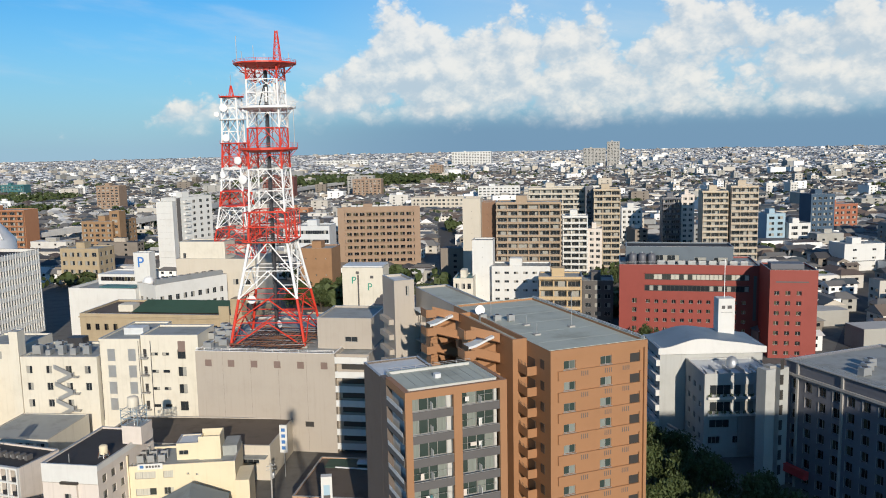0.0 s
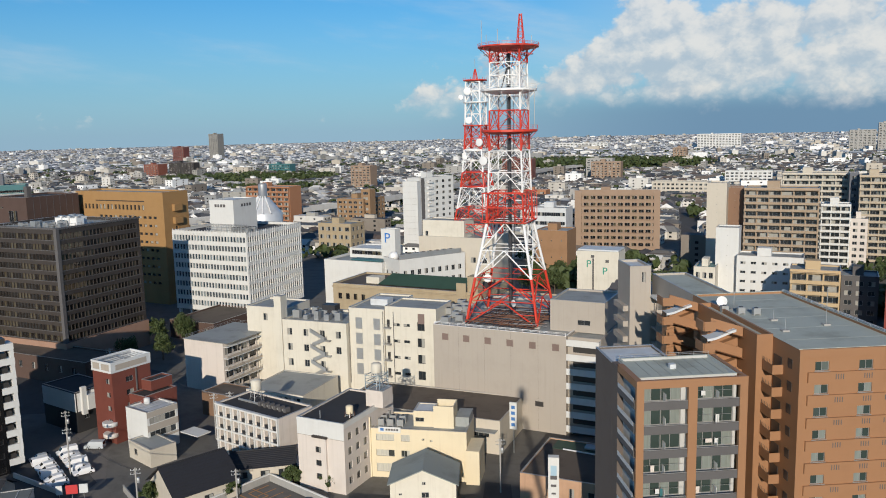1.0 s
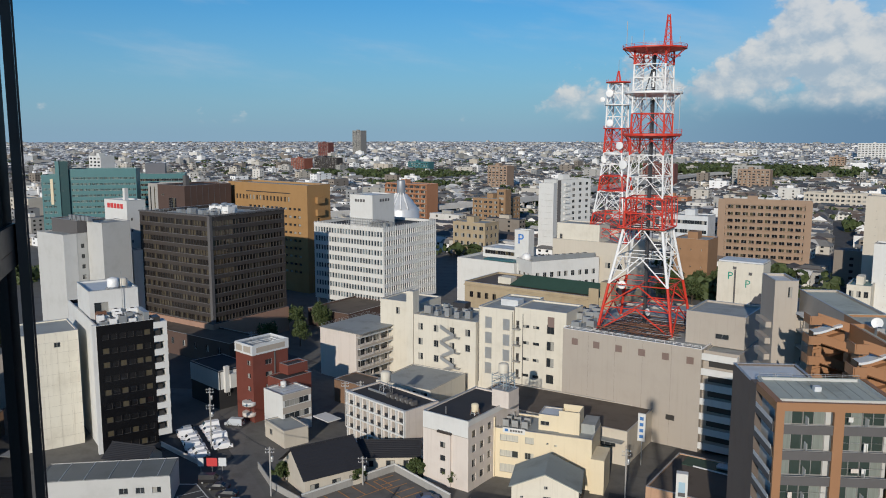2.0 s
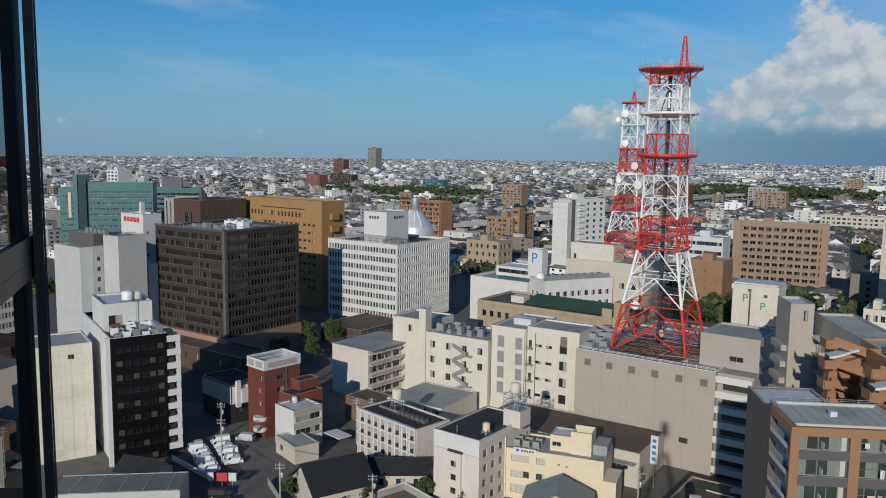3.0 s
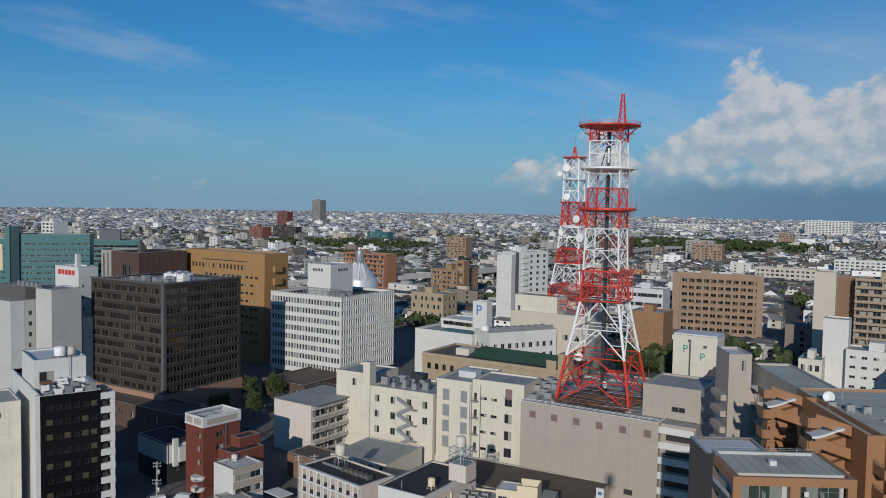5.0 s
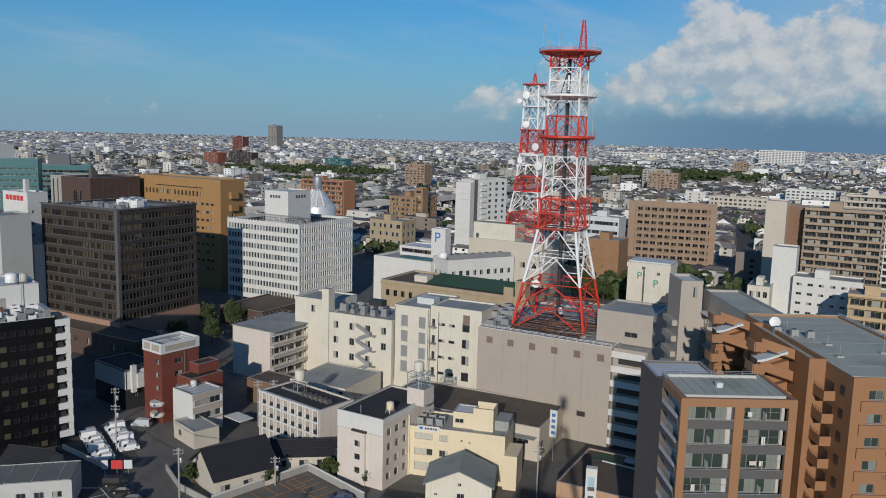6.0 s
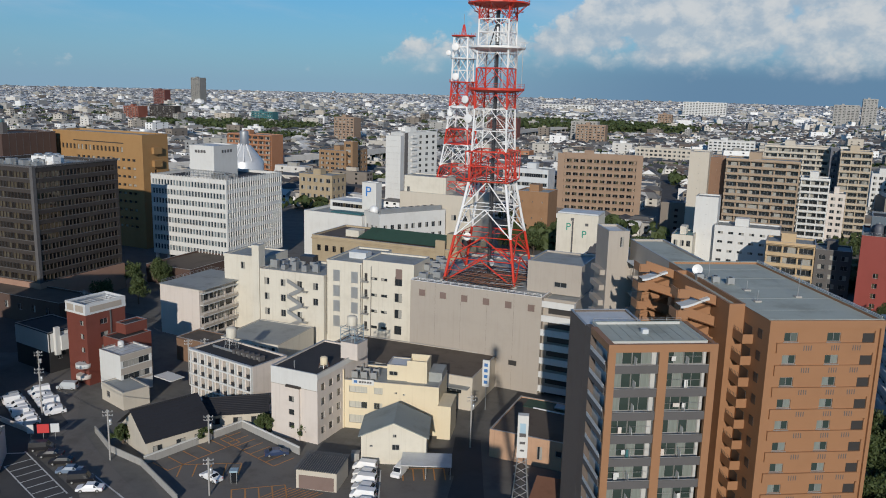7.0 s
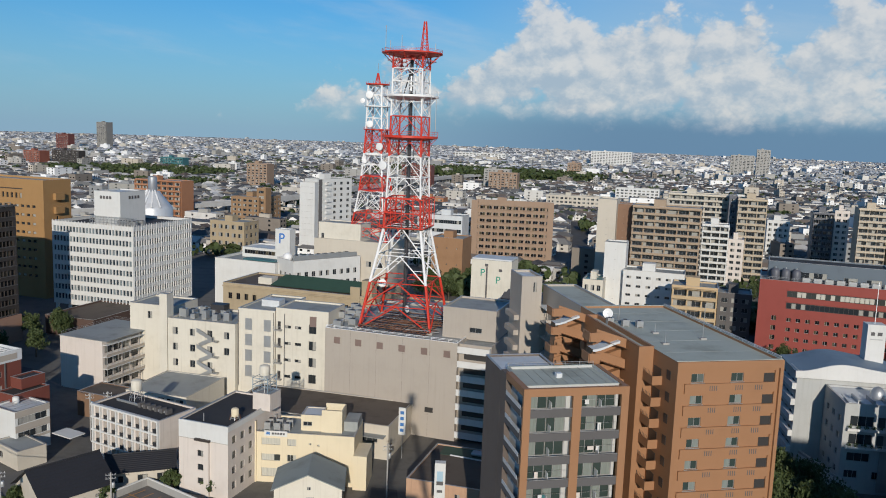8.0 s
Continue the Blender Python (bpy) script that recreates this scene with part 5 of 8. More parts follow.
# ---- black-tiled houses beside the lane ----
def tiled_house(m, W, D, e, r, label, roof=None, wall=None, hip=0.0):
    roof, wall = roof or ROOF_TILE, wall or BEIGE
    b = thing("tiled_house", label, "house", m)
    slab(b, "wall", 0, 0, 0, W, D, e, wall)
    for x in (1.0, W * 0.45, W * 0.75):
        ob = new("window", window_mesh(1.8, 1.3, FRAME_DARK, GLASS, 2))
        ob.parent, ob.matrix_local = b, pose(x, -0.065, 1.0)
    o = 0.7
    k = (e - 0.05, r)
    for s in (0, 1):
        bm = bmesh.new()
        y0 = -o if s == 0 else D + o
        n_ = 10
        for i in range(n_):
            f0, f1 = i / n_, (i + 1) / n_
            ya, yb = y0 + (D / 2 - y0) * f0, y0 + (D / 2 - y0) * f1
            za, zb = k[0] + (k[1] - k[0]) * f0, k[0] + (k[1] - k[0]) * f1
            xa, xb = -o + hip * f0, -o + hip * f1
            quad(bm, [(xa, ya, za + 0.06), (W - xa, ya, za + 0.06), (W - xb, yb, zb), (xb, yb, zb)])
            quad(bm, [(xa, ya, za - 0.02), (W - xa, ya, za - 0.02), (W - xa, ya, za + 0.06), (xa, ya, za + 0.06)])
        part("roof_slope", bm, roof, b)
    bm = bmesh.new()
    for x in (0, W):
        xo = -o if x == 0 else W + o
        xi = xo + (hip if x == 0 else -hip)
        f = bm.faces.new([bm.verts.new(p) for p in ((xo if hip else x, -o if hip else 0, k[0]), (xo if hip else x, D + o if hip else D, k[0]), (xi if hip else x, D / 2, k[1]))])
        f.material_index = 1 if hip else 0
    part("gable", bm, [wall, roof], b)
    strut(b, "ridge", (-o + hip, D / 2, r + 0.08), (W + o - hip, D / 2, r + 0.08), 0.16, roof, 6)
    return b


ROOF_TILE = surface("black_glazed_tile", (0.028, 0.028, 0.032), grain=8, rough=0.55, stain=0.3, vary=0.3)
tiled_house(pose(-88.9, 121.9, 0, 0, 0, 59), 12.5, 11.4, 3.6, 8.0, "old house with a steep black tiled roof beside the lane")
tiled_house(pose(-86.0, 137.0, 0, 0, 0, 28), 12.0, 6.0, 3.2, 5.6, "low annexe with a black tiled roof behind a garden wall")
b = thing("flat_roof_annexe", "single-storey annexe with a grey flat roof", "building", corner(-107.5, 140.0, -26, 9.5))
block(b, 9.5, 6.0, 4.0, BEIGE, ROOF_GREY, {"F": [(2.0, 1.2, 1.6, 1.4)]}, parapet=0.15)
b = thing("brown_gate_house", "brown walled low building behind the hostel", "building", corner(-96.0, 168.0, -12, 20.0))
block(b, 20.0, 8.0, 6.0, surface("brown_render", (0.2, 0.12, 0.075)), ROOF_BROWN, {"F": [(8, 2.6, 1.5, 1.0)]}, parapet=0.2)


# ---- offices west of the exchange ----
def brown_office():
    W, D, H, st = 35.2, 32.6, 43.0, 3.09
    b = thing("brown_office", "dark brown tiled office block with bands of tinted windows", "office building", corner(-177.4, 196.3, -8, W))
    def field(L, n_):
        step = (L - 2.4) / n_
        return [(1.2 + i * step + 0.06, H - 3.1 - st * k, step - 0.12, 1.75) for k in range(11) for i in range(n_)]
    block(b, W, D, H, BROWN_TILE, ROOF_GREY, {"F": field(W, 24), "R": field(D, 22)}, z0=0, parapet=1.0, reveal=0.3, frame_mat=FRAME_DARK, glass_mat=GLASS_BLIND, panes=1, limit=286)
    for k in range(11):
        slab(b, "spandrel_ledge", 0.0, -0.1, H - 3.3 - st * k, W - 0.95, -0.003, H - 3.12 - st * k, CHARCOAL), slab(b, "spandrel_ledge", W + 0.003, 0.95, H - 3.3 - st * k, W + 0.1, D, H - 3.12 - st * k, CHARCOAL)
    slab(b, "corner_pier", W - 0.9, -0.25, 0, W + 0.25, 0.9, H, CHARCOAL)
    slab(b, "roof_rim", -0.3, -0.3, H + 0.08, W + 0.3, 0.6, H + 0.5, CHARCOAL), slab(b, "roof_rim", W - 0.6, 0.603, H + 0.08, W + 0.3, D + 0.3, H + 0.5, CHARCOAL)
    railing(b, [(0.5, 0.9, H), (W - 0.9, 0.9, H), (W - 0.9, D - 1, H)], 1.2, 2.2, STEEL, 0.05)
    slab(b, "plinth", -0.5, -0.5, 0, W + 0.5, D + 0.5, 8.6, surface("pink_granite", (0.36, 0.22, 0.16), rough=0.5))
    for i in range(7):
        air_unit(b.matrix_world @ pose(W - 20 + i * 2.7, 5 + (i % 2) * 3, H - 0.99), 2.2, 1.9, 2.2 + 0.3 * (i % 3))
    for i in range(5):
        t = thing("cooling_tower", "white round-topped cooling tower on an office roof", "cooling tower", b.matrix_world @ pose(W - 10 + (i % 3) * 3.2, 11 + (i // 3) * 4, H - 0.99), "cooling towers")
        slab(t, "casing", -1.4, -1.4, 0, 1.4, 1.4, 3.4, TOWER_WHITE)
        bm = bmesh.new()
        lathe(bm, [(1.1, 3.4), (1.2, 3.5), (1.0, 4.0)], 14)
        part("fan_stack", bm, STEEL, t)
    b = thing("brown_podium", "low brown brick podium hall with a flat roof", "hall", corner(-152.0, 236.0, -9, 19.5))
    # brown brick set darker so that its colour carries the podium's shadow
    block(b, 19.5, 26.0, 6.4, surface("shade_darkened_brick", (0.095, 0.058, 0.045), grain=18, stain=0.3), ROOF_BROWN, {"F": rows_of(1, 19, 3, 2.2, 1, 1, 1.4, 2.0)}, parapet=0.5)
    b = thing("brown_front_wing", "long brown brick wing before the office, shade darkened into its brick", "building", corner(-160.0, 183.5, -9, 54.0))
    block(b, 54.0, 12.0, 7.4, MATS["shade_darkened_brick"], ROOF_BROWN, {"F": rows_of(2, 52, 9, 3.4, 1, 1, 1.4, 2.0)}, parapet=0.5)


brown_office()


def white_office():
    W, D, H, st = 35.5, 34.0, 34.0, 3.55
    b = thing("white_office", "white office block with close-set vertical fins and dark windows", "office building", corner(-152.8, 262.0, -9, W))
    step = (W - 1.0) / 24
    F = [(0.5 + i * step + 0.19, H - 3.7 - st * k, step - 0.38, 2.0) for k in range(8) for i in range(24)]
    sr = (D - 1.0) / 24
    R = [(0.5 + i * sr + 0.19, H - 3.7 - st * k, sr - 0.38, 2.0) for k in range(8) for i in range(24)]
    block(b, W, D, H, WHITE, ROOF_DARK, {"F": F, "R": R}, z0=3.6, parapet=1.0, reveal=0.35, frame_mat=FRAME, glass_mat=GLASS_BLUE, panes=1)
    for i in range(25):
        slab(b, "front_fin", 0.5 + i * step - 0.15, -0.12, H - 1.4, 0.5 + i * step + 0.15, -0.003, H + 0.5, WHITE)
        slab(b, "side_fin", W + 0.003, 0.5 + i * sr - 0.11, 4.0, W + 0.12, 0.5 + i * sr + 0.11, H + 0.5, WHITE)
    slab(b, "core_base", 4, 4, 0, W - 4, D - 4, 3.6, CHARCOAL)
    for i in range(7):
        slab(b, "column", 0.6 + i * 5.7, 0.3, 0, 1.5 + i * 5.7, 1.2, 3.6, WHITE)
    # roof box with signs
    z = H - 1.0
    block(b, 11.5, 13.6, 45.2, WHITE, ROOF_LIGHT, {}, z0=z, ox=13.0, oy=7.0, parapet=0.4, name="roof_box")
    for i, w in enumerate((1.0, 0.9, 1.0, 1.0)):
        slab(b, "letter_bar", 15.6 + i * 1.35, 6.92, 42.4, 15.6 + i * 1.35 + w, 6.997, 43.5, CHARCOAL)
        slab(b, "letter_bar", 24.503, 11.5 + i * 1.6, 42.4, 24.58, 11.5 + i * 1.6 + w, 43.5, CHARCOAL)
    for i in range(16):
        strut(b, "plant_post", (14 + i * 1.2, 3.5, z), (14 + i * 1.2, 3.5, z + 3.2), 0.10, STEEL)
        strut(b, "plant_rail", (14 + i * 1.2, 3.5, z + 3.1), (14 + i * 1.2, 6.5, z + 3.1), 0.08, STEEL)
    for k in range(3):
        strut(b, "plant_rail", (14, 3.5, z + 1 + k), (32, 3.5, z + 1 + k), 0.09, STEEL)
    for i in range(8):
        air_unit(b.matrix_world @ pose(26 + (i % 4) * 2.1, 5 + (i // 4) * 4, z + 0.01), 1.8, 1.6, 2.2)
    strut(b, "flagpole", (17, 10, 45), (17, 10, 52), 0.1, STEEL)


white_office()


def ochre_office():
    W, D, H = 52.0, 13.8, 46.8
    b = thing("ochre_office", "large ochre tiled office with small recessed windows", "office building", corner(-204.4, 286.5, -11, W))
    wins = [(W - 6.0 - 2.9 * i, H - 11.1 - 3.43 * k, 1.8, 1.05) for k in range(9) for i in range(12)]
    tall = [(W - 12.3 - 2.3 * i, H - 7.6, 1.2, 2.1) for i in range(16)]
    block(b, W, D, H, OCHRE, ROOF_GREY, {"F": wins + tall, "R": [(6.2, H - 12.3 - 3.5 * k, 1.2, 1.4) for k in range(8)]}, parapet=0.8, reveal=0.4, frame_mat=FRAME_DARK, glass_mat=GLASS, panes=1)
    slab(b, "long_slot", 12.3, -0.06, H - 4.1, W - 10.6, -0.003, H - 3.7, BROWN_TILE)
    for k in range(7):
        slab(b, "side_bay", W + 0.003, 4.8, H - 8 - k * 5.3, W + 1.4, 9.2, H - 5.3 - k * 5.3, OCHRE)
    b = thing("dark_brown_hall", "blank dark brown panelled block beside the ochre office", "office building", corner(-255.3, 267.8, -11, 19.7))
    block(b, 19.7, 24.8, 46.2, surface("brown_panel", (0.085, 0.052, 0.042), grain=6, stain=0.25), ROOF_DARK, {"F": [(8, 36, 5.5, 4.6), (2.5, 41.5, 2.4, 0.6), (5.0, 28, 2.6, 3.0)]}, parapet=0.6, glass_mat=GLASS_DARK)
    for i in range(1, 8):
        slab(b, "panel_joint", 19.703, i * 3.1, 0, 19.76, i * 3.1 + 0.12, 46, CHARCOAL)
    slab(b, "flue", 16.0, 2.0, 46, 18.0, 4.0, 50.5, CHARCOAL)


ochre_office()


def letters(parent, text, size, m, mat):
    cu = bpy.data.curves.new("lettering", "FONT")
    cu.body, cu.size, cu.extrude = text, size, 0.05
    ob = new("lettering", cu)
    dep = bpy.context.evaluated_depsgraph_get()
    data = bpy.data.meshes.new_from_object(ob.evaluated_get(dep))
    bpy.data.objects.remove(ob)
    data.materials.clear()
    data.materials.append(mat)
    ob = new("lettering", data)
    ob.parent, ob.matrix_local = parent, m
    return ob


RED_SIGN = surface("red_lettering", (0.55, 0.05, 0.05))
P_BLUE, P_GREEN = surface("blue_lettering", (0.03, 0.17, 0.5)), surface("green_lettering", (0.03, 0.28, 0.2))


def west_group():
    b = thing("sign_tower", "slim white tower block with red lettering under its roof", "office building", corner(-227.8, 210.3, -11, 14.4))
    block(b, 14.4, 7.4, 45.2, WHITE, ROOF_LIGHT, {}, parapet=0.5)
    for i in range(5):
        slab(b, "letter_bar", 2.0 + i * 2.1, -0.12, 42.2, 3.6 + i * 2.1, -0.003, 43.9, RED_SIGN)
    slab(b, "recess", 6.0, -0.06, 10, 9.6, -0.004, 38.5, STEEL, "tall grey glazed slot")
    slab(b, "fin_pier", 10.6, 1.0, 45, 11.9, 2.4, 49.5, WHITE)
    for k in range(7):
        slab(b, "side_vent", 14.403, 1.4, 14 + k * 4, 14.46, 2.0, 15 + k * 4, CHARCOAL)
    b = thing("white_stair_block", "narrow white block with a flat grey roof", "building", corner(-212.2, 197.6, -11, 7.3))
    block(b, 7.3, 4.2, 30.0, WHITE, ROOF_GREY, {"F": [(1.5, 24.0, 0.8, 1.0)]}, parapet=0.3)
    b = thing("pale_grey_office", "pale grey block with columns of small square windows", "office building", corner(-222.1, 178.6, -11, 16.7))
    block(b, 16.7, 16.0, 36.9, PALE_WALL, ROOF_GREY, {"R": [(1.2 + 4.6 * i, 32 - 3.4 * k, 1.2, 1.4) for i in range(3) for k in range(9)], "F": []}, parapet=0.4, frame_mat=FRAME_DARK)
    slab(b, "white_edge", 16.703, -0.02, 0, 16.76, 4.4, 36.8, WHITE)
    block(b, 16.0, 10.0, 41.0, CHARCOAL, ROOF_GREY, {}, z0=36.5, ox=0.4, oy=5.0, parapet=0.3, name="roof_house")
    block(b, 9.0, 10.0, 40.6, PALE_WALL, ROOF_GREY, {}, z0=0, ox=17.0, oy=8.0, parapet=0.3, name="rear_wall")
    for i in range(5):
        air_unit(b.matrix_world @ pose(9 + i * 2.6, 7.5, 40.8), 1.6, 1.4, 1.6)
    b = thing("tall_tile_wall", "blank off-white tiled side wall of a tall block with rain stains", "building", corner(-150.2, 123.0, 60, 16.0))
    block(b, 16.0, 13.0, 26.2, surface("off_white_tile", (0.70, 0.66, 0.56), streak=0.35, stain=0.3), ROOF_GREY, {"F": [(11.0, 22.8, 1.3, 1.1)]}, parapet=0.3)
    for i in range(1, 7):
        slab(b, "tile_joint", i * 2.3, -0.01, 0, i * 2.3 + 0.03, -0.002, 26.0, GREIGE)
    for i in range(1, 11):
        slab(b, "tile_joint", 0.0, -0.009, i * 2.4, 16, -0.002, i * 2.4 + 0.03, GREIGE)
    # black glass office with white balconies
    b = thing("black_glass_office", "black glazed office with a white frame and small white balconies", "office building", pose(-141.2, 120.2, 0, 0, 0, 60))
    W, D, H, st = 11.9, 33.0, 28.5, 3.1
    wins = [(1.0 + 1.75 * i, H - 3.3 - st * k, 1.45, 1.3) for k in range(9) for i in range(6)]
    block(b, W, D, H, surface("black_mirror_panel", (0.008, 0.008, 0.009), rough=0.15, stain=0.05, bump=0.0), ROOF_GREY, {"F": wins}, parapet=0.9, glass_mat=GLASS_DARK, frame_mat=FRAME_DARK, panes=1, cap=WHITE)
    slab(b, "white_side", -0.9, -0.05, 0, -0.003, 0.9, H + 0.2, WHITE), slab(b, "side_wall", -0.06, 0.903, 0, -0.004, D, H, WHITE)
    for k in range(9):
        z = H - 0.2 - k * st
        slab(b, "white_balcony", W + 0.003, 0.0, z - 1.9, W + 3.0, 3.4, z - 0.5, WHITE)
        # solid dark block stands in for the shaded opening above each balcony
        slab(b, "balcony_recess", W + 0.003, 0.4, z - 0.5, W + 1.6, 3.2, z + 0.6, FRAME_DARK)
        slab(b, "balcony_pier", W + 2.2, 0.05, z - 0.497, W + 2.95, 3.35, z + 1.2, WHITE) if k else None
    block(b, 10.5, 14.0, 34.5, WHITE, ROOF_LIGHT, {"F": [(1.0, 29.4, 3.0, 2.4)]}, z0=H - 0.9, ox=0.6, oy=9.0, parapet=0.4, name="penthouse")
    for i in range(10):
        air_unit(b.matrix_world @ pose(2 + (i % 5) * 2.0, 2.4 + (i // 5) * 3.0, H - 0.89), 1.5, 1.2, 1.3 + (i % 3) * 0.4, TOWER_WHITE if i % 2 else STEEL)
    water_tank(b.matrix_world @ pose(6.4, 12.0, 34.1), 1.3, 2.0, 0.5, TOWER_WHITE)
    water_tank(b.matrix_world @ pose(8.6, 12.4, 34.1), 1.1, 1.7, 0.5, CREAM)
    for i in range(6):
        air_unit(b.matrix_world @ pose(2.6 + (i % 3) * 3.3, 7.0 + (i // 3) * 1.2, H - 0.89), 2.0, 1.0, 2.6 - 0.5 * (i % 2), TOWER_WHITE if i % 3 else RUST)
    dish_antenna(b.matrix_world @ pose(3.4, 5.8, H - 0.89), 0.8), dish_antenna(b.matrix_world @ pose(5.2, 8.4, H - 0.89), 0.7)
    slab(b, "roof_vent", 10.2, 1.2, H - 0.89, 11.4, 8.0, H + 1.6, STEEL)
    strut(b, "aerial", (7.5, 8.5, H - 0.9), (7.5, 8.5, H + 10), 0.07, STEEL)
    # teal office
    b = thing("teal_office", "long teal panelled office with bands of windows and a stair tower", "office building", pose(-432.8, 355.3, 0, 0, 0, 38))
    block(b, 39.5, 16, 46.0, TEAL, TEAL, {"F": [(1.0 + i * 2.4, 39.5 - 3.6 * k, 1.95, 1.3) for k in range(9) for i in range(16)]}, parapet=0.6, glass_mat=GLASS_TEAL, panes=2)
    block(b, 7.0, 10, 51.0, surface("dark_teal_glass", (0.02, 0.06, 0.065), rough=0.25), TEAL, {}, ox=-7.1, oy=-1.5, parapet=0.3, name="stair_tower")
    slab(b, "stair_core", -7.5, -2.2, 0, -5.2, -1.503, 51, TEAL)
    block(b, 9.0, 14, 42.5, TEAL, TEAL, {"F": [(0.8 + i * 2.6, 36.5 - 3.6 * k, 2.0, 1.3) for k in range(9) for i in range(3)]}, ox=-16.3, oy=0, parapet=0.6, glass_mat=GLASS_TEAL, name="side_wing")
    slab(b, "pale_sign", -11.2, -0.3, 24, -9.6, -0.003, 40, YELLOW, "tall pale sign panel")
    for i in range(9):
        slab(b, "stilt", -15 + i * 6, 0.2, 0, -14 + i * 6, 1.2, 4, CONCRETE)
    b = thing("blue_green_office", "low blue-green office slab with window bands", "office building", pose(-467.8, 436.8, 0, 0, 0, 38))
    block(b, 38.0, 16, 38.4, TEAL, ROOF_GREY, {"F": [(1.0, 33 - 3.6 * k, 36.0, 1.7) for k in range(8)]}, parapet=0.5, glass_mat=GLASS_DARK, panes=20)
    slab(b, "roof_house", 10, 4, 38, 24, 12, 46, DARKWALL)
    b = thing("concrete_store", "plain grey concrete block", "building", pose(-402.3, 389.5, 0, 0, 0, 38))
    block(b, 21.0, 14, 36.1, CONCRETE, ROOF_GREY, {"F": [(1.2 + i * 2.4, 6, 0.7, 28) for i in range(8)]}, parapet=0.5, glass_mat=GLASS_DARK, panes=1)


west_group()


# ---- blocks across the middle distance ----
def flats(name, label, x, y, th, W, D, H, wall, storeys, bays, side=0, style="punched", roof=None, cat="apartment building", glass_mat=None, fw=0.62, fh=0.5, house=True, limit=300):
    """A mid-distance block. Styles: punched windows, continuous balconies, or window strips."""
    b = thing(name, label, cat, pose(x, y, 0, 0, 0, th))
    st = (H - 1.2) / storeys
    step = (W - 0.8) / bays
    holes = {}
    if style == "balcony":
        fw, fh = 0.84, 0.66
    z = lambda k: H - 1.0 - st * (k + 1) + st * (0.5 - fh / 2)
    if style == "strip":
        holes["F"] = [(0.6, z(k), W - 1.2, st * fh) for k in range(storeys)]
    else:
        holes["F"] = [(0.4 + step * i + step * (1 - fw) / 2, z(k), step * fw, st * fh) for k in range(storeys) for i in range(bays)]
    if side:
        ss = (D - 0.8) / side
        holes["R"] = [(0.4 + ss * i + ss * 0.25, z(k), ss * 0.5, st * fh) for k in range(storeys) for i in range(side)]
    deep = 0.3 if style == "balcony" else 0.22
    block(b, W, D, H, wall, roof or ROOF_GREY, holes, parapet=0.5, reveal=deep, glass_mat=glass_mat, panes=2, limit=limit)
    if style == "balcony":
        for k in range(storeys):
            zz = H - 1.0 - st * (k + 1)
            slab(b, "balcony_front", 0.15, -1.45, zz, W - 0.15, -1.33, zz + st * 0.34, wall)
            slab(b, "balcony_floor", 0.15, -1.327, zz - 0.08, W - 0.15, -0.003, zz + 0.12, CONCRETE)
            strut(b, "hand_rail", (0.2, -1.39, zz + st * 0.40), (W - 0.2, -1.39, zz + st * 0.40), 0.05, FRAME)
        slab(b, "balcony_roof", 0.1, -1.5, H - 1.0, W - 0.1, -0.004, H - 0.82, wall)
        for i in range(bays + 1):
            slab(b, "balcony_screen", 0.4 + step * i - 0.09, -1.30, 0, 0.4 + step * i + 0.09, -0.005, H - 1.003, wall)
    if house:
        slab(b, "roof_house", W * 0.3, D * 0.3, H - 0.49, W * 0.3 + min(5, W * 0.3), D * 0.7, H + 2.6, wall)
    return b


b = flats("tan_hotel", "tan tiled hotel with a regular field of dark windows", -57.1, 446.4, 1, 44.6, 20, 33.9, TAN, 9, 12, 0, "punched", None, "hotel", GLASS_DARK, 0.74, 0.5)
slab(b, "edge_pier", -0.3, -0.4, 0, 3.4, -0.005, 35.0, TAN), slab(b, "edge_pier", 41.6, -0.4, 0, 44.9, -0.005, 35.0, TAN), slab(b, "cornice", 3.5, -0.4, 32.2, 41.5, -0.005, 35.4, TAN)
for k in range(9):
    slab(b, "sill_band", 3.5, -0.45, 1.2 + 3.63 * k - 0.2, 41.5, -0.006, 1.2 + 3.63 * k + 0.15, TAN)
for i in range(6):
    air_unit(b.matrix_world @ pose(8 + i * 4, 8, 33.4), 3.0, 2.2, 2.4)
flats("white_slab_tower", "white slab tower with columns of small balconies", -150.6, 429.1, -11, 9.4, 4.0, 41.5, WHITE, 12, 1, 0, "strip", house=False, fh=0.02)
b = flats("white_gallery_tower", "white apartment tower with a dark vertical slot", -141.0, 430.5, 62, 27.0, 10.0, 43.2, WHITE, 13, 5, 0, "punched", fw=0.4)
slab(b, "dark_slot", 1.0, -0.3, 0, 3.4, -0.005, 43, CHARCOAL)
for k in range(13):
    slab(b, "stack_balcony", 6.0, -1.2, 1.5 + k * 3.2, 9.5, -0.006, 2.8 + k * 3.2, WHITE)
flats("orange_brick_flats", "orange brick flats with deep cream balconies", -323.6, 559.5, -11, 41.2, 14, 29.6, surface("orange_brick", (0.40, 0.185, 0.095), grain=14), 8, 7, 0, "balcony")
flats("brown_flats", "tan-brown flats with a water tank tower", -232.2, 523.0, -11, 21.8, 27.7, 23.6, surface("brown_tan_tile", (0.30, 0.185, 0.10)), 7, 5, 6)
flats("tank_stair", "brown stair tower with a pale blue tank", -213.5, 522.0, -11, 7, 7, 30.0, MATS["brown_tan_tile"], 8, 1, 0, house=False)
flats("cream_low_office", "weathered buff office with rows of windows", -198.5, 419.5, -11, 22.0, 14, 19.0, BUFF, 4, 5, 3)
flats("long_white_flats", "white flats with rows of windows beside the railway", -92, 470, -9, 34, 12, 22, WHITE, 5, 10, 0, "balcony")
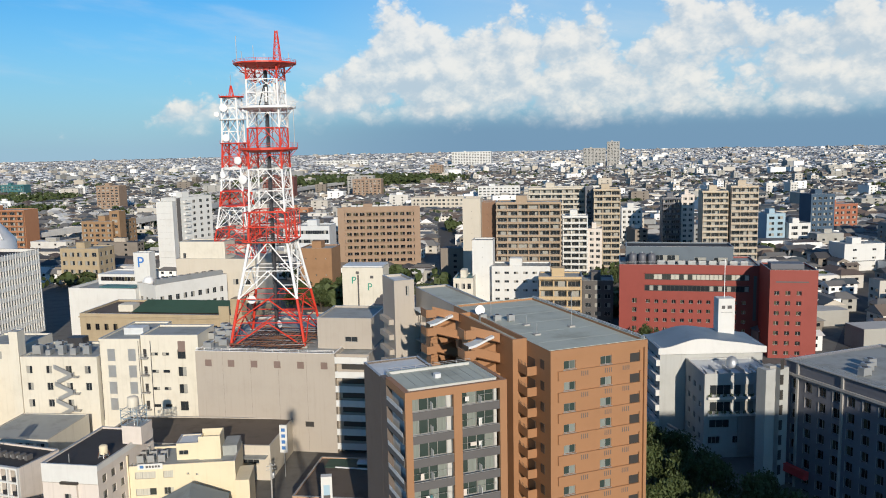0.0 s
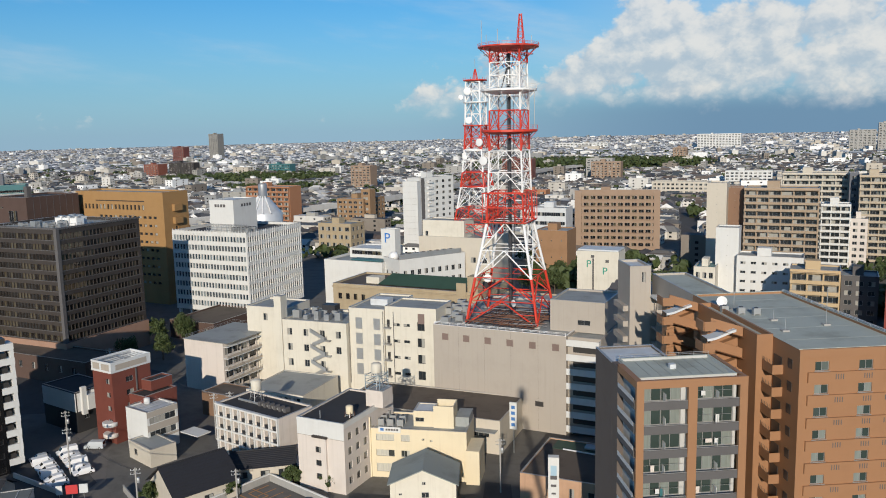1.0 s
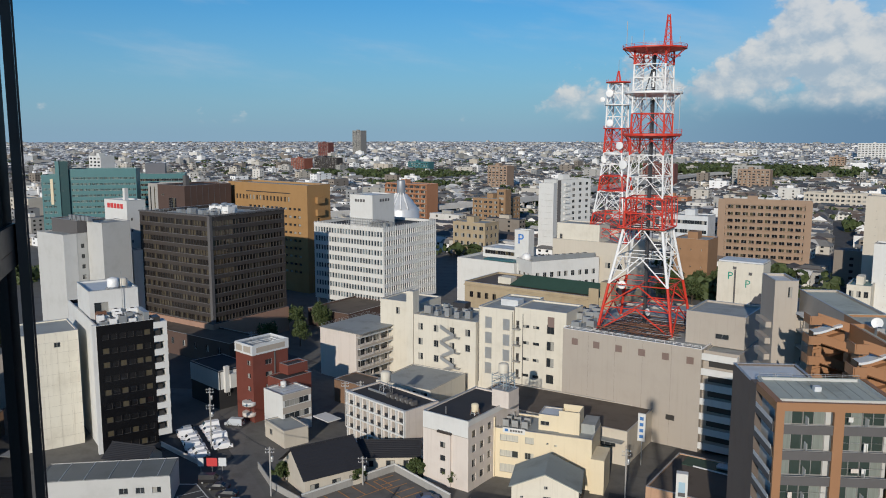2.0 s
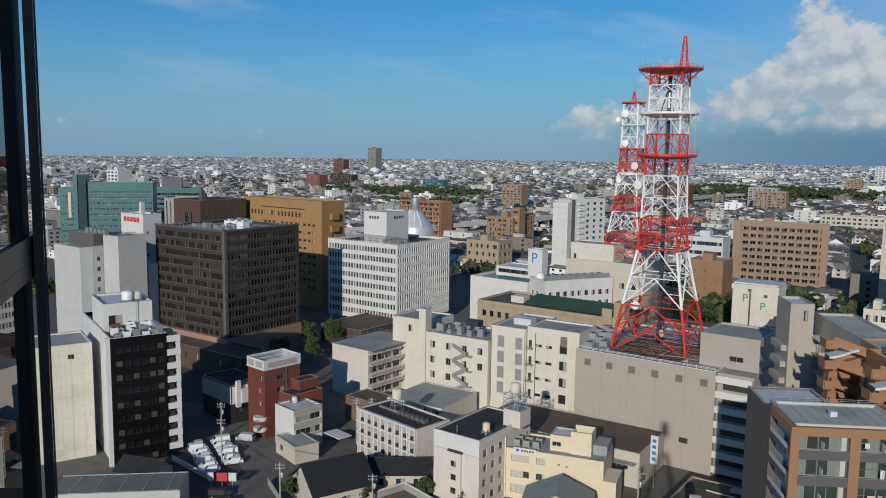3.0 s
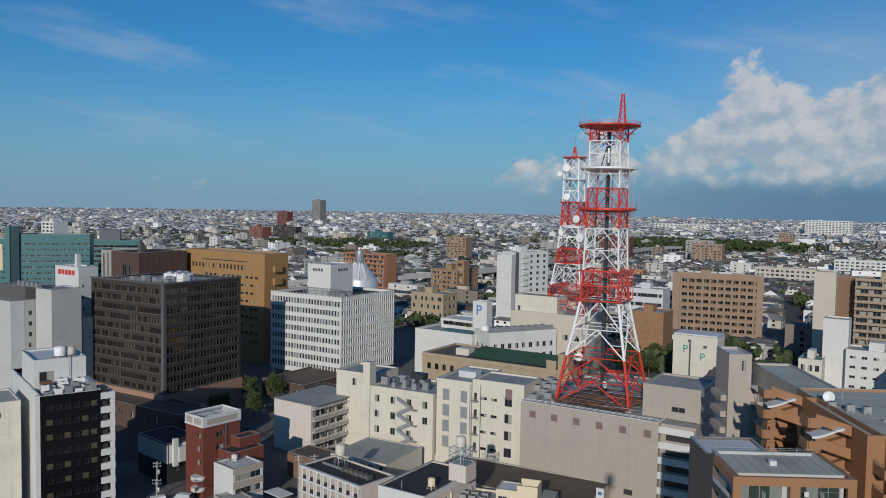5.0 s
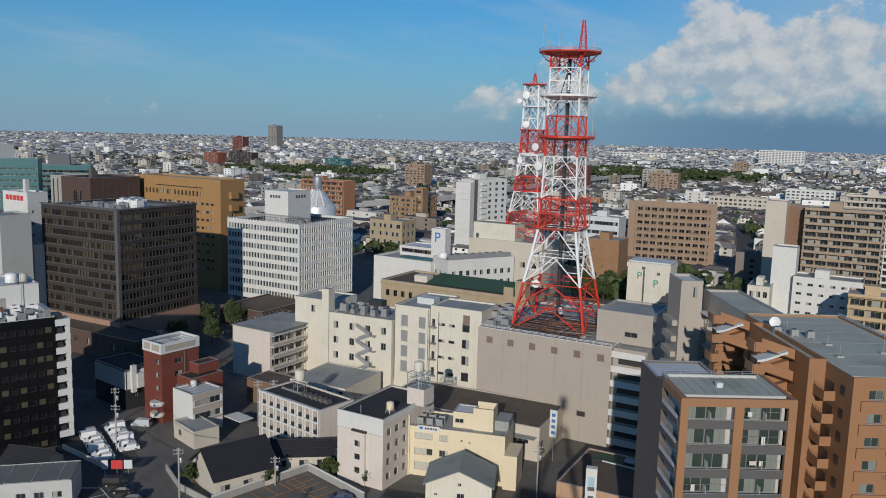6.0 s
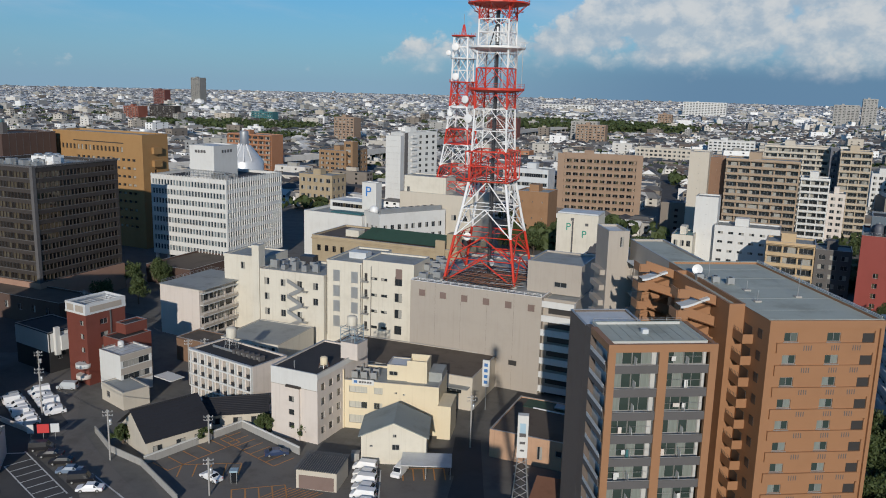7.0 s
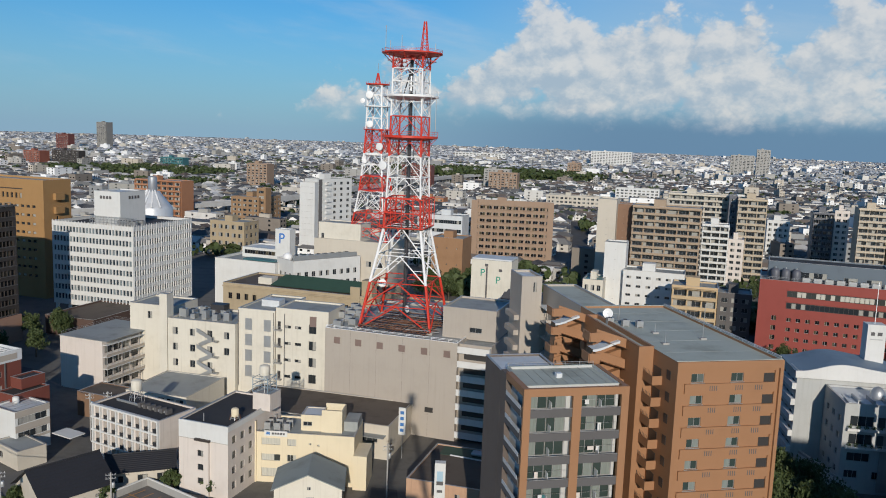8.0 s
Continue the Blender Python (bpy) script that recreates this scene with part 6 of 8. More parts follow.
flats("grey_louvre_office", "pale grey office with window bands", -75.0, 413.3, -9, 18, 12, 28.9, ROOF_LIGHT, 6, 6, 0, "strip", fh=0.4)
flats("brown_box_store", "plain brown store block with a flat roof", -64.6, 364.3, -9, 14.9, 14, 23.6, surface("brown_store", (0.30, 0.17, 0.09)), 3, 3, 0, fw=0.1, fh=0.1)
# mansion blocks on the east side
flats("beige_end_tower", "beige windowless end tower of a mansion block", 9.3, 369.9, -9, 8.2, 12, 44.2, BEIGE, 13, 1, 0, fw=0.05, fh=0.05, house=False)
flats("brown_core", "brown lift core between mansion wings", 17.5, 375.0, -9, 7.2, 10, 42.0, surface("mid_brown_tile", (0.22, 0.13, 0.085)), 13, 1, 0, fw=0.05, fh=0.05, house=False)
flats("brown_mansion", "brown mansion block with continuous balconies and laundry", 24.3, 368.2, -9, 29.2, 14, 42.3, surface("mansion_tile", (0.36, 0.27, 0.19)), 14, 6, 0, "balcony")
flats("rear_mansion", "beige mansion block with long balconies", 49.7, 467.4, -9, 32.2, 14, 42.7, BEIGE, 14, 5, 0, "balcony")
flats("dark_core", "dark glazed core between beige wings", 79.6, 452.0, -9, 4.2, 8, 43.5, DARKWALL, 14, 1, 0, house=False)
flats("beige_mansion_wing", "beige mansion wing with deep loggias", 82.3, 442.4, -9, 14.4, 14, 42.8, surface("sand_tile", (0.46, 0.38, 0.28)), 13, 3, 0, "balcony")
flats("white_balcony_tower", "narrow white flats with stacked rounded balconies", 58.5, 395.7, -9, 12.2, 10, 33.0, WHITE, 11, 3, 0, "balcony")
flats("pinkish_flats", "slim pinkish flats with small windows", 70.6, 393.7, -9, 6.8, 10, 26.7, PINKISH, 9, 2, 0)
flats("long_white_block", "white five-storey block with small slit windows", 19.8, 329.4, -9, 23.6, 12, 19.2, WHITE, 5, 6, 0, fw=0.5, fh=0.28)
flats("white_stair_tower", "tall white stair tower", 12.1, 334.0, -9, 8.6, 9, 29.4, WHITE, 7, 1, 0, fw=0.04, fh=0.04, house=False)
flats("green_roof_annexe", "low annexe with a blue-green roof", 4.0, 326.0, -9, 8, 14, 15, CREAM, 3, 3, 0, roof=TEAL)
flats("tan_small_flats", "tan flats with stepped balconies", 35.2, 297.9, -9, 15.8, 12, 19.7, surface("light_tan", (0.50, 0.37, 0.22)), 5, 3, 0, "balcony")
# the charcoal wall colour carries the shade on these small flats
flats("dark_small_flats", "small flats beside tan flats, shade put into charcoal walls", 51.6, 299.0, -9, 11.4, 12, 17.8, CHARCOAL, 5, 3, 0)
flats("slate_mansion", "slate grey mansion with close balconies", 125.4, 463.3, -9, 10.4, 12, 35.9, DARKWALL, 12, 4, 0, "balcony")
flats("slate_mansion_end", "pale pink end wing of the slate mansion", 135.9, 462.0, -9, 7.2, 11, 37.6, PINKISH, 12, 2, 0)
flats("beige_tower", "beige balcony tower with cream fins", 134.0, 419.1, -9, 13.0, 13, 42.2, surface("beige_tower_tile", (0.50, 0.42, 0.32)), 14, 3, 0, "balcony")
flats("tan_tower", "tan apartment tower with stacked balconies", 147.2, 415.0, -9, 13.6, 13, 44.8, surface("tan_tower_tile", (0.47, 0.39, 0.30)), 14, 3, 0, "balcony")
flats("white_nine_storey", "white block with small windows", 112.1, 507.8, -9, 12.6, 12, 26.8, WHITE, 8, 4, 0)
flats("white_low_group", "white low block beside a yard", 101.0, 372.0, -9, 22, 12, 12, WHITE, 4, 6, 0)
flats("blue_glass_block", "dark blue glazed block among houses", 236.0, 520.0, 6, 16, 14, 32, surface("blue_panel", (0.05, 0.09, 0.14)), 9, 4, 0)
flats("black_tower", "black narrow tower block among houses", 282, 470, 6, 11, 12, 32, CHARCOAL, 9, 3, 0)
flats("tan_tower_far", "tan flats beside a black tower", 294, 472, 6, 10, 12, 32, TAN, 9, 3, 0, "balcony")
flats("white_cube_house", "large white rendered house with a flat roof", 205, 412, 6, 22, 14, 14, WHITE, 3, 2, 0, fw=0.2, fh=0.25)
flats("pale_blue_block", "pale blue block among houses", 200, 500, 6, 12, 14, 22, surface("pale_blue", (0.30, 0.42, 0.50)), 6, 2, 0)
flats("white_block_next", "white block among houses", 213, 498, 6, 14, 12, 16, WHITE, 4, 2, 0)
flats("brick_red_block", "dull brick-red block among houses", 262, 560, 6, 26, 16, 22, surface("dull_red", (0.33, 0.12, 0.07)), 6, 6, 0)


# ---- red hotel ----
def red_hotel():
    b = thing("red_hotel", "red tiled hotel with rows of small square windows", "hotel", pose(60.9, 278.4, 0, 0, 0, -12))
    W, H = 45.9, 26.8
    sq = [(9.0 + 2.85 * i, H - 13.4 - 3.25 * k, 1.35, 1.25) for k in range(4) for i in range(12)]
    block(b, W, 22, H, REDBRICK, ROOF_GREY, {"F": sq + [(4.4, H - 13.4 - 3.25 * k, 1.5, 1.6) for k in range(4)]}, parapet=0.5, reveal=0.35, frame_mat=FRAME, glass_mat=GLASS_DARK, panes=2)
    for k, share in ((0, GLASS_CURTAIN), (1, GLASS)):
        z = H - 5.1 - 3.9 * k
        # flat dark sheet stands in for the shaded recess round the ribbon windows
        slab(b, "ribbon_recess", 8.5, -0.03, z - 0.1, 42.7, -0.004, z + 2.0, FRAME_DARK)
        for i in range(24):
            ob = new("ribbon_window", window_mesh(1.38, 1.8, FRAME_DARK, share, 1))
            ob.parent, ob.matrix_local = b, pose(8.7 + i * 1.41, -0.1, z)
    for i in range(4):
        slab(b, "window_hood", 8.4, -0.3, H - 3.1 - 3.9 * (i % 2), 42.8, -0.003, H - 2.9 - 3.9 * (i % 2), REDBRICK) if i < 2 else None
    # flat charcoal strip painted for the dark of a recess
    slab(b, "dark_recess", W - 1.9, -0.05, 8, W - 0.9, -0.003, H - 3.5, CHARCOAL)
    block(b, 35.8, 12, H + 5.6, surface("slate_screen", (0.10, 0.13, 0.16), rough=0.6), ROOF_DARK, {"F": [(10, H + 0.4, 8, 2.2), (23, H + 0.3, 4, 1.6), (29.5, H + 0.3, 4.5, 1.6)]}, z0=H - 0.5, ox=2.2, oy=5, parapet=0.4, name="roof_screen")
    for i in range(3):
        t = thing("cooling_tower", "dark round cooling tower on the hotel roof", "cooling tower", b.matrix_world @ pose(4.5 + i * 3.2, 3.2, H - 0.49), "hotel cooling towers")
        bm = bmesh.new()
        lathe(bm, [(1.2, 0), (1.4, 0.4), (1.4, 3.0), (1.0, 3.9), (0.7, 4.0)], 16)
        part("shell", bm, DARKWALL, t)
        strut(t, "motor", (0, 0, 4.0), (0, 0, 4.5), 0.2, STEEL, 8)
    for i in range(9):
        air_unit(b.matrix_world @ pose(14 + i * 3.4, 2.6, H - 0.49), 2.4, 1.4, 1.7)
    railing(b, [(0.3, 0.4, H + 0.07), (W - 0.3, 0.4, H + 0.07)], 0.9, 2.4, STEEL)
    slab(b, "link", W + 0.003, 2.0, 0, W + 4.0, 14, H - 4, MAROON)
    b = thing("red_hotel_wing", "red tiled hotel wing with small square windows", "hotel", pose(102.2, 251.5, 0, 0, 0, -10))
    block(b, 14.2, 16, 28.2, REDBRICK, ROOF_DARK, {"F": [(1.4 + 3.3 * i, 20.2 - 3.2 * k, 1.5, 1.3) for k in range(7) for i in range(3)]}, parapet=0.5, reveal=0.35, glass_mat=GLASS_DARK)
    slab(b, "slot", 1.8, -0.05, 24.2, 11.5, -0.003, 24.6, CHARCOAL)
    slab(b, "screen", 1.0, 4, 27.8, 11, 9, 29.6, DARKWALL)


red_hotel()


# ---- clinic with the wavy roof, and the slate block ----
def clinic():
    b = thing("white_clinic", "white clinic with a wavy roof, sign pylon and steel stair", "clinic", pose(56.2, 171.4, 0, 0, 0, 1))
    H = 21.5
    block(b, 15.6, 13.0, H - 2.6, CLINIC, ROOF_LIGHT, {"F": [(1.2, 14.2, 4.6, 2.2), (6.6, 14.2, 4.2, 2.2), (1.2, 10.4, 4.6, 2.2), (6.6, 10.4, 4.2, 2.2), (1.2, 6.8, 4.4, 1.8), (1.0, 3.2, 2.6, 1.6), (6.4, 3.2, 2.0, 1.6)], "L": rows_of(1, 12, 3, 3.4, 3.6, 4, 1.6, 1.4)}, z0=0.0, parapet=0.3, panes=3)
    for i in range(4):
        slab(b, "roof_louvre", 2.5 + i * 3, 0.6, H - 2.85, 2.9 + i * 3, 5.0, H - 1.9, STEEL)
    bm = bmesh.new()
    lathe(bm, [(1.5, H - 2.6), (1.4, H - 1.4), (0.9, H - 0.6), (0.2, H - 0.2)], 16, 0, 8.0, 5.6)
    part("dome", bm, STEEL, b)
    for i in range(6):
        slab(b, "skylight", 0.8 + i * 2.5, 0.5, H - 2.85, 2.8 + i * 2.5, 3.4, H - 2.5, ROOF_LIGHT)
        strut(b, "skylight_bar", (0.7 + i * 2.5, 0.4, H - 2.45), (0.7 + i * 2.5, 5.0, H - 2.2), 0.08, STEEL)
    # flat grey panel over part of the front, duller than the wall
    slab(b, "grey_bay", 7.4, -0.25, 0.6, 11.0, -0.004, 10.2, CONCRETE, "flat grey panel on the clinic front")
    for z in (9.6, 13.4):
        slab(b, "terrace_slab", 0.6, -0.9, z, 11.4, -0.005, z + 0.5, WHITE, "white terrace edge")
        for i in range(7):
            bm = bmesh.new()
            rng = random.Random(int(z * 10) + i)
            leaf_cloud(bm, rng, 1.2 + i * 1.5, -0.55, z + 0.8, 0.5, 26, 0.22)
            part("planter_shrub", bm, LEAF, b, "green terrace shrub")
    # upper wing with the wave
    ox, oy, W, D = -6.0, 13.2, 24.0, 13.0
    block(b, W, D, H, CLINIC, ROOF_GREY, {"L": rows_of(1, 12, 3, 3, 3.6, 5, 2.2, 1.6)}, ox=ox, oy=oy, parapet=0.2, name="rear_wall")
    wave = lambda x: H + 0.2 + 1.9 * math.exp(-((x - ox - 11.0) / 6.0) ** 2) - 0.3 * math.cos((x - ox) * 0.5)
    bm = bmesh.new()
    for i in range(32):
        x0, x1 = ox - 0.6 + i * (W + 1.2) / 32, ox - 0.6 + (i + 1) * (W + 1.2) / 32
        quad(bm, [(x0, oy - 0.8, wave(x0)), (x1, oy - 0.8, wave(x1)), (x1, oy + D, wave(x1) + 0.2), (x0, oy + D, wave(x0) + 0.2)])
    for f in bm.faces:
        f.smooth = True
    part("wave_roof", bm, surface("blue_grey_sheet", (0.17, 0.23, 0.29), rough=0.6), b, "blue-grey wavy metal roof")
    bm = bmesh.new()
    for i in range(32):
        x0, x1 = ox - 0.6 + i * (W + 1.2) / 32, ox - 0.6 + (i + 1) * (W + 1.2) / 32
        quad(bm, [(x0, oy - 0.82, H - 1.4), (x1, oy - 0.82, H - 1.4), (x1, oy - 0.82, wave(x1) + 0.15), (x0, oy - 0.82, wave(x0) + 0.15)])
        quad(bm, [(x0, oy - 0.82, wave(x0) + 0.15), (x1, oy - 0.82, wave(x1) + 0.15), (x1, oy - 0.5, wave(x1) + 0.15), (x0, oy - 0.5, wave(x0) + 0.15)])
    part("wave_fascia", bm, WHITE, b)
    for k in range(5):
        slab(b, "side_band", ox - 0.9, oy, 2.8 + k * 3.6, ox - 0.003, oy + D, 4.2 + k * 3.6, WHITE)
    slab(b, "pylon", 10.6, 22, 0, 14.6, 25.2, H + 9.5, WHITE), slab(b, "pylon_mark", 11.4, 21.93, H + 7.0, 12.2, 21.997, H + 7.8, CHARCOAL), slab(b, "pylon_mark", 12.8, 21.93, H + 7.0, 13.8, 21.997, H + 7.8, CHARCOAL), slab(b, "pylon_mark", 11.3, 21.93, H + 6.0, 14.0, 21.997, H + 6.25, STEEL)
    strut(b, "lightning_rod", (12.5, 23.5, H + 9.5), (12.5, 23.5, H + 19), 0.09, TOWER_WHITE)
    # zigzag stair beside it
    for k in range(6):
        z = 1.5 + 3.0 * k
        for s in (0, 1):
            za, zb = (z, z + 1.5) if s == 0 else (z + 3, z + 1.5)
            bm = bmesh.new()
            quad(bm, [(16.2, -0.2 + s, za), (20.8, -0.2 + s, zb), (20.8, 0.8 + s, zb), (16.2, 0.8 + s, za)])
            quad(bm, [(16.2, -0.2 + s, za), (20.8, -0.2 + s, zb), (20.8, -0.2 + s, zb + 0.25), (16.2, -0.2 + s, za + 0.25)])
            part("stair_flight", bm, STEEL, b)
            strut(b, "stair_rail", (16.2, -0.2 + s, za + 1.1), (20.8, -0.2 + s, zb + 1.1), 0.05, STEEL)
    for x in (16.0, 21.0):
        for y in (-0.3, 2.2):
            strut(b, "stair_post", (x, y, 0), (x, y, H - 3), 0.11, STEEL)
    slab(b, "glass_screen", 15.7, 2.4, 0, 21.2, 2.6, H - 3, surface("green_grey_screen", (0.12, 0.15, 0.16), rough=0.2))


clinic()


def slate_block():
    b = thing("slate_block", "slate-tiled block in shade with deep windows and a pale cornice", "apartment building", corner(68.3, 158.6, 22, 0) @ pose(0, -26, 0))
    H, D = 25.6, 26.0
    wins = [(1.6 + 3.3 * i, H - 5.4 - 3.1 * k, 1.7, 1.9) for k in range(8) for i in range(7)]
    block(b, 26.0, D, H, surface("slate_blue_tile", (0.15, 0.155, 0.18), grain=12, stain=0.2, rough=0.5), ROOF_GREY, {"L": wins}, parapet=0.4, reveal=0.45, frame_mat=FRAME, glass_mat=GLASS_DARK)
    for x, z, w, h in wins:
        slab(b, "window_edge", -0.08, D - x - 0.12, z - 0.1, -0.003, D - x, z + h, CONCRETE)
    slab(b, "cornice", -0.5, -0.5, H - 2.9, -0.003, D + 0.2, H - 2.4, CONCRETE)
    slab(b, "cornice", -0.4, -0.5, H - 0.1, -0.003, D + 0.2, H + 0.1, CONCRETE)
    for y in (0.3, 12, 22.6):
        slab(b, "pilaster", -0.35, y, 0, -0.004, y + 0.5, H - 0.1, CONCRETE)
    # end wall with its stair slots
    for x0, x1 in ((1.6, 4.0), (5.2, 7.4)):
        slab(b, "end_pier", x0 - 8.2, D - 1.5, 0, x1 - 8.2, D + 1.0, H - 1.2, surface("pale_stone", (0.40, 0.41, 0.40)))
    for k in range(8):
        slab(b, "end_balcony", -5.2, D - 1.0, 2 + k * 3.1, -3.6, D + 0.8, 3.2 + k * 3.1, CONCRETE)
        slab(b, "end_window", -3.0, D - 1.57, 2.4 + k * 3.1, -2.2, D - 1.503, 4.4 + k * 3.1, FRAME_DARK)
    railing(b, [(-0.2, 1, H + 0.1), (-0.2, D - 1, H + 0.1)], 0.8, 2.5, STEEL)
    for i in range(3):
        air_unit(b.matrix_world @ pose(5 + i * 3, 12 + i * 2, H - 0.39), 2, 1.4, 1.6)
    slab(b, "red_awning", -1.4, 19, 3.0, -0.4, 25, 4.6, RED_SIGN, "red canopy at street level")


slate_block()


# ---- public hall, car park and offices behind the exchange ----
def civic_group():
    b = thing("buff_hall", "buff stone public hall with a dark green copper roof", "public building", pose(-112.7, 247.6, 0, 0, 0, -9))
    H = 19.6
    block(b, 54.0, 22, H, BUFF, ROOF_BROWN, {"F": [(16 + i * 2.5, H - 5.2, 1.4, 2.0) for i in range(15)] + [(2 + i * 3, H - 5.2, 1.4, 2.0) for i in range(4)]}, parapet=0.6, frame_mat=FRAME_DARK, glass_mat=GLASS_DARK)
    slab(b, "cornice", -0.2, -0.35, H - 1.3, 54.2, -0.003, H - 0.9, BUFF)
    bm = bmesh.new()
    x0, x1, y0, y1 = 15.0, 48.0, 4.0, 18.0
    r = [(x0 + 2.5, y0 + 6.0), (x1 - 2.5, y0 + 6.0)]
    quad(bm, [(x0, y0, H - 0.3), (x1, y0, H - 0.3), (r[1][0], r[1][1], H + 2.6), (r[0][0], r[0][1], H + 2.6)]), quad(bm, [(x1, y1, H - 0.3), (x0, y1, H - 0.3), (r[0][0], r[0][1], H + 2.6), (r[1][0], r[1][1], H + 2.6)])
    bm.faces.new([bm.verts.new(p) for p in ((x0, y1, H - 0.3), (x0, y0, H - 0.3), (r[0][0], r[0][1], H + 2.6))]), bm.faces.new([bm.verts.new(p) for p in ((x1, y0, H - 0.3), (x1, y1, H - 0.3), (r[1][0], r[1][1], H + 2.6))])
    part("copper_roof", bm, GREEN_ROOF, b, "dark green copper hipped roof")
    slab(b, "roof_house", 9.5, 6, H - 0.6, 14.5, 10, H + 1.6, CREAM), slab(b, "end_turret", 48.5, 2, H - 0.6, 52.0, 6, H + 4.6, BUFF), slab(b, "end_turret", 45.8, -0.5, 0, 49.0, -0.004, H + 2.8, BUFF)
    block(b, 26.0, 18, H - 3, BUFF, ROOF_GREY, {"F": rows_of(1, 25, 7, 10, 4, 1, 1.4, 2.2)}, ox=54.3, oy=2, parapet=0.4, name="east_wing")
    b = thing("white_l_office", "white office with a row of roof plant and small windows", "office building", corner(-102.0, 284.5, -40, 12.0))
    block(b, 12.0, 30, 21.6, WHITE, ROOF_GREY, {"R": rows_of(1, 29, 9, 11, 4.2, 2, 1.6, 2.0), "F": rows_of(1, 11, 3, 11, 4.2, 2, 1.6, 1.6)}, parapet=0.6)
    for i in range(8):
        air_unit(b.matrix_world @ pose(9, 3 + i * 3.2, 21.0), 2.0, 1.8, 2.2)
    slab(b, "roof_rail", 10.5, 1, 21, 10.8, 29, 23.2, STEEL)
    b = thing("beige_hall", "large blank beige building with a flat roof and penthouse", "building", pose(-103.6, 313.3, 0, 0, 0, -9))
    block(b, 32.2, 22, 27.0, BEIGE, ROOF_GREY, {"F": rows_of(12, 32.2 - 1, 4, 17, 4, 1, 2.2, 2.2)}, parapet=0.5)
    block(b, 18.4, 10, 33.5, CREAM, ROOF_GREY, {"F": [(1.2, 27.0, 1.2, 2.0)]}, z0=24.0, ox=1.4, oy=1.0, parapet=0.4, name="penthouse")
    b = thing("car_park", "white multi-storey car park with an open top deck", "car park", corner(-110.9, 289.4, -11, 27.0))
    block(b, 27.0, 24, 19.6, WHITE, ROOF_GREY, {"F": [(8, 2.5, 5, 3)], "R": rows_of(2, 24, 3, 6, 5, 2, 5, 1.4)}, parapet=0.9, glass_mat=GLASS_DARK)
    block(b, 18.0, 12, 23.0, WHITE, ROOF_LIGHT, {"F": [(1, 20.4, 16, 1.6)]}, z0=19, ox=5, oy=11, parapet=0.4, name="upper_deck", glass_mat=GLASS_DARK)
    slab(b, "teal_roof", 12, 1.0, 19.7, 26, 6, 20.1, TEAL)
    block(b, 6.4, 4.2, 31.6, WHITE, ROOF_LIGHT, {}, ox=22.0, oy=8.0, z0=18, parapet=0.3, name="sign_box")
    letters(b, "P", 5.6, pose(23.4, 7.93, 26.2, 90, 0, 0), P_BLUE)
    bm = bmesh.new()
    lathe(bm, [(0.4, 20), (1.6, 21.0), (1.9, 22.2), (1.3, 23.4), (0.3, 23.8)], 14, 0, 31.2, 2.0)
    part("globe_lamp", bm, TOWER_WHITE, b)
    b = thing("parking_tower", "cream parking tower with two green letters", "car park", pose(-37.4, 297.7, 0, 0, 0, -9))
    block(b, 15.4, 10, 24.6, CREAM, ROOF_LIGHT, {}, parapet=0.4)
    slab(b, "pipe", 5.8, -0.3, 4, 6.3, -0.003, 22, CHARCOAL)
    letters(b, "P", 3.8, pose(3.4, -0.06, 18.6, 90, 0, 0), P_GREEN), letters(b, "P", 3.8, pose(9.4, -0.06, 16.2, 90, 0, 0), P_GREEN)
    slab(b, "vent", 5.2, -0.1, 22.2, 6.4, -0.004, 23.2, CHARCOAL), slab(b, "vent", 10.6, -0.1, 20.6, 11.8, -0.004, 21.6, CHARCOAL)
    slab(b, "blue_cap", 0.2, 0.2, 24.7, 15.2, 9.8, 25.2, ROOF_LIGHT)
    b = thing("solar_roof_block", "low block with tilted dark panels on its roof", "building", pose(-22.0, 236.0, 0, 0, 0, -9))
    block(b, 17, 14, 22.0, GREIGE, ROOF_GREY, {}, parapet=0.4)
    for i in range(2):
        bm = bmesh.new()
        quad(bm, [(1, 2 + i * 5, 22.6), (16, 2 + i * 5, 22.6), (16, 6 + i * 5, 23.8), (1, 6 + i * 5, 23.8)]), quad(bm, [(1, 6 + i * 5, 23.7), (16, 6 + i * 5, 23.7), (16, 2 + i * 5, 22.5), (1, 2 + i * 5, 22.5)])
        part("roof_panel", bm, CHARCOAL, b)
    # round steel hall behind the white office
    b = thing("round_hall", "white round hall with a conical steel roof and vent cylinder", "hall", pose(-206.0, 372.0, 0, 0, 0, -11))
    bm = bmesh.new()
    lathe(bm, [(9.5, 0), (9.5, 29), (8.8, 30.2), (3.4, 37), (3.0, 37.3), (0.5, 37.4)], 20)
    part("drum", bm, surface("white_metal", (0.62, 0.64, 0.66), rough=0.4, metal=0.3), b)
    bm = bmesh.new()
    lathe(bm, [(2.2, 37), (2.2, 44), (1.8, 44.5), (0.3, 44.6)], 16)
    part("vent_cylinder", bm, STEEL, b)
    for i in range(6):
        a = -2.6 + i * 0.42
        strut(b, "roof_rib", (9.7 * math.cos(a), 9.7 * math.sin(a), 30), (2.6 * math.cos(a), 2.6 * math.sin(a), 38), 0.3, TOWER_WHITE)
    block(b, 22, 12, 34, MATS["white_metal"], MATS["white_metal"], {}, ox=-30, oy=-6, parapet=0.2, name="side_hall")


civic_group()


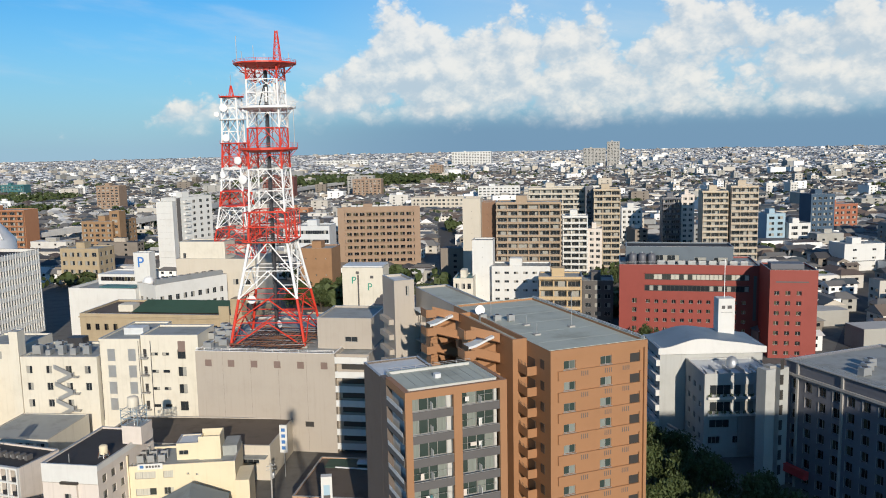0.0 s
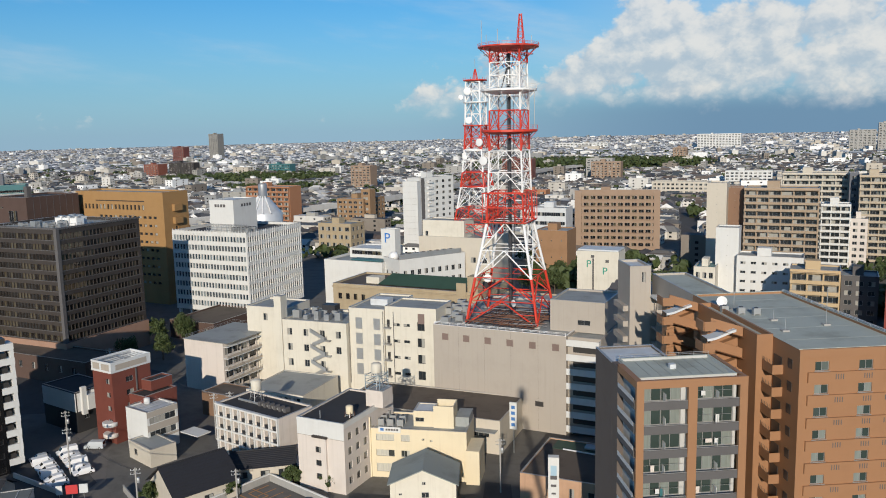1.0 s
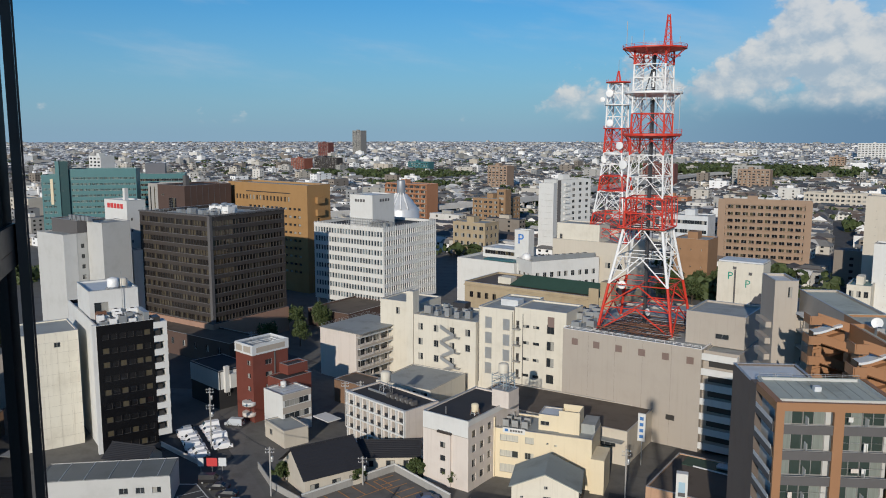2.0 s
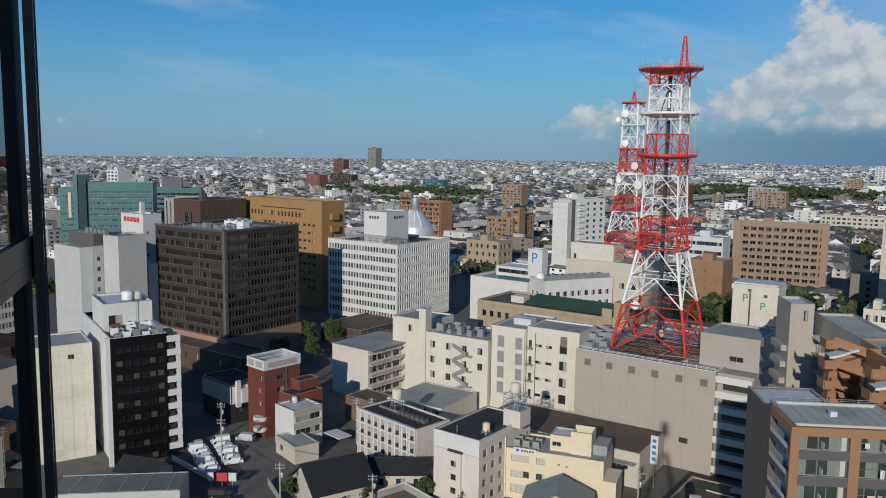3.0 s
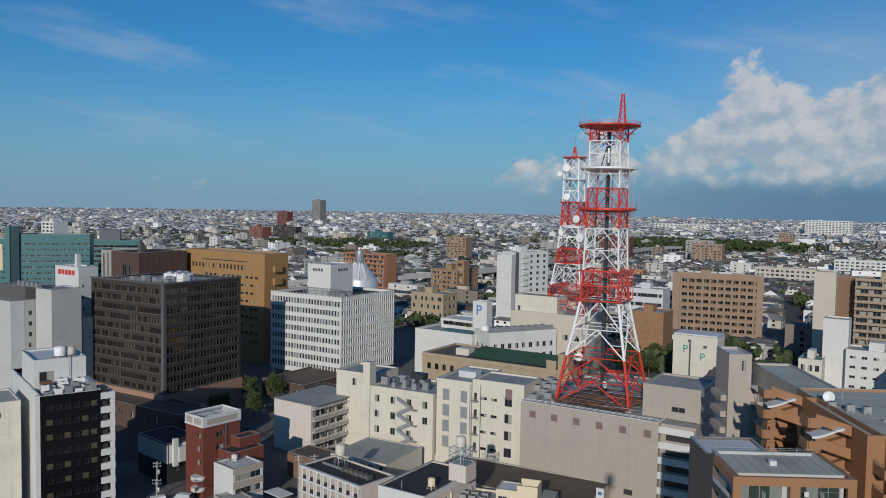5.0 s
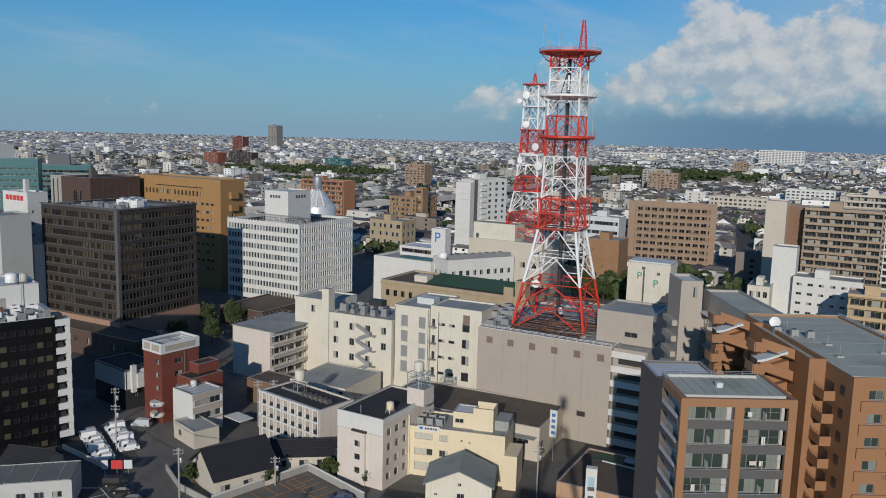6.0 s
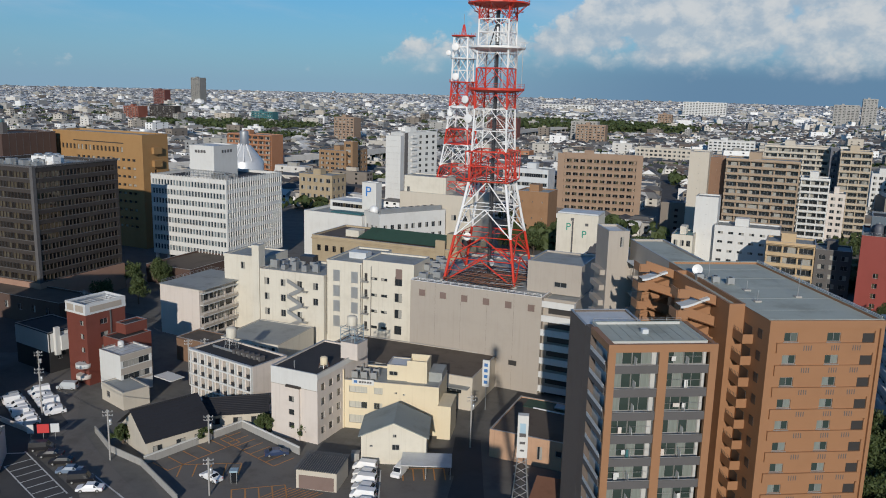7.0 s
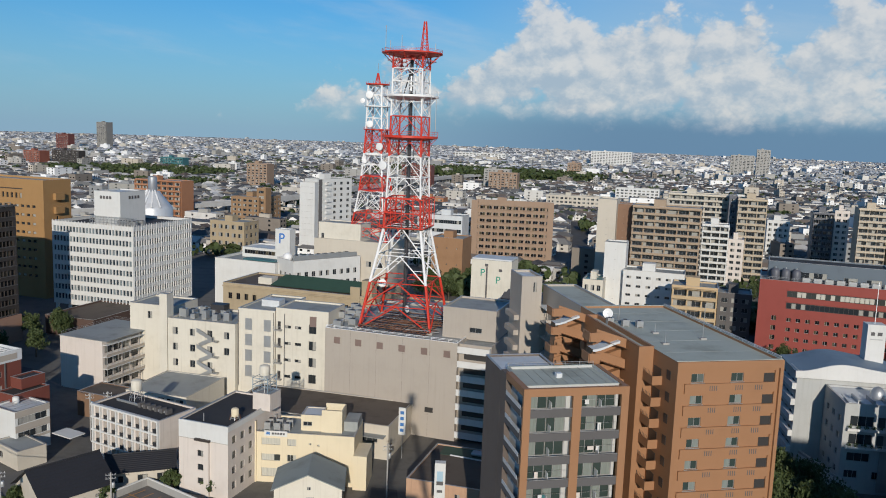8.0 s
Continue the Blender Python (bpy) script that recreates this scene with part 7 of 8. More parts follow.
# ---- streets, lots and what stands on them ----
def patch(name, label, pts, z, mat, category):
    bm = bmesh.new()
    lo = [bm.verts.new((x, y, z - 0.15)) for x, y in pts]
    hi = [bm.verts.new((x, y, z)) for x, y in pts]
    bm.faces.new(hi)
    for i in range(len(pts)):
        j = (i + 1) % len(pts)
        bm.faces.new((lo[i], lo[j], hi[j], hi[i]))
    return tagged(part(name, bm, mat), label, category, kind="structure")


LOT = surface("car_park_asphalt", (0.16, 0.148, 0.135), grain=10, vary=0.3, stain=0.5)
patch("road", "grey asphalt lane between the blocks", [(-150, 166), (-126, 150), (-112, 131), (-96, 119), (-76, 106), (-60, 96), (-50, 90), (-66, 82), (-95, 108), (-112, 122), (-135, 138), (-160, 158)], 0.03, LOT, "road")
lot_east = patch("car_lot", "asphalt parking lot with orange bay lines", [(-88, 119.5), (-79.6, 139.6), (-63, 131.8), (-54, 118), (-60, 100), (-75, 107)], 0.05, LOT, "parking lot")
lot_west = patch("west_car_lot", "asphalt parking lot with rows of cars", [(-140, 136), (-128, 141), (-114, 131), (-112, 118), (-92, 107), (-82, 96), (-100, 84), (-130, 104)], 0.045, ASPHALT, "parking lot")
lot_mid = patch("middle_car_lot", "asphalt parking lot beside a gabled house", [(-53, 132), (-33, 133.5), (-31, 116), (-50, 112)], 0.055, LOT, "parking lot")
patch("shaded_lane", "narrow asphalt lane in shade beside the apartment block", [(-37, 150), (-31.8, 150), (-18, 96), (-27, 92)], 0.04, ASPHALT, "road")
patch("avenue", "wide asphalt avenue running north", [(0, 330), (10, 330), (12, 700), (-6, 700)], 0.04, ASPHALT, "road")
patch("east_road", "asphalt road between houses", [(116, 240), (124, 238), (250, 452), (242, 456)], 0.04, ASPHALT, "road")
patch("plaza_road", "asphalt street in front of the brown office", [(-190, 190), (-160, 205), (-140, 200), (-150, 166), (-165, 160)], 0.04, ASPHALT, "road")


def line(parent, a, b, mat, w=0.24, z=0.075):
    a, b = Vector((*a, z)), Vector((*b, z))
    side = (b - a).cross(Vector((0, 0, 1))).normalized() * w / 2
    bm = bmesh.new()
    quad(bm, [a - side, b - side, b + side, a + side])
    return part("bay_line", bm, mat, parent)


def bays(parent, a, b, n_, depth, mat):
    """A row of parking bays from a to b, each as deep as depth, to the left of the way."""
    a, b = Vector(a), Vector(b)
    d = (b - a).normalized()
    out = Vector((-d.y, d.x)) * depth
    line(parent, a + out, b + out, mat)
    for i in range(n_ + 1):
        p = a.lerp(b, i / n_)
        line(parent, p, p + out, mat)


bays(lot_east, (-63.6, 131.0), (-78.8, 138.2), 7, 4.8, PAINT_LINE)
bays(lot_east, (-87.3, 121.0), (-81.0, 135.8), 5, -4.8, PAINT_LINE)
bays(lot_east, (-80, 117.5), (-70, 121.5), 4, 4.8, PAINT_LINE)
bays(lot_east, (-66.0, 112.0), (-58.0, 116.5), 4, 5.0, PAINT_LINE)
for i in range(9):
    line(lot_east, (-59.8 + i * 0.85, 120.2), (-62.5 + i * 0.85, 115.5), PAINT_LINE, 0.2)
bays(lot_mid, (-41.2, 128.8), (-34.0, 131.4), 4, 4.6, PAINT_LINE)
bays(lot_mid, (-51.0, 130.0), (-46.5, 116.0), 6, 4.8, PAINT_WHITE)
line(lot_west, (-112.5, 117.5), (-94.0, 106.6), PAINT_WHITE, 0.25), line(lot_west, (-95.0, 114.0), (-80.0, 106.0), PAINT_WHITE, 0.3)
line(lot_west, (-121, 113), (-112, 117), PAINT_WHITE, 0.4)
bays(lot_west, (-109.0, 115.4), (-90.0, 104.5), 8, -4.8, PAINT_WHITE)


def wall_run(name, label, pts, h, t, mat, cap=None):
    ob = thing(name, label, "wall", pose(*pts[0], 0))
    o = Vector((*pts[0], 0))
    for a, b in zip(pts, pts[1:]):
        a, b = Vector((*a, 0)) - o, Vector((*b, 0)) - o
        side = (b - a).cross(Vector((0, 0, 1))).normalized() * t / 2
        bm = bmesh.new()
        for z0, z1, k, in ((0, h, 1.0),):
            v = [a - side, b - side, b + side, a + side]
            lo, hi = [bm.verts.new((p.x, p.y, z0)) for p in v], [bm.verts.new((p.x, p.y, z1)) for p in v]
            bm.faces.new(hi)
            for i in range(4):
                bm.faces.new((lo[i], lo[(i + 1) % 4], hi[(i + 1) % 4], hi[i]))
        part("panel", bm, mat, ob)
        strut(ob, "coping", a + Vector((0, 0, h + 0.03)), b + Vector((0, 0, h + 0.03)), t * 0.75, cap or mat)
    return ob


wall_run("lot_wall", "concrete boundary wall with a white coping round the parking lot", [(-88.4, 120.0), (-79.6, 140.3), (-63.2, 132.6)], 1.5, 0.25, CONCRETE, WHITE)
wall_run("lane_wall", "low concrete wall along the lane", [(-106.0, 129.0), (-97.5, 122.5), (-88.6, 119.4), (-75, 110)], 1.2, 0.22, CONCRETE)
wall_run("kerb_wall", "white kerb along the west parking lot", [(-133, 129), (-117.5, 124.5)], 0.9, 0.3, PINKISH)
wall_run("park_wall", "white balustrade wall along a shaded garden path", [(44.0, 200.0), (50.2, 190.0), (57.0, 169.0)], 3.0, 0.5, WHITE, CONCRETE)


def utility_pole(x, y, h=10.0):
    t = thing("utility_pole", "grey concrete utility pole with crossarms and a transformer", "utility pole", pose(x, y, 0, 0, 0, 30), "utility poles")
    strut(t, "pole", (0, 0, 0), (0, 0, h), 0.15, CONCRETE, 8)
    for z in (h - 0.5, h - 1.2):
        strut(t, "crossarm", (-0.9, 0, z), (0.9, 0, z), 0.06, STEEL)
        for i in range(4):
            strut(t, "insulator", (-0.8 + i * 0.53, 0, z + 0.05), (-0.8 + i * 0.53, 0, z + 0.3), 0.05, WHITE, 6)
    bm = bmesh.new()
    lathe(bm, [(0.28, h - 2.9), (0.3, h - 2.8), (0.3, h - 2.0), (0.2, h - 1.9)], 10, 0, 0.4, 0)
    part("transformer", bm, STEEL, t)
    return t


for x, y, h in ((-95.3, 119.5, 10), (-121.8, 132.6, 10.5), (-132.9, 144.8, 9), (-82.0, 131.6, 6), (-138, 176, 12), (-103, 158, 11), (-100, 160, 11), (-71.0, 113.5, 7), (-152, 184, 12), (-33.0, 146, 11)):
    utility_pole(x, y, h)
for a, b in (((-95.3, 119.5, 9.5), (-121.8, 132.6, 10)), ((-121.8, 132.6, 10), (-132.9, 144.8, 8.6)), ((-103, 158, 10.6), (-138, 176, 11.6))):
    t = thing("power_line", "sagging black power lines between poles", "cable", pose(*a))
    for k in (-0.5, 0.0, 0.5):
        d = Vector(b) - Vector(a)
        for i in range(6):
            f, g = i / 6, (i + 1) / 6
            sag = lambda q: -1.0 * 4 * q * (1 - q)
            strut(t, "wire", d * f + Vector((k, 0, sag(f))), d * g + Vector((k, 0, sag(g))), 0.025, DARKSTEEL)


# ---- cars ----
CAR_GLASS = surface("car_glass", (0.015, 0.017, 0.02), rough=0.08, bump=0.0, stain=0.0)
TYRE = surface("tyre", (0.02, 0.02, 0.02), rough=0.9)
CARS = {}


def car(kind, color, m):
    """A parked car: shell, glasshouse, wheels and lamps. Kinds: saloon, van, hatch."""
    names = {"white": (0.8, 0.8, 0.8), "black": (0.015, 0.015, 0.018), "blue": (0.03, 0.05, 0.11), "silver": (0.45, 0.48, 0.5), "grey_blue": (0.16, 0.21, 0.28), "red": (0.4, 0.03, 0.03)}
    key = (kind, color)
    if key in CARS:
        return copy_thing(CARS[key], m)
    paint = surface("car_paint_" + color, names[color], rough=0.3, bump=0.0, stain=0.05, vary=0.02)
    word = color.replace("_", "-")
    t = thing("car", f"parked {word} {kind} standing on the asphalt", "car", m, "parked cars")
    L, Wd = (4.5, 1.7) if kind == "saloon" else (4.1, 1.7) if kind == "hatch" else (4.4, 1.75)
    top = {"saloon": 1.42, "hatch": 1.5, "van": 1.85}[kind]
    side = {"saloon": [(-L / 2, .3), (-L / 2, .72), (-1.25, .9), (-.55, top - .04), (.75, top), (1.45, .98), (L / 2, .88), (L / 2, .3)],
            "hatch": [(-L / 2, .3), (-L / 2, .75), (-1.15, .95), (-.4, top - .03), (1.35, top), (L / 2, 1.0), (L / 2, .3)],
            "van": [(-L / 2, .3), (-L / 2, .85), (-1.6, 1.05), (-1.0, top), (L / 2 - .1, top), (L / 2, 1.0), (L / 2, .3)]}[kind]
    bm = bmesh.new()
    rings = []
    for y, k in ((-Wd / 2, 0.0), (-Wd / 2 + 0.16, 1.0), (Wd / 2 - 0.16, 1.0), (Wd / 2, 0.0)):
        rings.append([bm.verts.new((x * (0.99 if k == 0 else 1.0), y, z if k or z < 0.95 else 0.95)) for x, z in side])
    for a, b in zip(rings, rings[1:]):
        for i in range(len(side)):
            j = (i + 1) % len(side)
            bm.faces.new((a[i], a[j], b[j], b[i]))
    bm.faces.new(rings[0]), bm.faces.new(rings[-1])
    part("body", bm, paint, t)
    hi = [p for p in side if p[1] > 0.93]
    for s in (-1, 1):
        bm = bmesh.new()
        y0, y1 = s * (Wd / 2 - 0.02), s * (Wd / 2 - 0.165)
        x0, x1 = hi[0][0] + 0.25, hi[-1][0] - 0.2
        quad(bm, [(x0, y0 + s * 0.01, 0.97), (x1, y0 + s * 0.01, 0.97), (x1 - 0.35, y1 + s * 0.02, top - 0.1), (x0 + 0.4, y1 + s * 0.02, top - 0.1)])
        part("side_window", bm, CAR_GLASS, t)
    for i, (p, q) in enumerate(((side[2], side[3]), (side[4], side[5]))):
        bm = bmesh.new()
        dx = -0.015 if i == 0 else 0.015
        mix = lambda f: (p[0] + (q[0] - p[0]) * f + dx, p[1] + (q[1] - p[1]) * f + 0.012)
        a, b = mix(0.12), mix(0.88)
        w = Wd / 2 - 0.22
        quad(bm, [(a[0], -w, a[1]), (a[0], w, a[1]), (b[0], w, b[1]), (b[0], -w, b[1])])
        part("windscreen" if i == 0 else "rear_window", bm, CAR_GLASS, t)
    for x in (-L * 0.31, L * 0.31):
        for s in (-1, 1):
            bm = bmesh.new()
            bar(bm, (x, s * (Wd / 2 - 0.2), 0.31), (x, s * (Wd / 2 + 0.01), 0.31), 0.31, 0, 12)
            wh = part("wheel", bm, TYRE, t)
            bm = bmesh.new()
            bar(bm, (x, s * (Wd / 2 + 0.008), 0.31), (x, s * (Wd / 2 + 0.025), 0.31), 0.19, 0, 10)
            part("rim", bm, STEEL, wh)
    for s in (-1, 1):
        slab(t, "headlamp", -L / 2 - 0.015, s * 0.6 - 0.18, 0.58, -L / 2 + 0.02, s * 0.6 + 0.18, 0.72, TOWER_WHITE)
        slab(t, "tail_lamp", L / 2 - 0.02, s * 0.66 - 0.12, 0.65, L / 2 + 0.015, s * 0.66 + 0.12, 0.85, RED_SIGN)
    CARS[key] = t
    return t


Z = 0.06
rng = random.Random(11)
for row, n_ in ((0, 7), (1, 6)):
    for i in range(n_):
        x, y = -134.2 + i * 2.25 + row * 3.3, 137.6 - i * 1.64 + row * 4.5
        car(("hatch", "van", "hatch")[(i + row) % 3], "silver" if (i, row) == (0, 0) else "white", pose(x, y, Z, 0, 0, 54 + 180 * (i % 3 == 1) + rng.uniform(-3, 3)))
for i, (x, y, c, k) in enumerate(((-110, 119.0, "black", "van"), (-106.4, 117.2, "black", "saloon"), (-102.6, 115.4, "black", "hatch"), (-98.8, 113.0, "grey_blue", "saloon"), (-94.6, 110.8, "black", "van"), (-91.0, 108.6, "white", "saloon"), (-120, 106, "black", "van"), (-116.6, 104, "black", "hatch"), (-113, 102.4, "white", "saloon"), (-109.4, 100.6, "black", "van"), (-105.5, 98.6, "silver", "hatch"), (-124, 108, "black", "saloon"))):
    car(k, c, pose(x, y, Z, 0, 0, 20 if i % 4 else 205))
car("saloon", "white", pose(-73.7, 118.6, Z, 0, 0, -20)), car("saloon", "blue", pose(-67.2, 131.0, Z, 0, 0, 210))
car("van", "silver", pose(-127.0, 146.4, Z, 0, 0, 15)), car("van", "white", pose(-42.6, 131.0, Z, 0, 0, 85))
for i in range(6):
    car(("van", "hatch")[i % 2], "white", pose(-49.2 + i * 0.85, 130.8 - i * 2.5, Z, 0, 0, 4))
for i in range(8):
    car(("hatch", "saloon", "van")[i % 3], ("silver", "black", "white", "grey_blue")[i % 4], pose(-152 + (i % 4) * 3.0, 168 + (i // 4) * 7, Z, 0, 0, 80))
t = thing("phone_box", "glazed telephone box with a pale blue roof", "phone box", pose(-69.3, 118.9, 0.05, 0, 0, 20))
for dx in (-0.5, 0.5):
    for dy in (-0.5, 0.5):
        strut(t, "post", (dx, dy, 0), (dx, dy, 2.2), 0.06, STEEL)
slab(t, "pane", -0.48, -0.5, 0.2, 0.48, -0.48, 2.1, CAR_GLASS), slab(t, "pane", 0.48, -0.48, 0.2, 0.5, 0.48, 2.1, CAR_GLASS), slab(t, "roof", -0.7, -0.7, 2.2, 0.7, 0.7, 2.5, surface("pale_blue", (0.30, 0.42, 0.50)))
for x, y, c, w in ((-112.7, 122.6, RED_SIGN, 2.2), (-110.8, 123.6, ROOF_LIGHT, 1.6), (-114.8, 121.6, WHITE, 1.2)):
    t = thing("street_sign", "flat coloured sign board on a post", "sign", pose(x, y, 0, 0, 0, 25))
    strut(t, "post", (0, 0, 0), (0, 0, 2.6), 0.06, STEEL), slab(t, "board", -w / 2, -0.06, 1.6, w / 2, 0.06, 3.4, c)
b = thing("grey_metal_shed", "long shed with a seamed grey metal roof", "shed", pose(-130, 95, 0, 0, 0, 34))
block(b, 24, 9, 5.6, PALE_WALL, surface("seamed_grey_sheet", (0.17, 0.18, 0.17), rough=0.6, stain=0.3), {"F": rows_of(14, 23, 3, 2.4, 1, 1, 1.6, 1.2)}, parapet=0.05)
for i in range(5):
    strut(b, "seam", (4 + i * 4.4, 0.2, 5.6), (4 + i * 4.4, 8.8, 5.6), 0.06, ROOF_LIGHT)
tiled_house(pose(-131, 112, 0, 0, 0, 10), 9, 6, 4.0, 6.2, "small house with a black tiled roof")


# ---- trees ----
TREES = {}


def tree(m, kind, h=9.0, spread=4.0, label="leafy green broadleaf tree"):
    if kind in TREES:
        return copy_thing(TREES[kind], m)
    rng = random.Random(kind)
    t = thing("tree", label, "tree", m, "trees")
    bm = bmesh.new()
    lathe(bm, [(0.28, 0), (0.2, h * 0.3), (0.12, h * 0.6), (0.03, h * 0.9)], 7)
    tips = []
    for i in range(12):
        a, z = i * 2.4, h * (0.35 + 0.045 * i)
        k = spread * (1.0 - 0.05 * i) * rng.uniform(0.55, 0.85)
        tip = (k * math.cos(a), k * math.sin(a), z + h * 0.12)
        bar(bm, (0, 0, z - h * 0.08), tip, 0.07, 0, 5)
        tips.append(tip)
    part("trunk", bm, BARK, t)
    bm = bmesh.new()
    for x, y, z in tips + [(0, 0, h * 0.95)]:
        for _ in range(3):
            leaf_cloud(bm, rng, x + rng.uniform(-1, 1), y + rng.uniform(-1, 1), z + rng.uniform(-.6, .9), spread * rng.uniform(0.22, 0.4), 60, 0.34)
    part("crown", bm, LEAF, t)
    TREES[kind] = t
    return t


rng = random.Random(21)
park = [(44, 165), (41, 156), (36, 148), (46, 150), (40, 141), (50, 144), (34, 134), (44, 134), (53, 136), (38, 127), (48, 127), (57, 128), (33, 121), (42, 119), (52, 119), (46, 160), (51, 152), (60, 120), (36, 112), (58, 138)]
for i, (x, y) in enumerate(park):
    tree(pose(x + rng.uniform(-2, 2), y + rng.uniform(-2, 2), 0, 0, 0, rng.uniform(0, 360)), 1 + i % 3, (9.5, 8.5, 10.5)[i % 3], (4.8, 4.2, 5.0)[i % 3])
for i in range(26):
    tree(pose(-64 + rng.uniform(0, 40), 330 + rng.uniform(0, 66), 0, 0, 0, rng.uniform(0, 360)), 1 + i % 3)
for x, y in ((65, 247), (62, 232), (68, 238), (74, 385), (79, 376), (86, 388), (92, 380), (-156, 213), (-166, 238), (-160, 232), (-170, 230), (-163, 205), (-7, 352), (-3, 344), (4, 340), (-12, 346), (-150, 380), (-158, 390), (-144, 386), (-136, 378), (66, 262), (58, 256), (70, 255)):
    tree(pose(x, y, 0, 0, 0, rng.uniform(0, 360)), 4, 8.0, 3.4, "small round-crowned green street tree")
for x, y in ((-66, 139.6), (-84, 132), (-97.6, 126.4), (-74, 140)):
    tree(pose(x, y, 0, 0, 0, rng.uniform(0, 360)), 5, 3.2, 1.6, "small clipped garden shrub")


def woods(seed, spots, name, label):
    """Far belts of trees as one mass of leaf clumps."""
    rng = np.random.default_rng(seed)
    verts, faces = [], []
    for cx, cy, rx, ry, h, count in spots:
        for _ in range(count):
            a, q = rng.uniform(0, 6.283), math.sqrt(rng.random())
            x, y = cx + rx * q * math.cos(a), cy + ry * q * math.sin(a)
            size = rng.uniform(1.6, 3.4)
            top = h * rng.uniform(0.5, 1.1)
            for _k in range(9):
                d = rng.normal(0, 1, 3)
                d /= np.linalg.norm(d)
                p = np.array([x, y, max(0.6, top - size)]) + d * size * np.array([1, 1, 0.9])
                u = rng.normal(0, 1, 3)
                u -= d * (u @ d)
                u /= np.linalg.norm(u)
                v = np.cross(d, u)
                s = size * 0.75
                base = len(verts)
                verts += [tuple(p + u * s), tuple(p + v * s), tuple(p - u * s), tuple(p - v * s)]
                faces.append((base, base + 1, base + 2, base + 3))
    data = bpy.data.meshes.new(name)
    data.from_pydata(verts, [], faces)
    data.materials.append(LEAF)
    return tagged(new(name, data), label, "trees", kind="stuff")


spots = [(-48, 372, 20, 26, 9, 260), (60, 322, 16, 10, 9, 90), (-150, 1350, 190, 120, 16, 2600), (-600, 1050, 130, 90, 12, 900), (-470, 880, 60, 40, 10, 250)]
r_ = np.random.default_rng(5)
for _ in range(1100):
    a, q = radians(r_.uniform(-60, 36)), math.sqrt(r_.uniform(360 ** 2, 2100 ** 2))
    spots.append((q * math.sin(a), q * math.cos(a), r_.uniform(5, 26), r_.uniform(4, 12), r_.uniform(5, 10), int(r_.uniform(4, 18))))
woods(6, spots, "tree_belts", "belts and groves of dark green trees across the town")


# ---- elevated railway ----
VIADUCT = surface("pale_viaduct_concrete", (0.48, 0.47, 0.45), streak=0.25)
RAIL = [Vector((-372, 330, 0)), Vector((-362, 430, 0)), Vector((-310, 520, 0)), Vector((-264, 619, 0)), Vector((-242, 700, 0)), Vector((-226, 867, 0)), Vector((-180, 1150, 0)), Vector((-60, 1500, 0))]


def viaduct():
    b = thing("railway_viaduct", "long grey concrete elevated railway on piers", "viaduct", pose(0, 0, 0))
    pts = RAIL
    for a, c in zip(pts, pts[1:]):
        d = (c - a).normalized()
        s = d.cross(Vector((0, 0, 1))) * 5.5
        bm = bmesh.new()
        for z0, z1, k in ((8.8, 10.4, 1.0), (10.4, 12.2, 1.0)):
            for q in (((s * k), (s * (k - 0.12 if z0 > 9 else -k))), ((-s * k), (-s * (k - 0.12)))) if z0 > 9 else (((s * k), (-s * k)),):
                v = [a + q[0], c + q[0], c + q[1], a + q[1]]
                lo, hi = [bm.verts.new((p.x, p.y, z0)) for p in v], [bm.verts.new((p.x, p.y, z1)) for p in v]
                bm.faces.new(lo), bm.faces.new(hi)
                for i in range(4):
                    bm.faces.new((lo[i], lo[(i + 1) % 4], hi[(i + 1) % 4], hi[i]))
        part("deck", bm, VIADUCT, b)
        n_ = max(2, int((c - a).length / 14))
        for i in range(n_):
            p = a.lerp(c, i / n_)
            for k in (-0.6, 0.6):
                strut(b, "pier", p + s * k, p + s * k + Vector((0, 0, 8.8)), 0.9, CONCRETE)


viaduct()


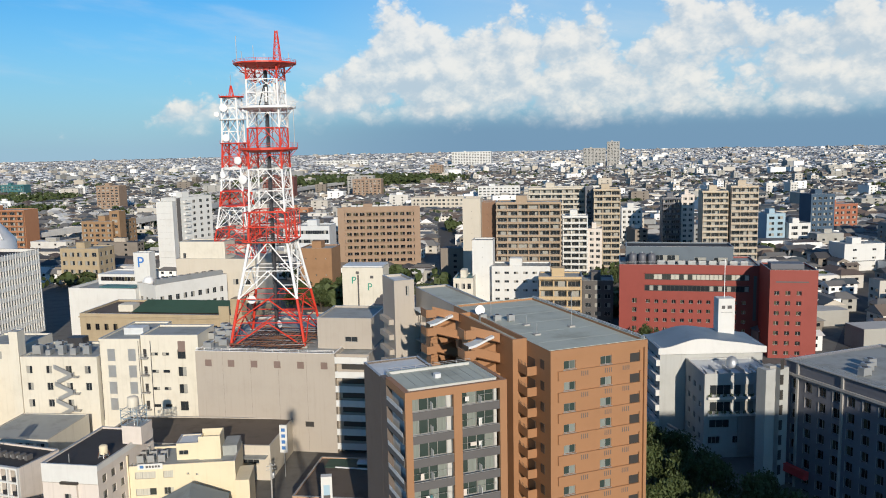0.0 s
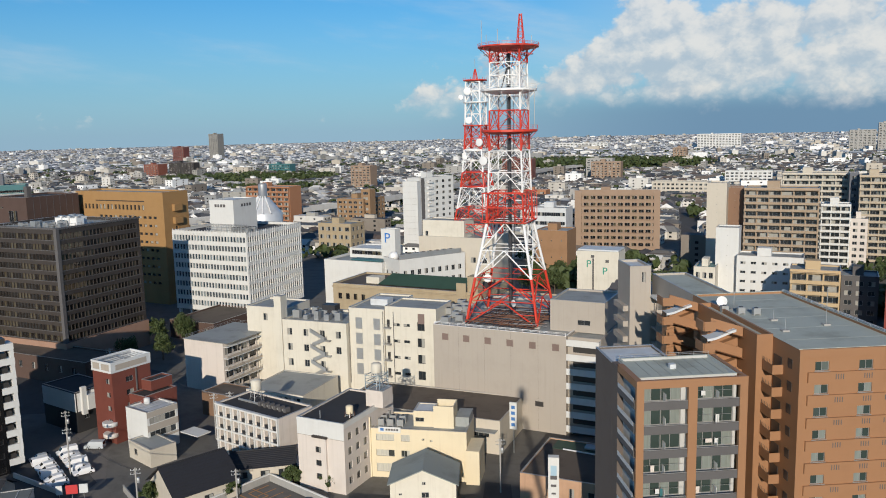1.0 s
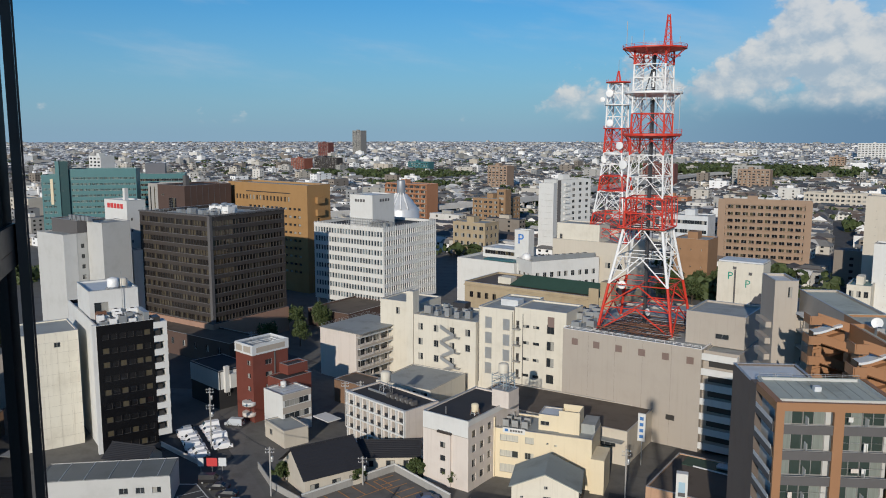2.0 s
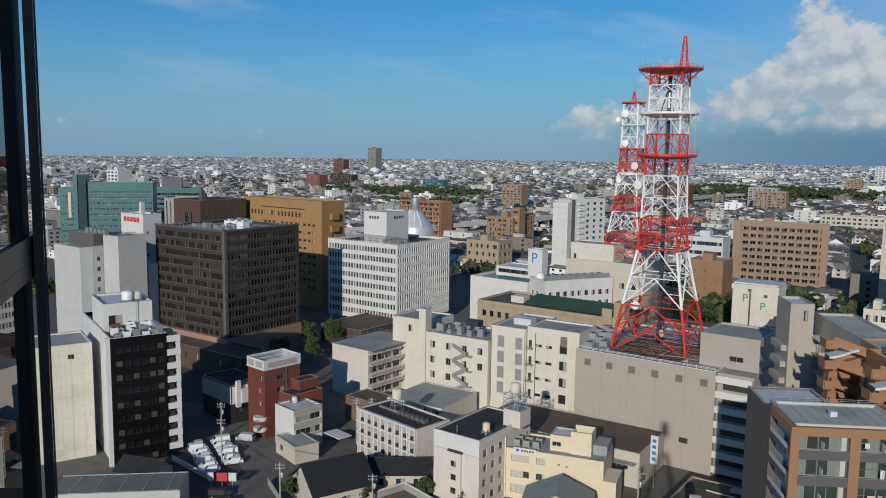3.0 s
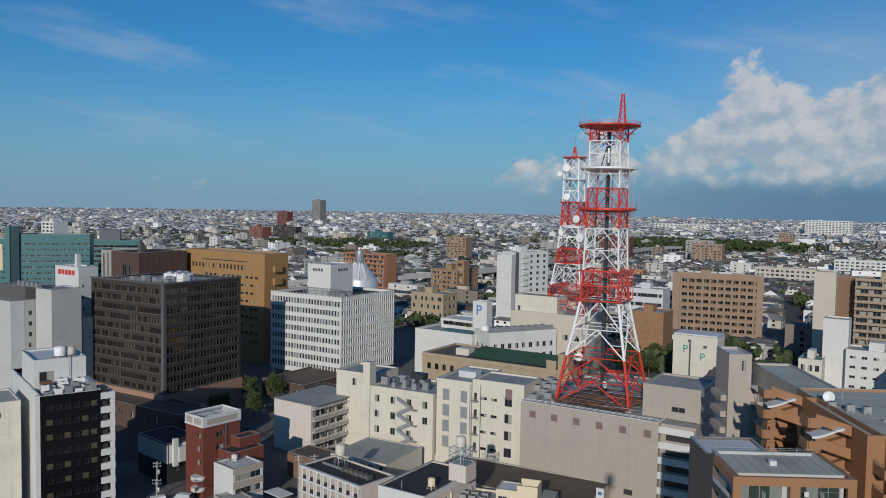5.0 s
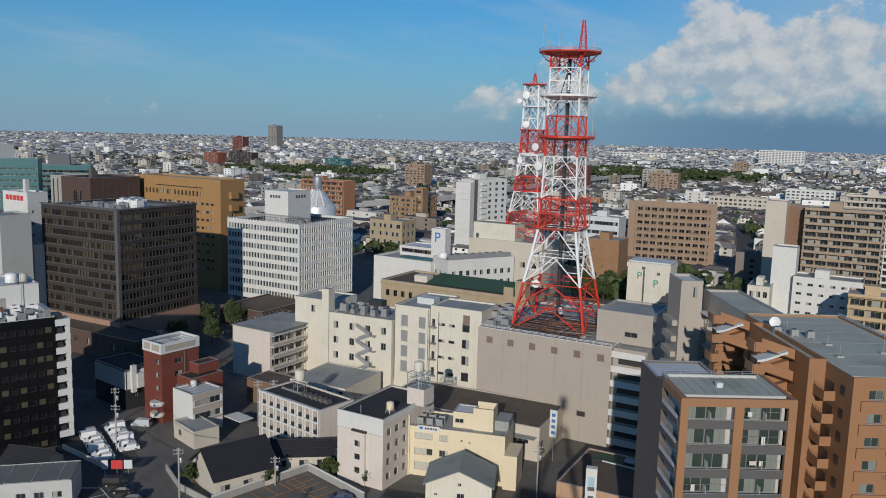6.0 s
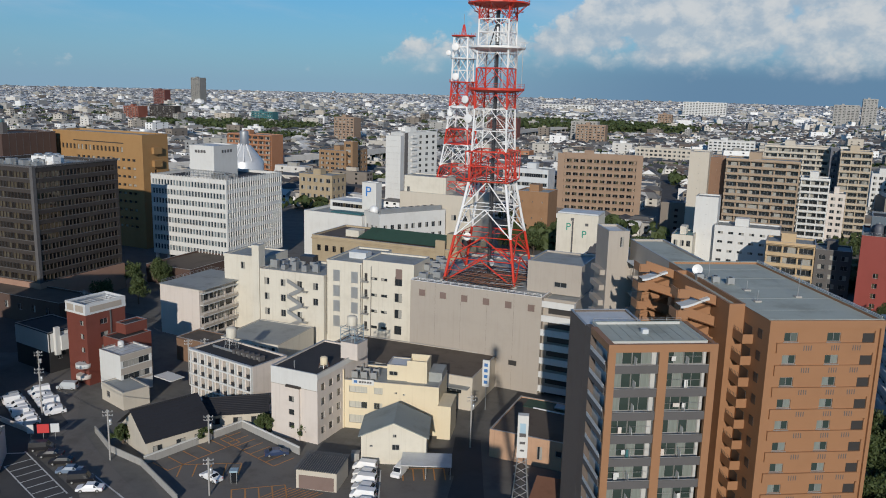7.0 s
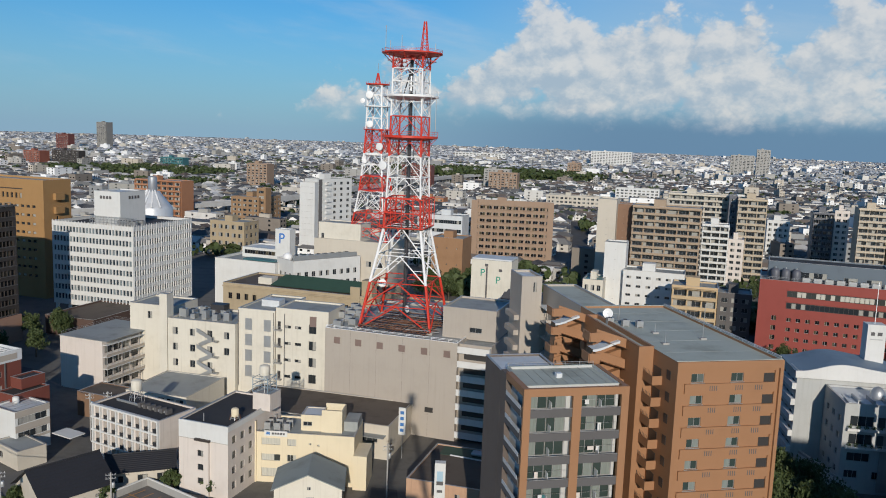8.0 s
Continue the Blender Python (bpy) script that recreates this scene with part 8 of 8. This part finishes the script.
# ---- the town beyond ----
def town(seed, count, r0, r1, size, name, label, keep=None, tall=0.03, cell=0.0):
    """Small houses on a street grid with hip, gable and flat roofs, as one mass."""
    rng = np.random.default_rng(seed)
    verts, faces, mats = [], [], []
    if cell:
        places = []
        for i in range(-70, 70):
            for k in range(0, 70):
                q, w_ = i * cell + rng.uniform(-1, 1), k * cell + rng.uniform(-1, 1)
                g = radians(-11 if q < 30 else 6)
                p = (q * math.cos(g) - w_ * math.sin(g), q * math.sin(g) + w_ * math.cos(g))
                if r0 < math.hypot(*p) < r1 and -64 < math.degrees(math.atan2(p[0], p[1])) < 40:
                    places.append(p)
    else:
        rr, aa = np.sqrt(rng.uniform(r0 ** 2, r1 ** 2, count)), np.radians(rng.uniform(-64, 40, count))
        places = list(zip(rr * np.sin(aa), rr * np.cos(aa)))
    for x, y in places:
        r = math.hypot(x, y)
        if keep and not keep(x, y):
            continue
        g = radians(-11 if x < 30 else 6)
        gx, gy = x * math.cos(g) + y * math.sin(g), -x * math.sin(g) + y * math.cos(g)
        if gx % 78 < 7 or gy % 52 < 6:
            continue
        s = size * rng.uniform(0.75, 1.3)
        low = 1.0 if r < 1700 else max(0.78, 1.0 - (r - 1700) / 5200)
        w, d, h = s * rng.uniform(0.95, 1.5), s * rng.uniform(0.7, 1.0), rng.uniform(4.6, 6.4) * low
        kind = rng.random()
        if kind < tall:
            w, d, h = w * rng.uniform(1.2, 2.4), d * 1.2, rng.uniform(8, 17) * low
        elif kind > 0.93:
            w, d, h = w * 1.7, d * 1.6, rng.uniform(5, 8) * low
        th = g + (math.pi / 2 if rng.random() < 0.4 else 0) + rng.normal(0, 0.03)
        c, sn = math.cos(th), math.sin(th)

        def put(px, py, pz):
            verts.append((x + px * c - py * sn, y + px * sn + py * c, pz))
            return len(verts) - 1
        hw, hd = w / 2, d / 2
        sq = ((-hw, -hd), (hw, -hd), (hw, hd), (-hw, hd))
        lo = [put(px, py, 0) for px, py in sq]
        hi = [put(px, py, h) for px, py in sq]
        for j in range(4):
            faces.append((lo[j], lo[(j + 1) % 4], hi[(j + 1) % 4], hi[j])), mats.append(0)
        if r < 1500 and kind < 0.93:
            # two dark windows a side, proud by a hand
            for j, (ax, ay, nx, ny, L) in enumerate(((1, 0, 0, -1, w), (0, 1, 1, 0, d), (0, 1, -1, 0, d))):
                for zz in (1.2, 3.7) if h < 7 else np.arange(1.2, h - 1.5, 2.9):
                    for f in (-0.25, 0.2):
                        ox, oy = (ax * L * f + nx * (hw + 0.04), ay * L * f + ny * (hd + 0.04))
                        q = [put(ox - ax * 0.8, oy - ay * 0.8, zz), put(ox + ax * 0.8, oy + ay * 0.8, zz), put(ox + ax * 0.8, oy + ay * 0.8, zz + 1.2), put(ox - ax * 0.8, oy - ay * 0.8, zz + 1.2)]
                        faces.append(q), mats.append(2)
        if kind < tall or kind > 0.84:
            top = [put(px, py, h + 0.3) for px, py in sq]
            for j in range(4):
                faces.append((hi[j], hi[(j + 1) % 4], top[(j + 1) % 4], top[j])), mats.append(0)
            faces.append(top), mats.append(1)
            if kind < tall:
                t2 = [put(px * 0.3, py * 0.4, h + z) for z in (0.3, 2.6) for px, py in sq]
                for j in range(4):
                    faces.append((t2[j], t2[(j + 1) % 4], t2[4 + (j + 1) % 4], t2[4 + j])), mats.append(0)
                faces.append(t2[4:]), mats.append(1)
        else:
            o = 0.6
            e = [put(px, py, h - 0.15) for px, py in ((-hw - o, -hd - o), (hw + o, -hd - o), (hw + o, hd + o), (-hw - o, hd + o))]
            rise, inset = d * low * rng.uniform(0.22, 0.34), (0.0 if kind < 0.4 else d * 0.4)
            ra, rb = put(-hw - o + inset, 0, h + rise), put(hw + o - inset, 0, h + rise)
            faces.append((e[0], e[1], rb, ra)), mats.append(1)
            faces.append((e[2], e[3], ra, rb)), mats.append(1)
            faces.append((e[1], e[2], rb)), mats.append(1 if inset else 0)
            faces.append((e[3], e[0], ra)), mats.append(1 if inset else 0)
    data = bpy.data.meshes.new(name)
    data.from_pydata(verts, [], faces)
    # from 1700 m outwards the roofs take the haze-paled colours
    for m in (TOWN_WALL, HAZED_ROOF if r0 >= 1700 else TOWN_ROOF, CAR_GLASS):
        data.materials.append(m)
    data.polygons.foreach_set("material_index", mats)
    return tagged(new(name, data), label, "houses", kind="stuff")


TOWN_WALL = surface("town_walls", (0.6, 0.58, 0.53), per="island", other=[(0.80, 0.80, 0.79), (0.50, 0.47, 0.42), (0.36, 0.35, 0.33), (0.70, 0.70, 0.69), (0.22, 0.19, 0.16), (0.62, 0.60, 0.56), (0.26, 0.265, 0.265), (0.48, 0.43, 0.36), (0.82, 0.82, 0.81), (0.34, 0.33, 0.30)], vary=0.1)
TOWN_ROOF = surface("town_roofs", (0.1, 0.1, 0.11), per="island", other=[(0.08, 0.08, 0.085), (0.13, 0.125, 0.12), (0.20, 0.195, 0.185), (0.12, 0.09, 0.075), (0.06, 0.06, 0.065), (0.60, 0.59, 0.57), (0.17, 0.135, 0.11), (0.07, 0.085, 0.095), (0.15, 0.145, 0.14), (0.46, 0.45, 0.43)], rough=0.7, vary=0.15)

# paler, cooler roof tones: distance haze put into the base colour
HAZED_ROOF = surface("haze_paled_roofs", (0.2, 0.2, 0.21), per="island", other=[(0.10, 0.11, 0.13), (0.66, 0.67, 0.68), (0.22, 0.24, 0.27), (0.14, 0.13, 0.13), (0.40, 0.43, 0.46), (0.74, 0.74, 0.74), (0.17, 0.19, 0.22), (0.30, 0.32, 0.34), (0.09, 0.10, 0.11), (0.52, 0.53, 0.54)], rough=0.6, vary=0.12)


def clear(x, y):
    """Keep the house mass off the mapped blocks in the middle distance."""
    if -300 < x < -20 and y < 420 or -20 <= x < 100 and y < 400 or 100 <= x < 180 and y < 260 or x <= -300 and y < 330:
        return False
    if -75 < x < 0 and 430 < y < 480 or -8 < x < 14 and y < 720:
        return False
    if -480 < x < -350 and 340 < y < 470 or 118 < x < 168 and 405 < y < 475 or 20 < x < 100 and 360 < y < 490:
        return False
    for a, c in zip(RAIL, RAIL[1:]):
        d = c - a
        f = min(1.0, max(0.0, ((x - a.x) * d.x + (y - a.y) * d.y) / d.length_squared))
        if math.hypot(x - a.x - d.x * f, y - a.y - d.y * f) < 19:
            return False
    road = 120 + (y - 240) * 0.587
    return not (-8 < x - road < 8 and 230 < y < 460)


town(1, 0, 240, 820, 8, "near_houses", "tiled and flat-roofed houses packed along narrow streets", clear, cell=11.2)
town(2, 14000, 820, 1700, 8.2, "town_houses", "mass of small tiled houses across the flat town")
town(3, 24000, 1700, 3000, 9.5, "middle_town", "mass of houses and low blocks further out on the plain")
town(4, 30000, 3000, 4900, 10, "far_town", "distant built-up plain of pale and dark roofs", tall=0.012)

# far landmarks
for nm, lb, px, py, w, d, h, m_, s_, q_ in (
        ("far_tower", "slender grey apartment tower standing over the far town", -1283, 2028, 31, 26, 70, surface("dark_grey_brown_tile", (0.25, 0.24, 0.22)), 22, 5), ("red_brown_block", "red-brown block in the far town", -1190, 1720, 34, 20, 40, MAROON, 12, 5),
        ("red_office", "orange-red office among houses", -830, 1120, 30, 20, 24, surface("dull_red_brown", (0.26, 0.09, 0.06)), 7, 5), ("brown_flats_far", "brown flats among houses", -790, 1130, 50, 14, 26, BROWN_TILE, 8, 8),
        ("maroon_flats", "maroon flats among houses", -225, 1030, 40, 14, 30, MAROON, 10, 8), ("tan_flats_far", "tan flats among houses", -110, 1010, 36, 14, 26, TAN, 8, 7),
        ("tan_point_block", "tan point block among trees", -372, 880, 26, 16, 30, TAN, 10, 5), ("grey_point_block", "grey point block by a wood", -122, 1060, 34, 14, 28, CONCRETE, 9, 6),
        ("white_hospital", "large white block far across the plain", 30, 2300, 110, 40, 40, WHITE, 9, 14), ("white_twin", "white twin tower far across the plain", 330, 1900, 50, 20, 48, CONCRETE, 14, 6),
        ("white_twin_tall", "tall white twin tower far across the plain", 385, 1900, 28, 20, 62, CONCRETE, 18, 4), ("brown_point", "brown point block on the plain", -20, 1420, 22, 18, 30, TAN, 10, 4),
        ("white_sheds", "white hall far out on the plain", -380, 2500, 160, 40, 18, WHITE, 3, 14), ("teal_block_far", "grey-blue block by a wood", -640, 1180, 40, 16, 20, TEAL, 5, 8),
        ("cream_school", "cream school block among houses", -30, 800, 60, 14, 16, BEIGE, 4, 14), ("orange_store", "orange fronted store among houses", -150, 760, 26, 14, 11, MATS["orange_brick"], 3, 4),
        ("white_flats_row", "white flats in a row", 40, 900, 46, 14, 20, WHITE, 6, 10), ("white_tall_left", "white tower by the teal office", -700, 600, 20, 16, 44, WHITE, 12, 3), ("grey_flats_row", "long pale beige flats among houses", -620, 430, 60, 14, 18, BEIGE, 5, 14)):
    flats(nm, lb, px, py, -8, w, d, h, m_, s_, q_, limit=0)


# ---- the lookout's tower, under and behind the eye ----
def lookout_tower():
    b = thing("wall_south", "plain grey lookout tower with a slim steel head", "tower", pose(0, 0, 0), kind="structure")
    slab(b, "shaft", -9.0, -5.0, 0, 1.0, 4.0, 50.0, CONCRETE)
    for x, x1 in ((-6.0, -0.6), (4.6, 0.4)):
        strut(b, "leg", (x, -1.2, 46.0), (x1, -1.2, 64.5), 0.6, STEEL)
    strut(b, "post", (0, -1.2, 64.0), (0, -1.2, 68.6), 0.12, STEEL)
    slab(b, "cabin_floor", -0.8, -2.0, 68.6, 0.8, -0.3, 68.7, STEEL), slab(b, "cabin_back", -0.8, -2.1, 68.6, 0.8, -2.003, 71.1, STEEL), slab(b, "cabin_roof", -0.8, -2.1, 71.1, 0.8, -0.3, 71.2, STEEL)

    # unseen block added south-east of the lookout to shade the garden and slate block
    b = thing("wall_east", "plain grey block added beside the lookout to cast shade", "high-rise", pose(0, 0, 0), kind="structure")
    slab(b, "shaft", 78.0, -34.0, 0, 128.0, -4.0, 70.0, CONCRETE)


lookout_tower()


# ---- the lookout's window ----
def lookout_window():
    """The dark mullion at the edge of the lookout's pane, with the next pane turned away."""
    b = thing("window_1", "dark bronze window frame of the lookout with an angled side pane", "window", pose(0, 0, EYE, 0, 0, 53.45), kind="structure")
    slab(b, "mullion", -0.008, 1.16, -1.2, 0.004, 1.22, 1.6, FRAME_DARK)
    slab(b, "gasket", 0.0043, 1.165, -1.2, 0.0068, 1.2, 1.6, surface("brown_gasket", (0.07, 0.05, 0.045), rough=0.5))
    # the side pane runs back towards the room, seen at a grazing angle
    near, far = Vector((-0.106, 0.58, 0)), Vector((-0.012, 1.18, 0))
    bm = bmesh.new()
    side = Vector((0.004, -0.0007, 0))
    for z0, z1 in ((-0.15, -0.118), (-0.172, -0.1505)):
        v = [near - side, far - side, far + side, near + side]
        lo, hi = [bm.verts.new((p.x, p.y, z0)) for p in v], [bm.verts.new((p.x, p.y, z1)) for p in v]
        bm.faces.new(lo), bm.faces.new(hi)
        for i in range(4):
            bm.faces.new((lo[i], lo[(i + 1) % 4], hi[(i + 1) % 4], hi[i]))
    part("rail", bm, FRAME_DARK, b)
    pane = bpy.data.materials.new("lookout_glass")
    pane.use_nodes = True
    k = Nodes(pane.node_tree)
    k.add("ShaderNodeOutputMaterial", Surface=k.add("ShaderNodeBsdfPrincipled", _0=(0.01, 0.012, 0.013), Roughness=0.0, IOR=1.5))
    bm = bmesh.new()
    quad(bm, [(near.x, near.y, -1.2), (far.x, far.y, -1.2), (far.x, far.y, 1.6), (near.x, near.y, 1.6)])
    part("side_pane", bm, pane, b)


lookout_window()
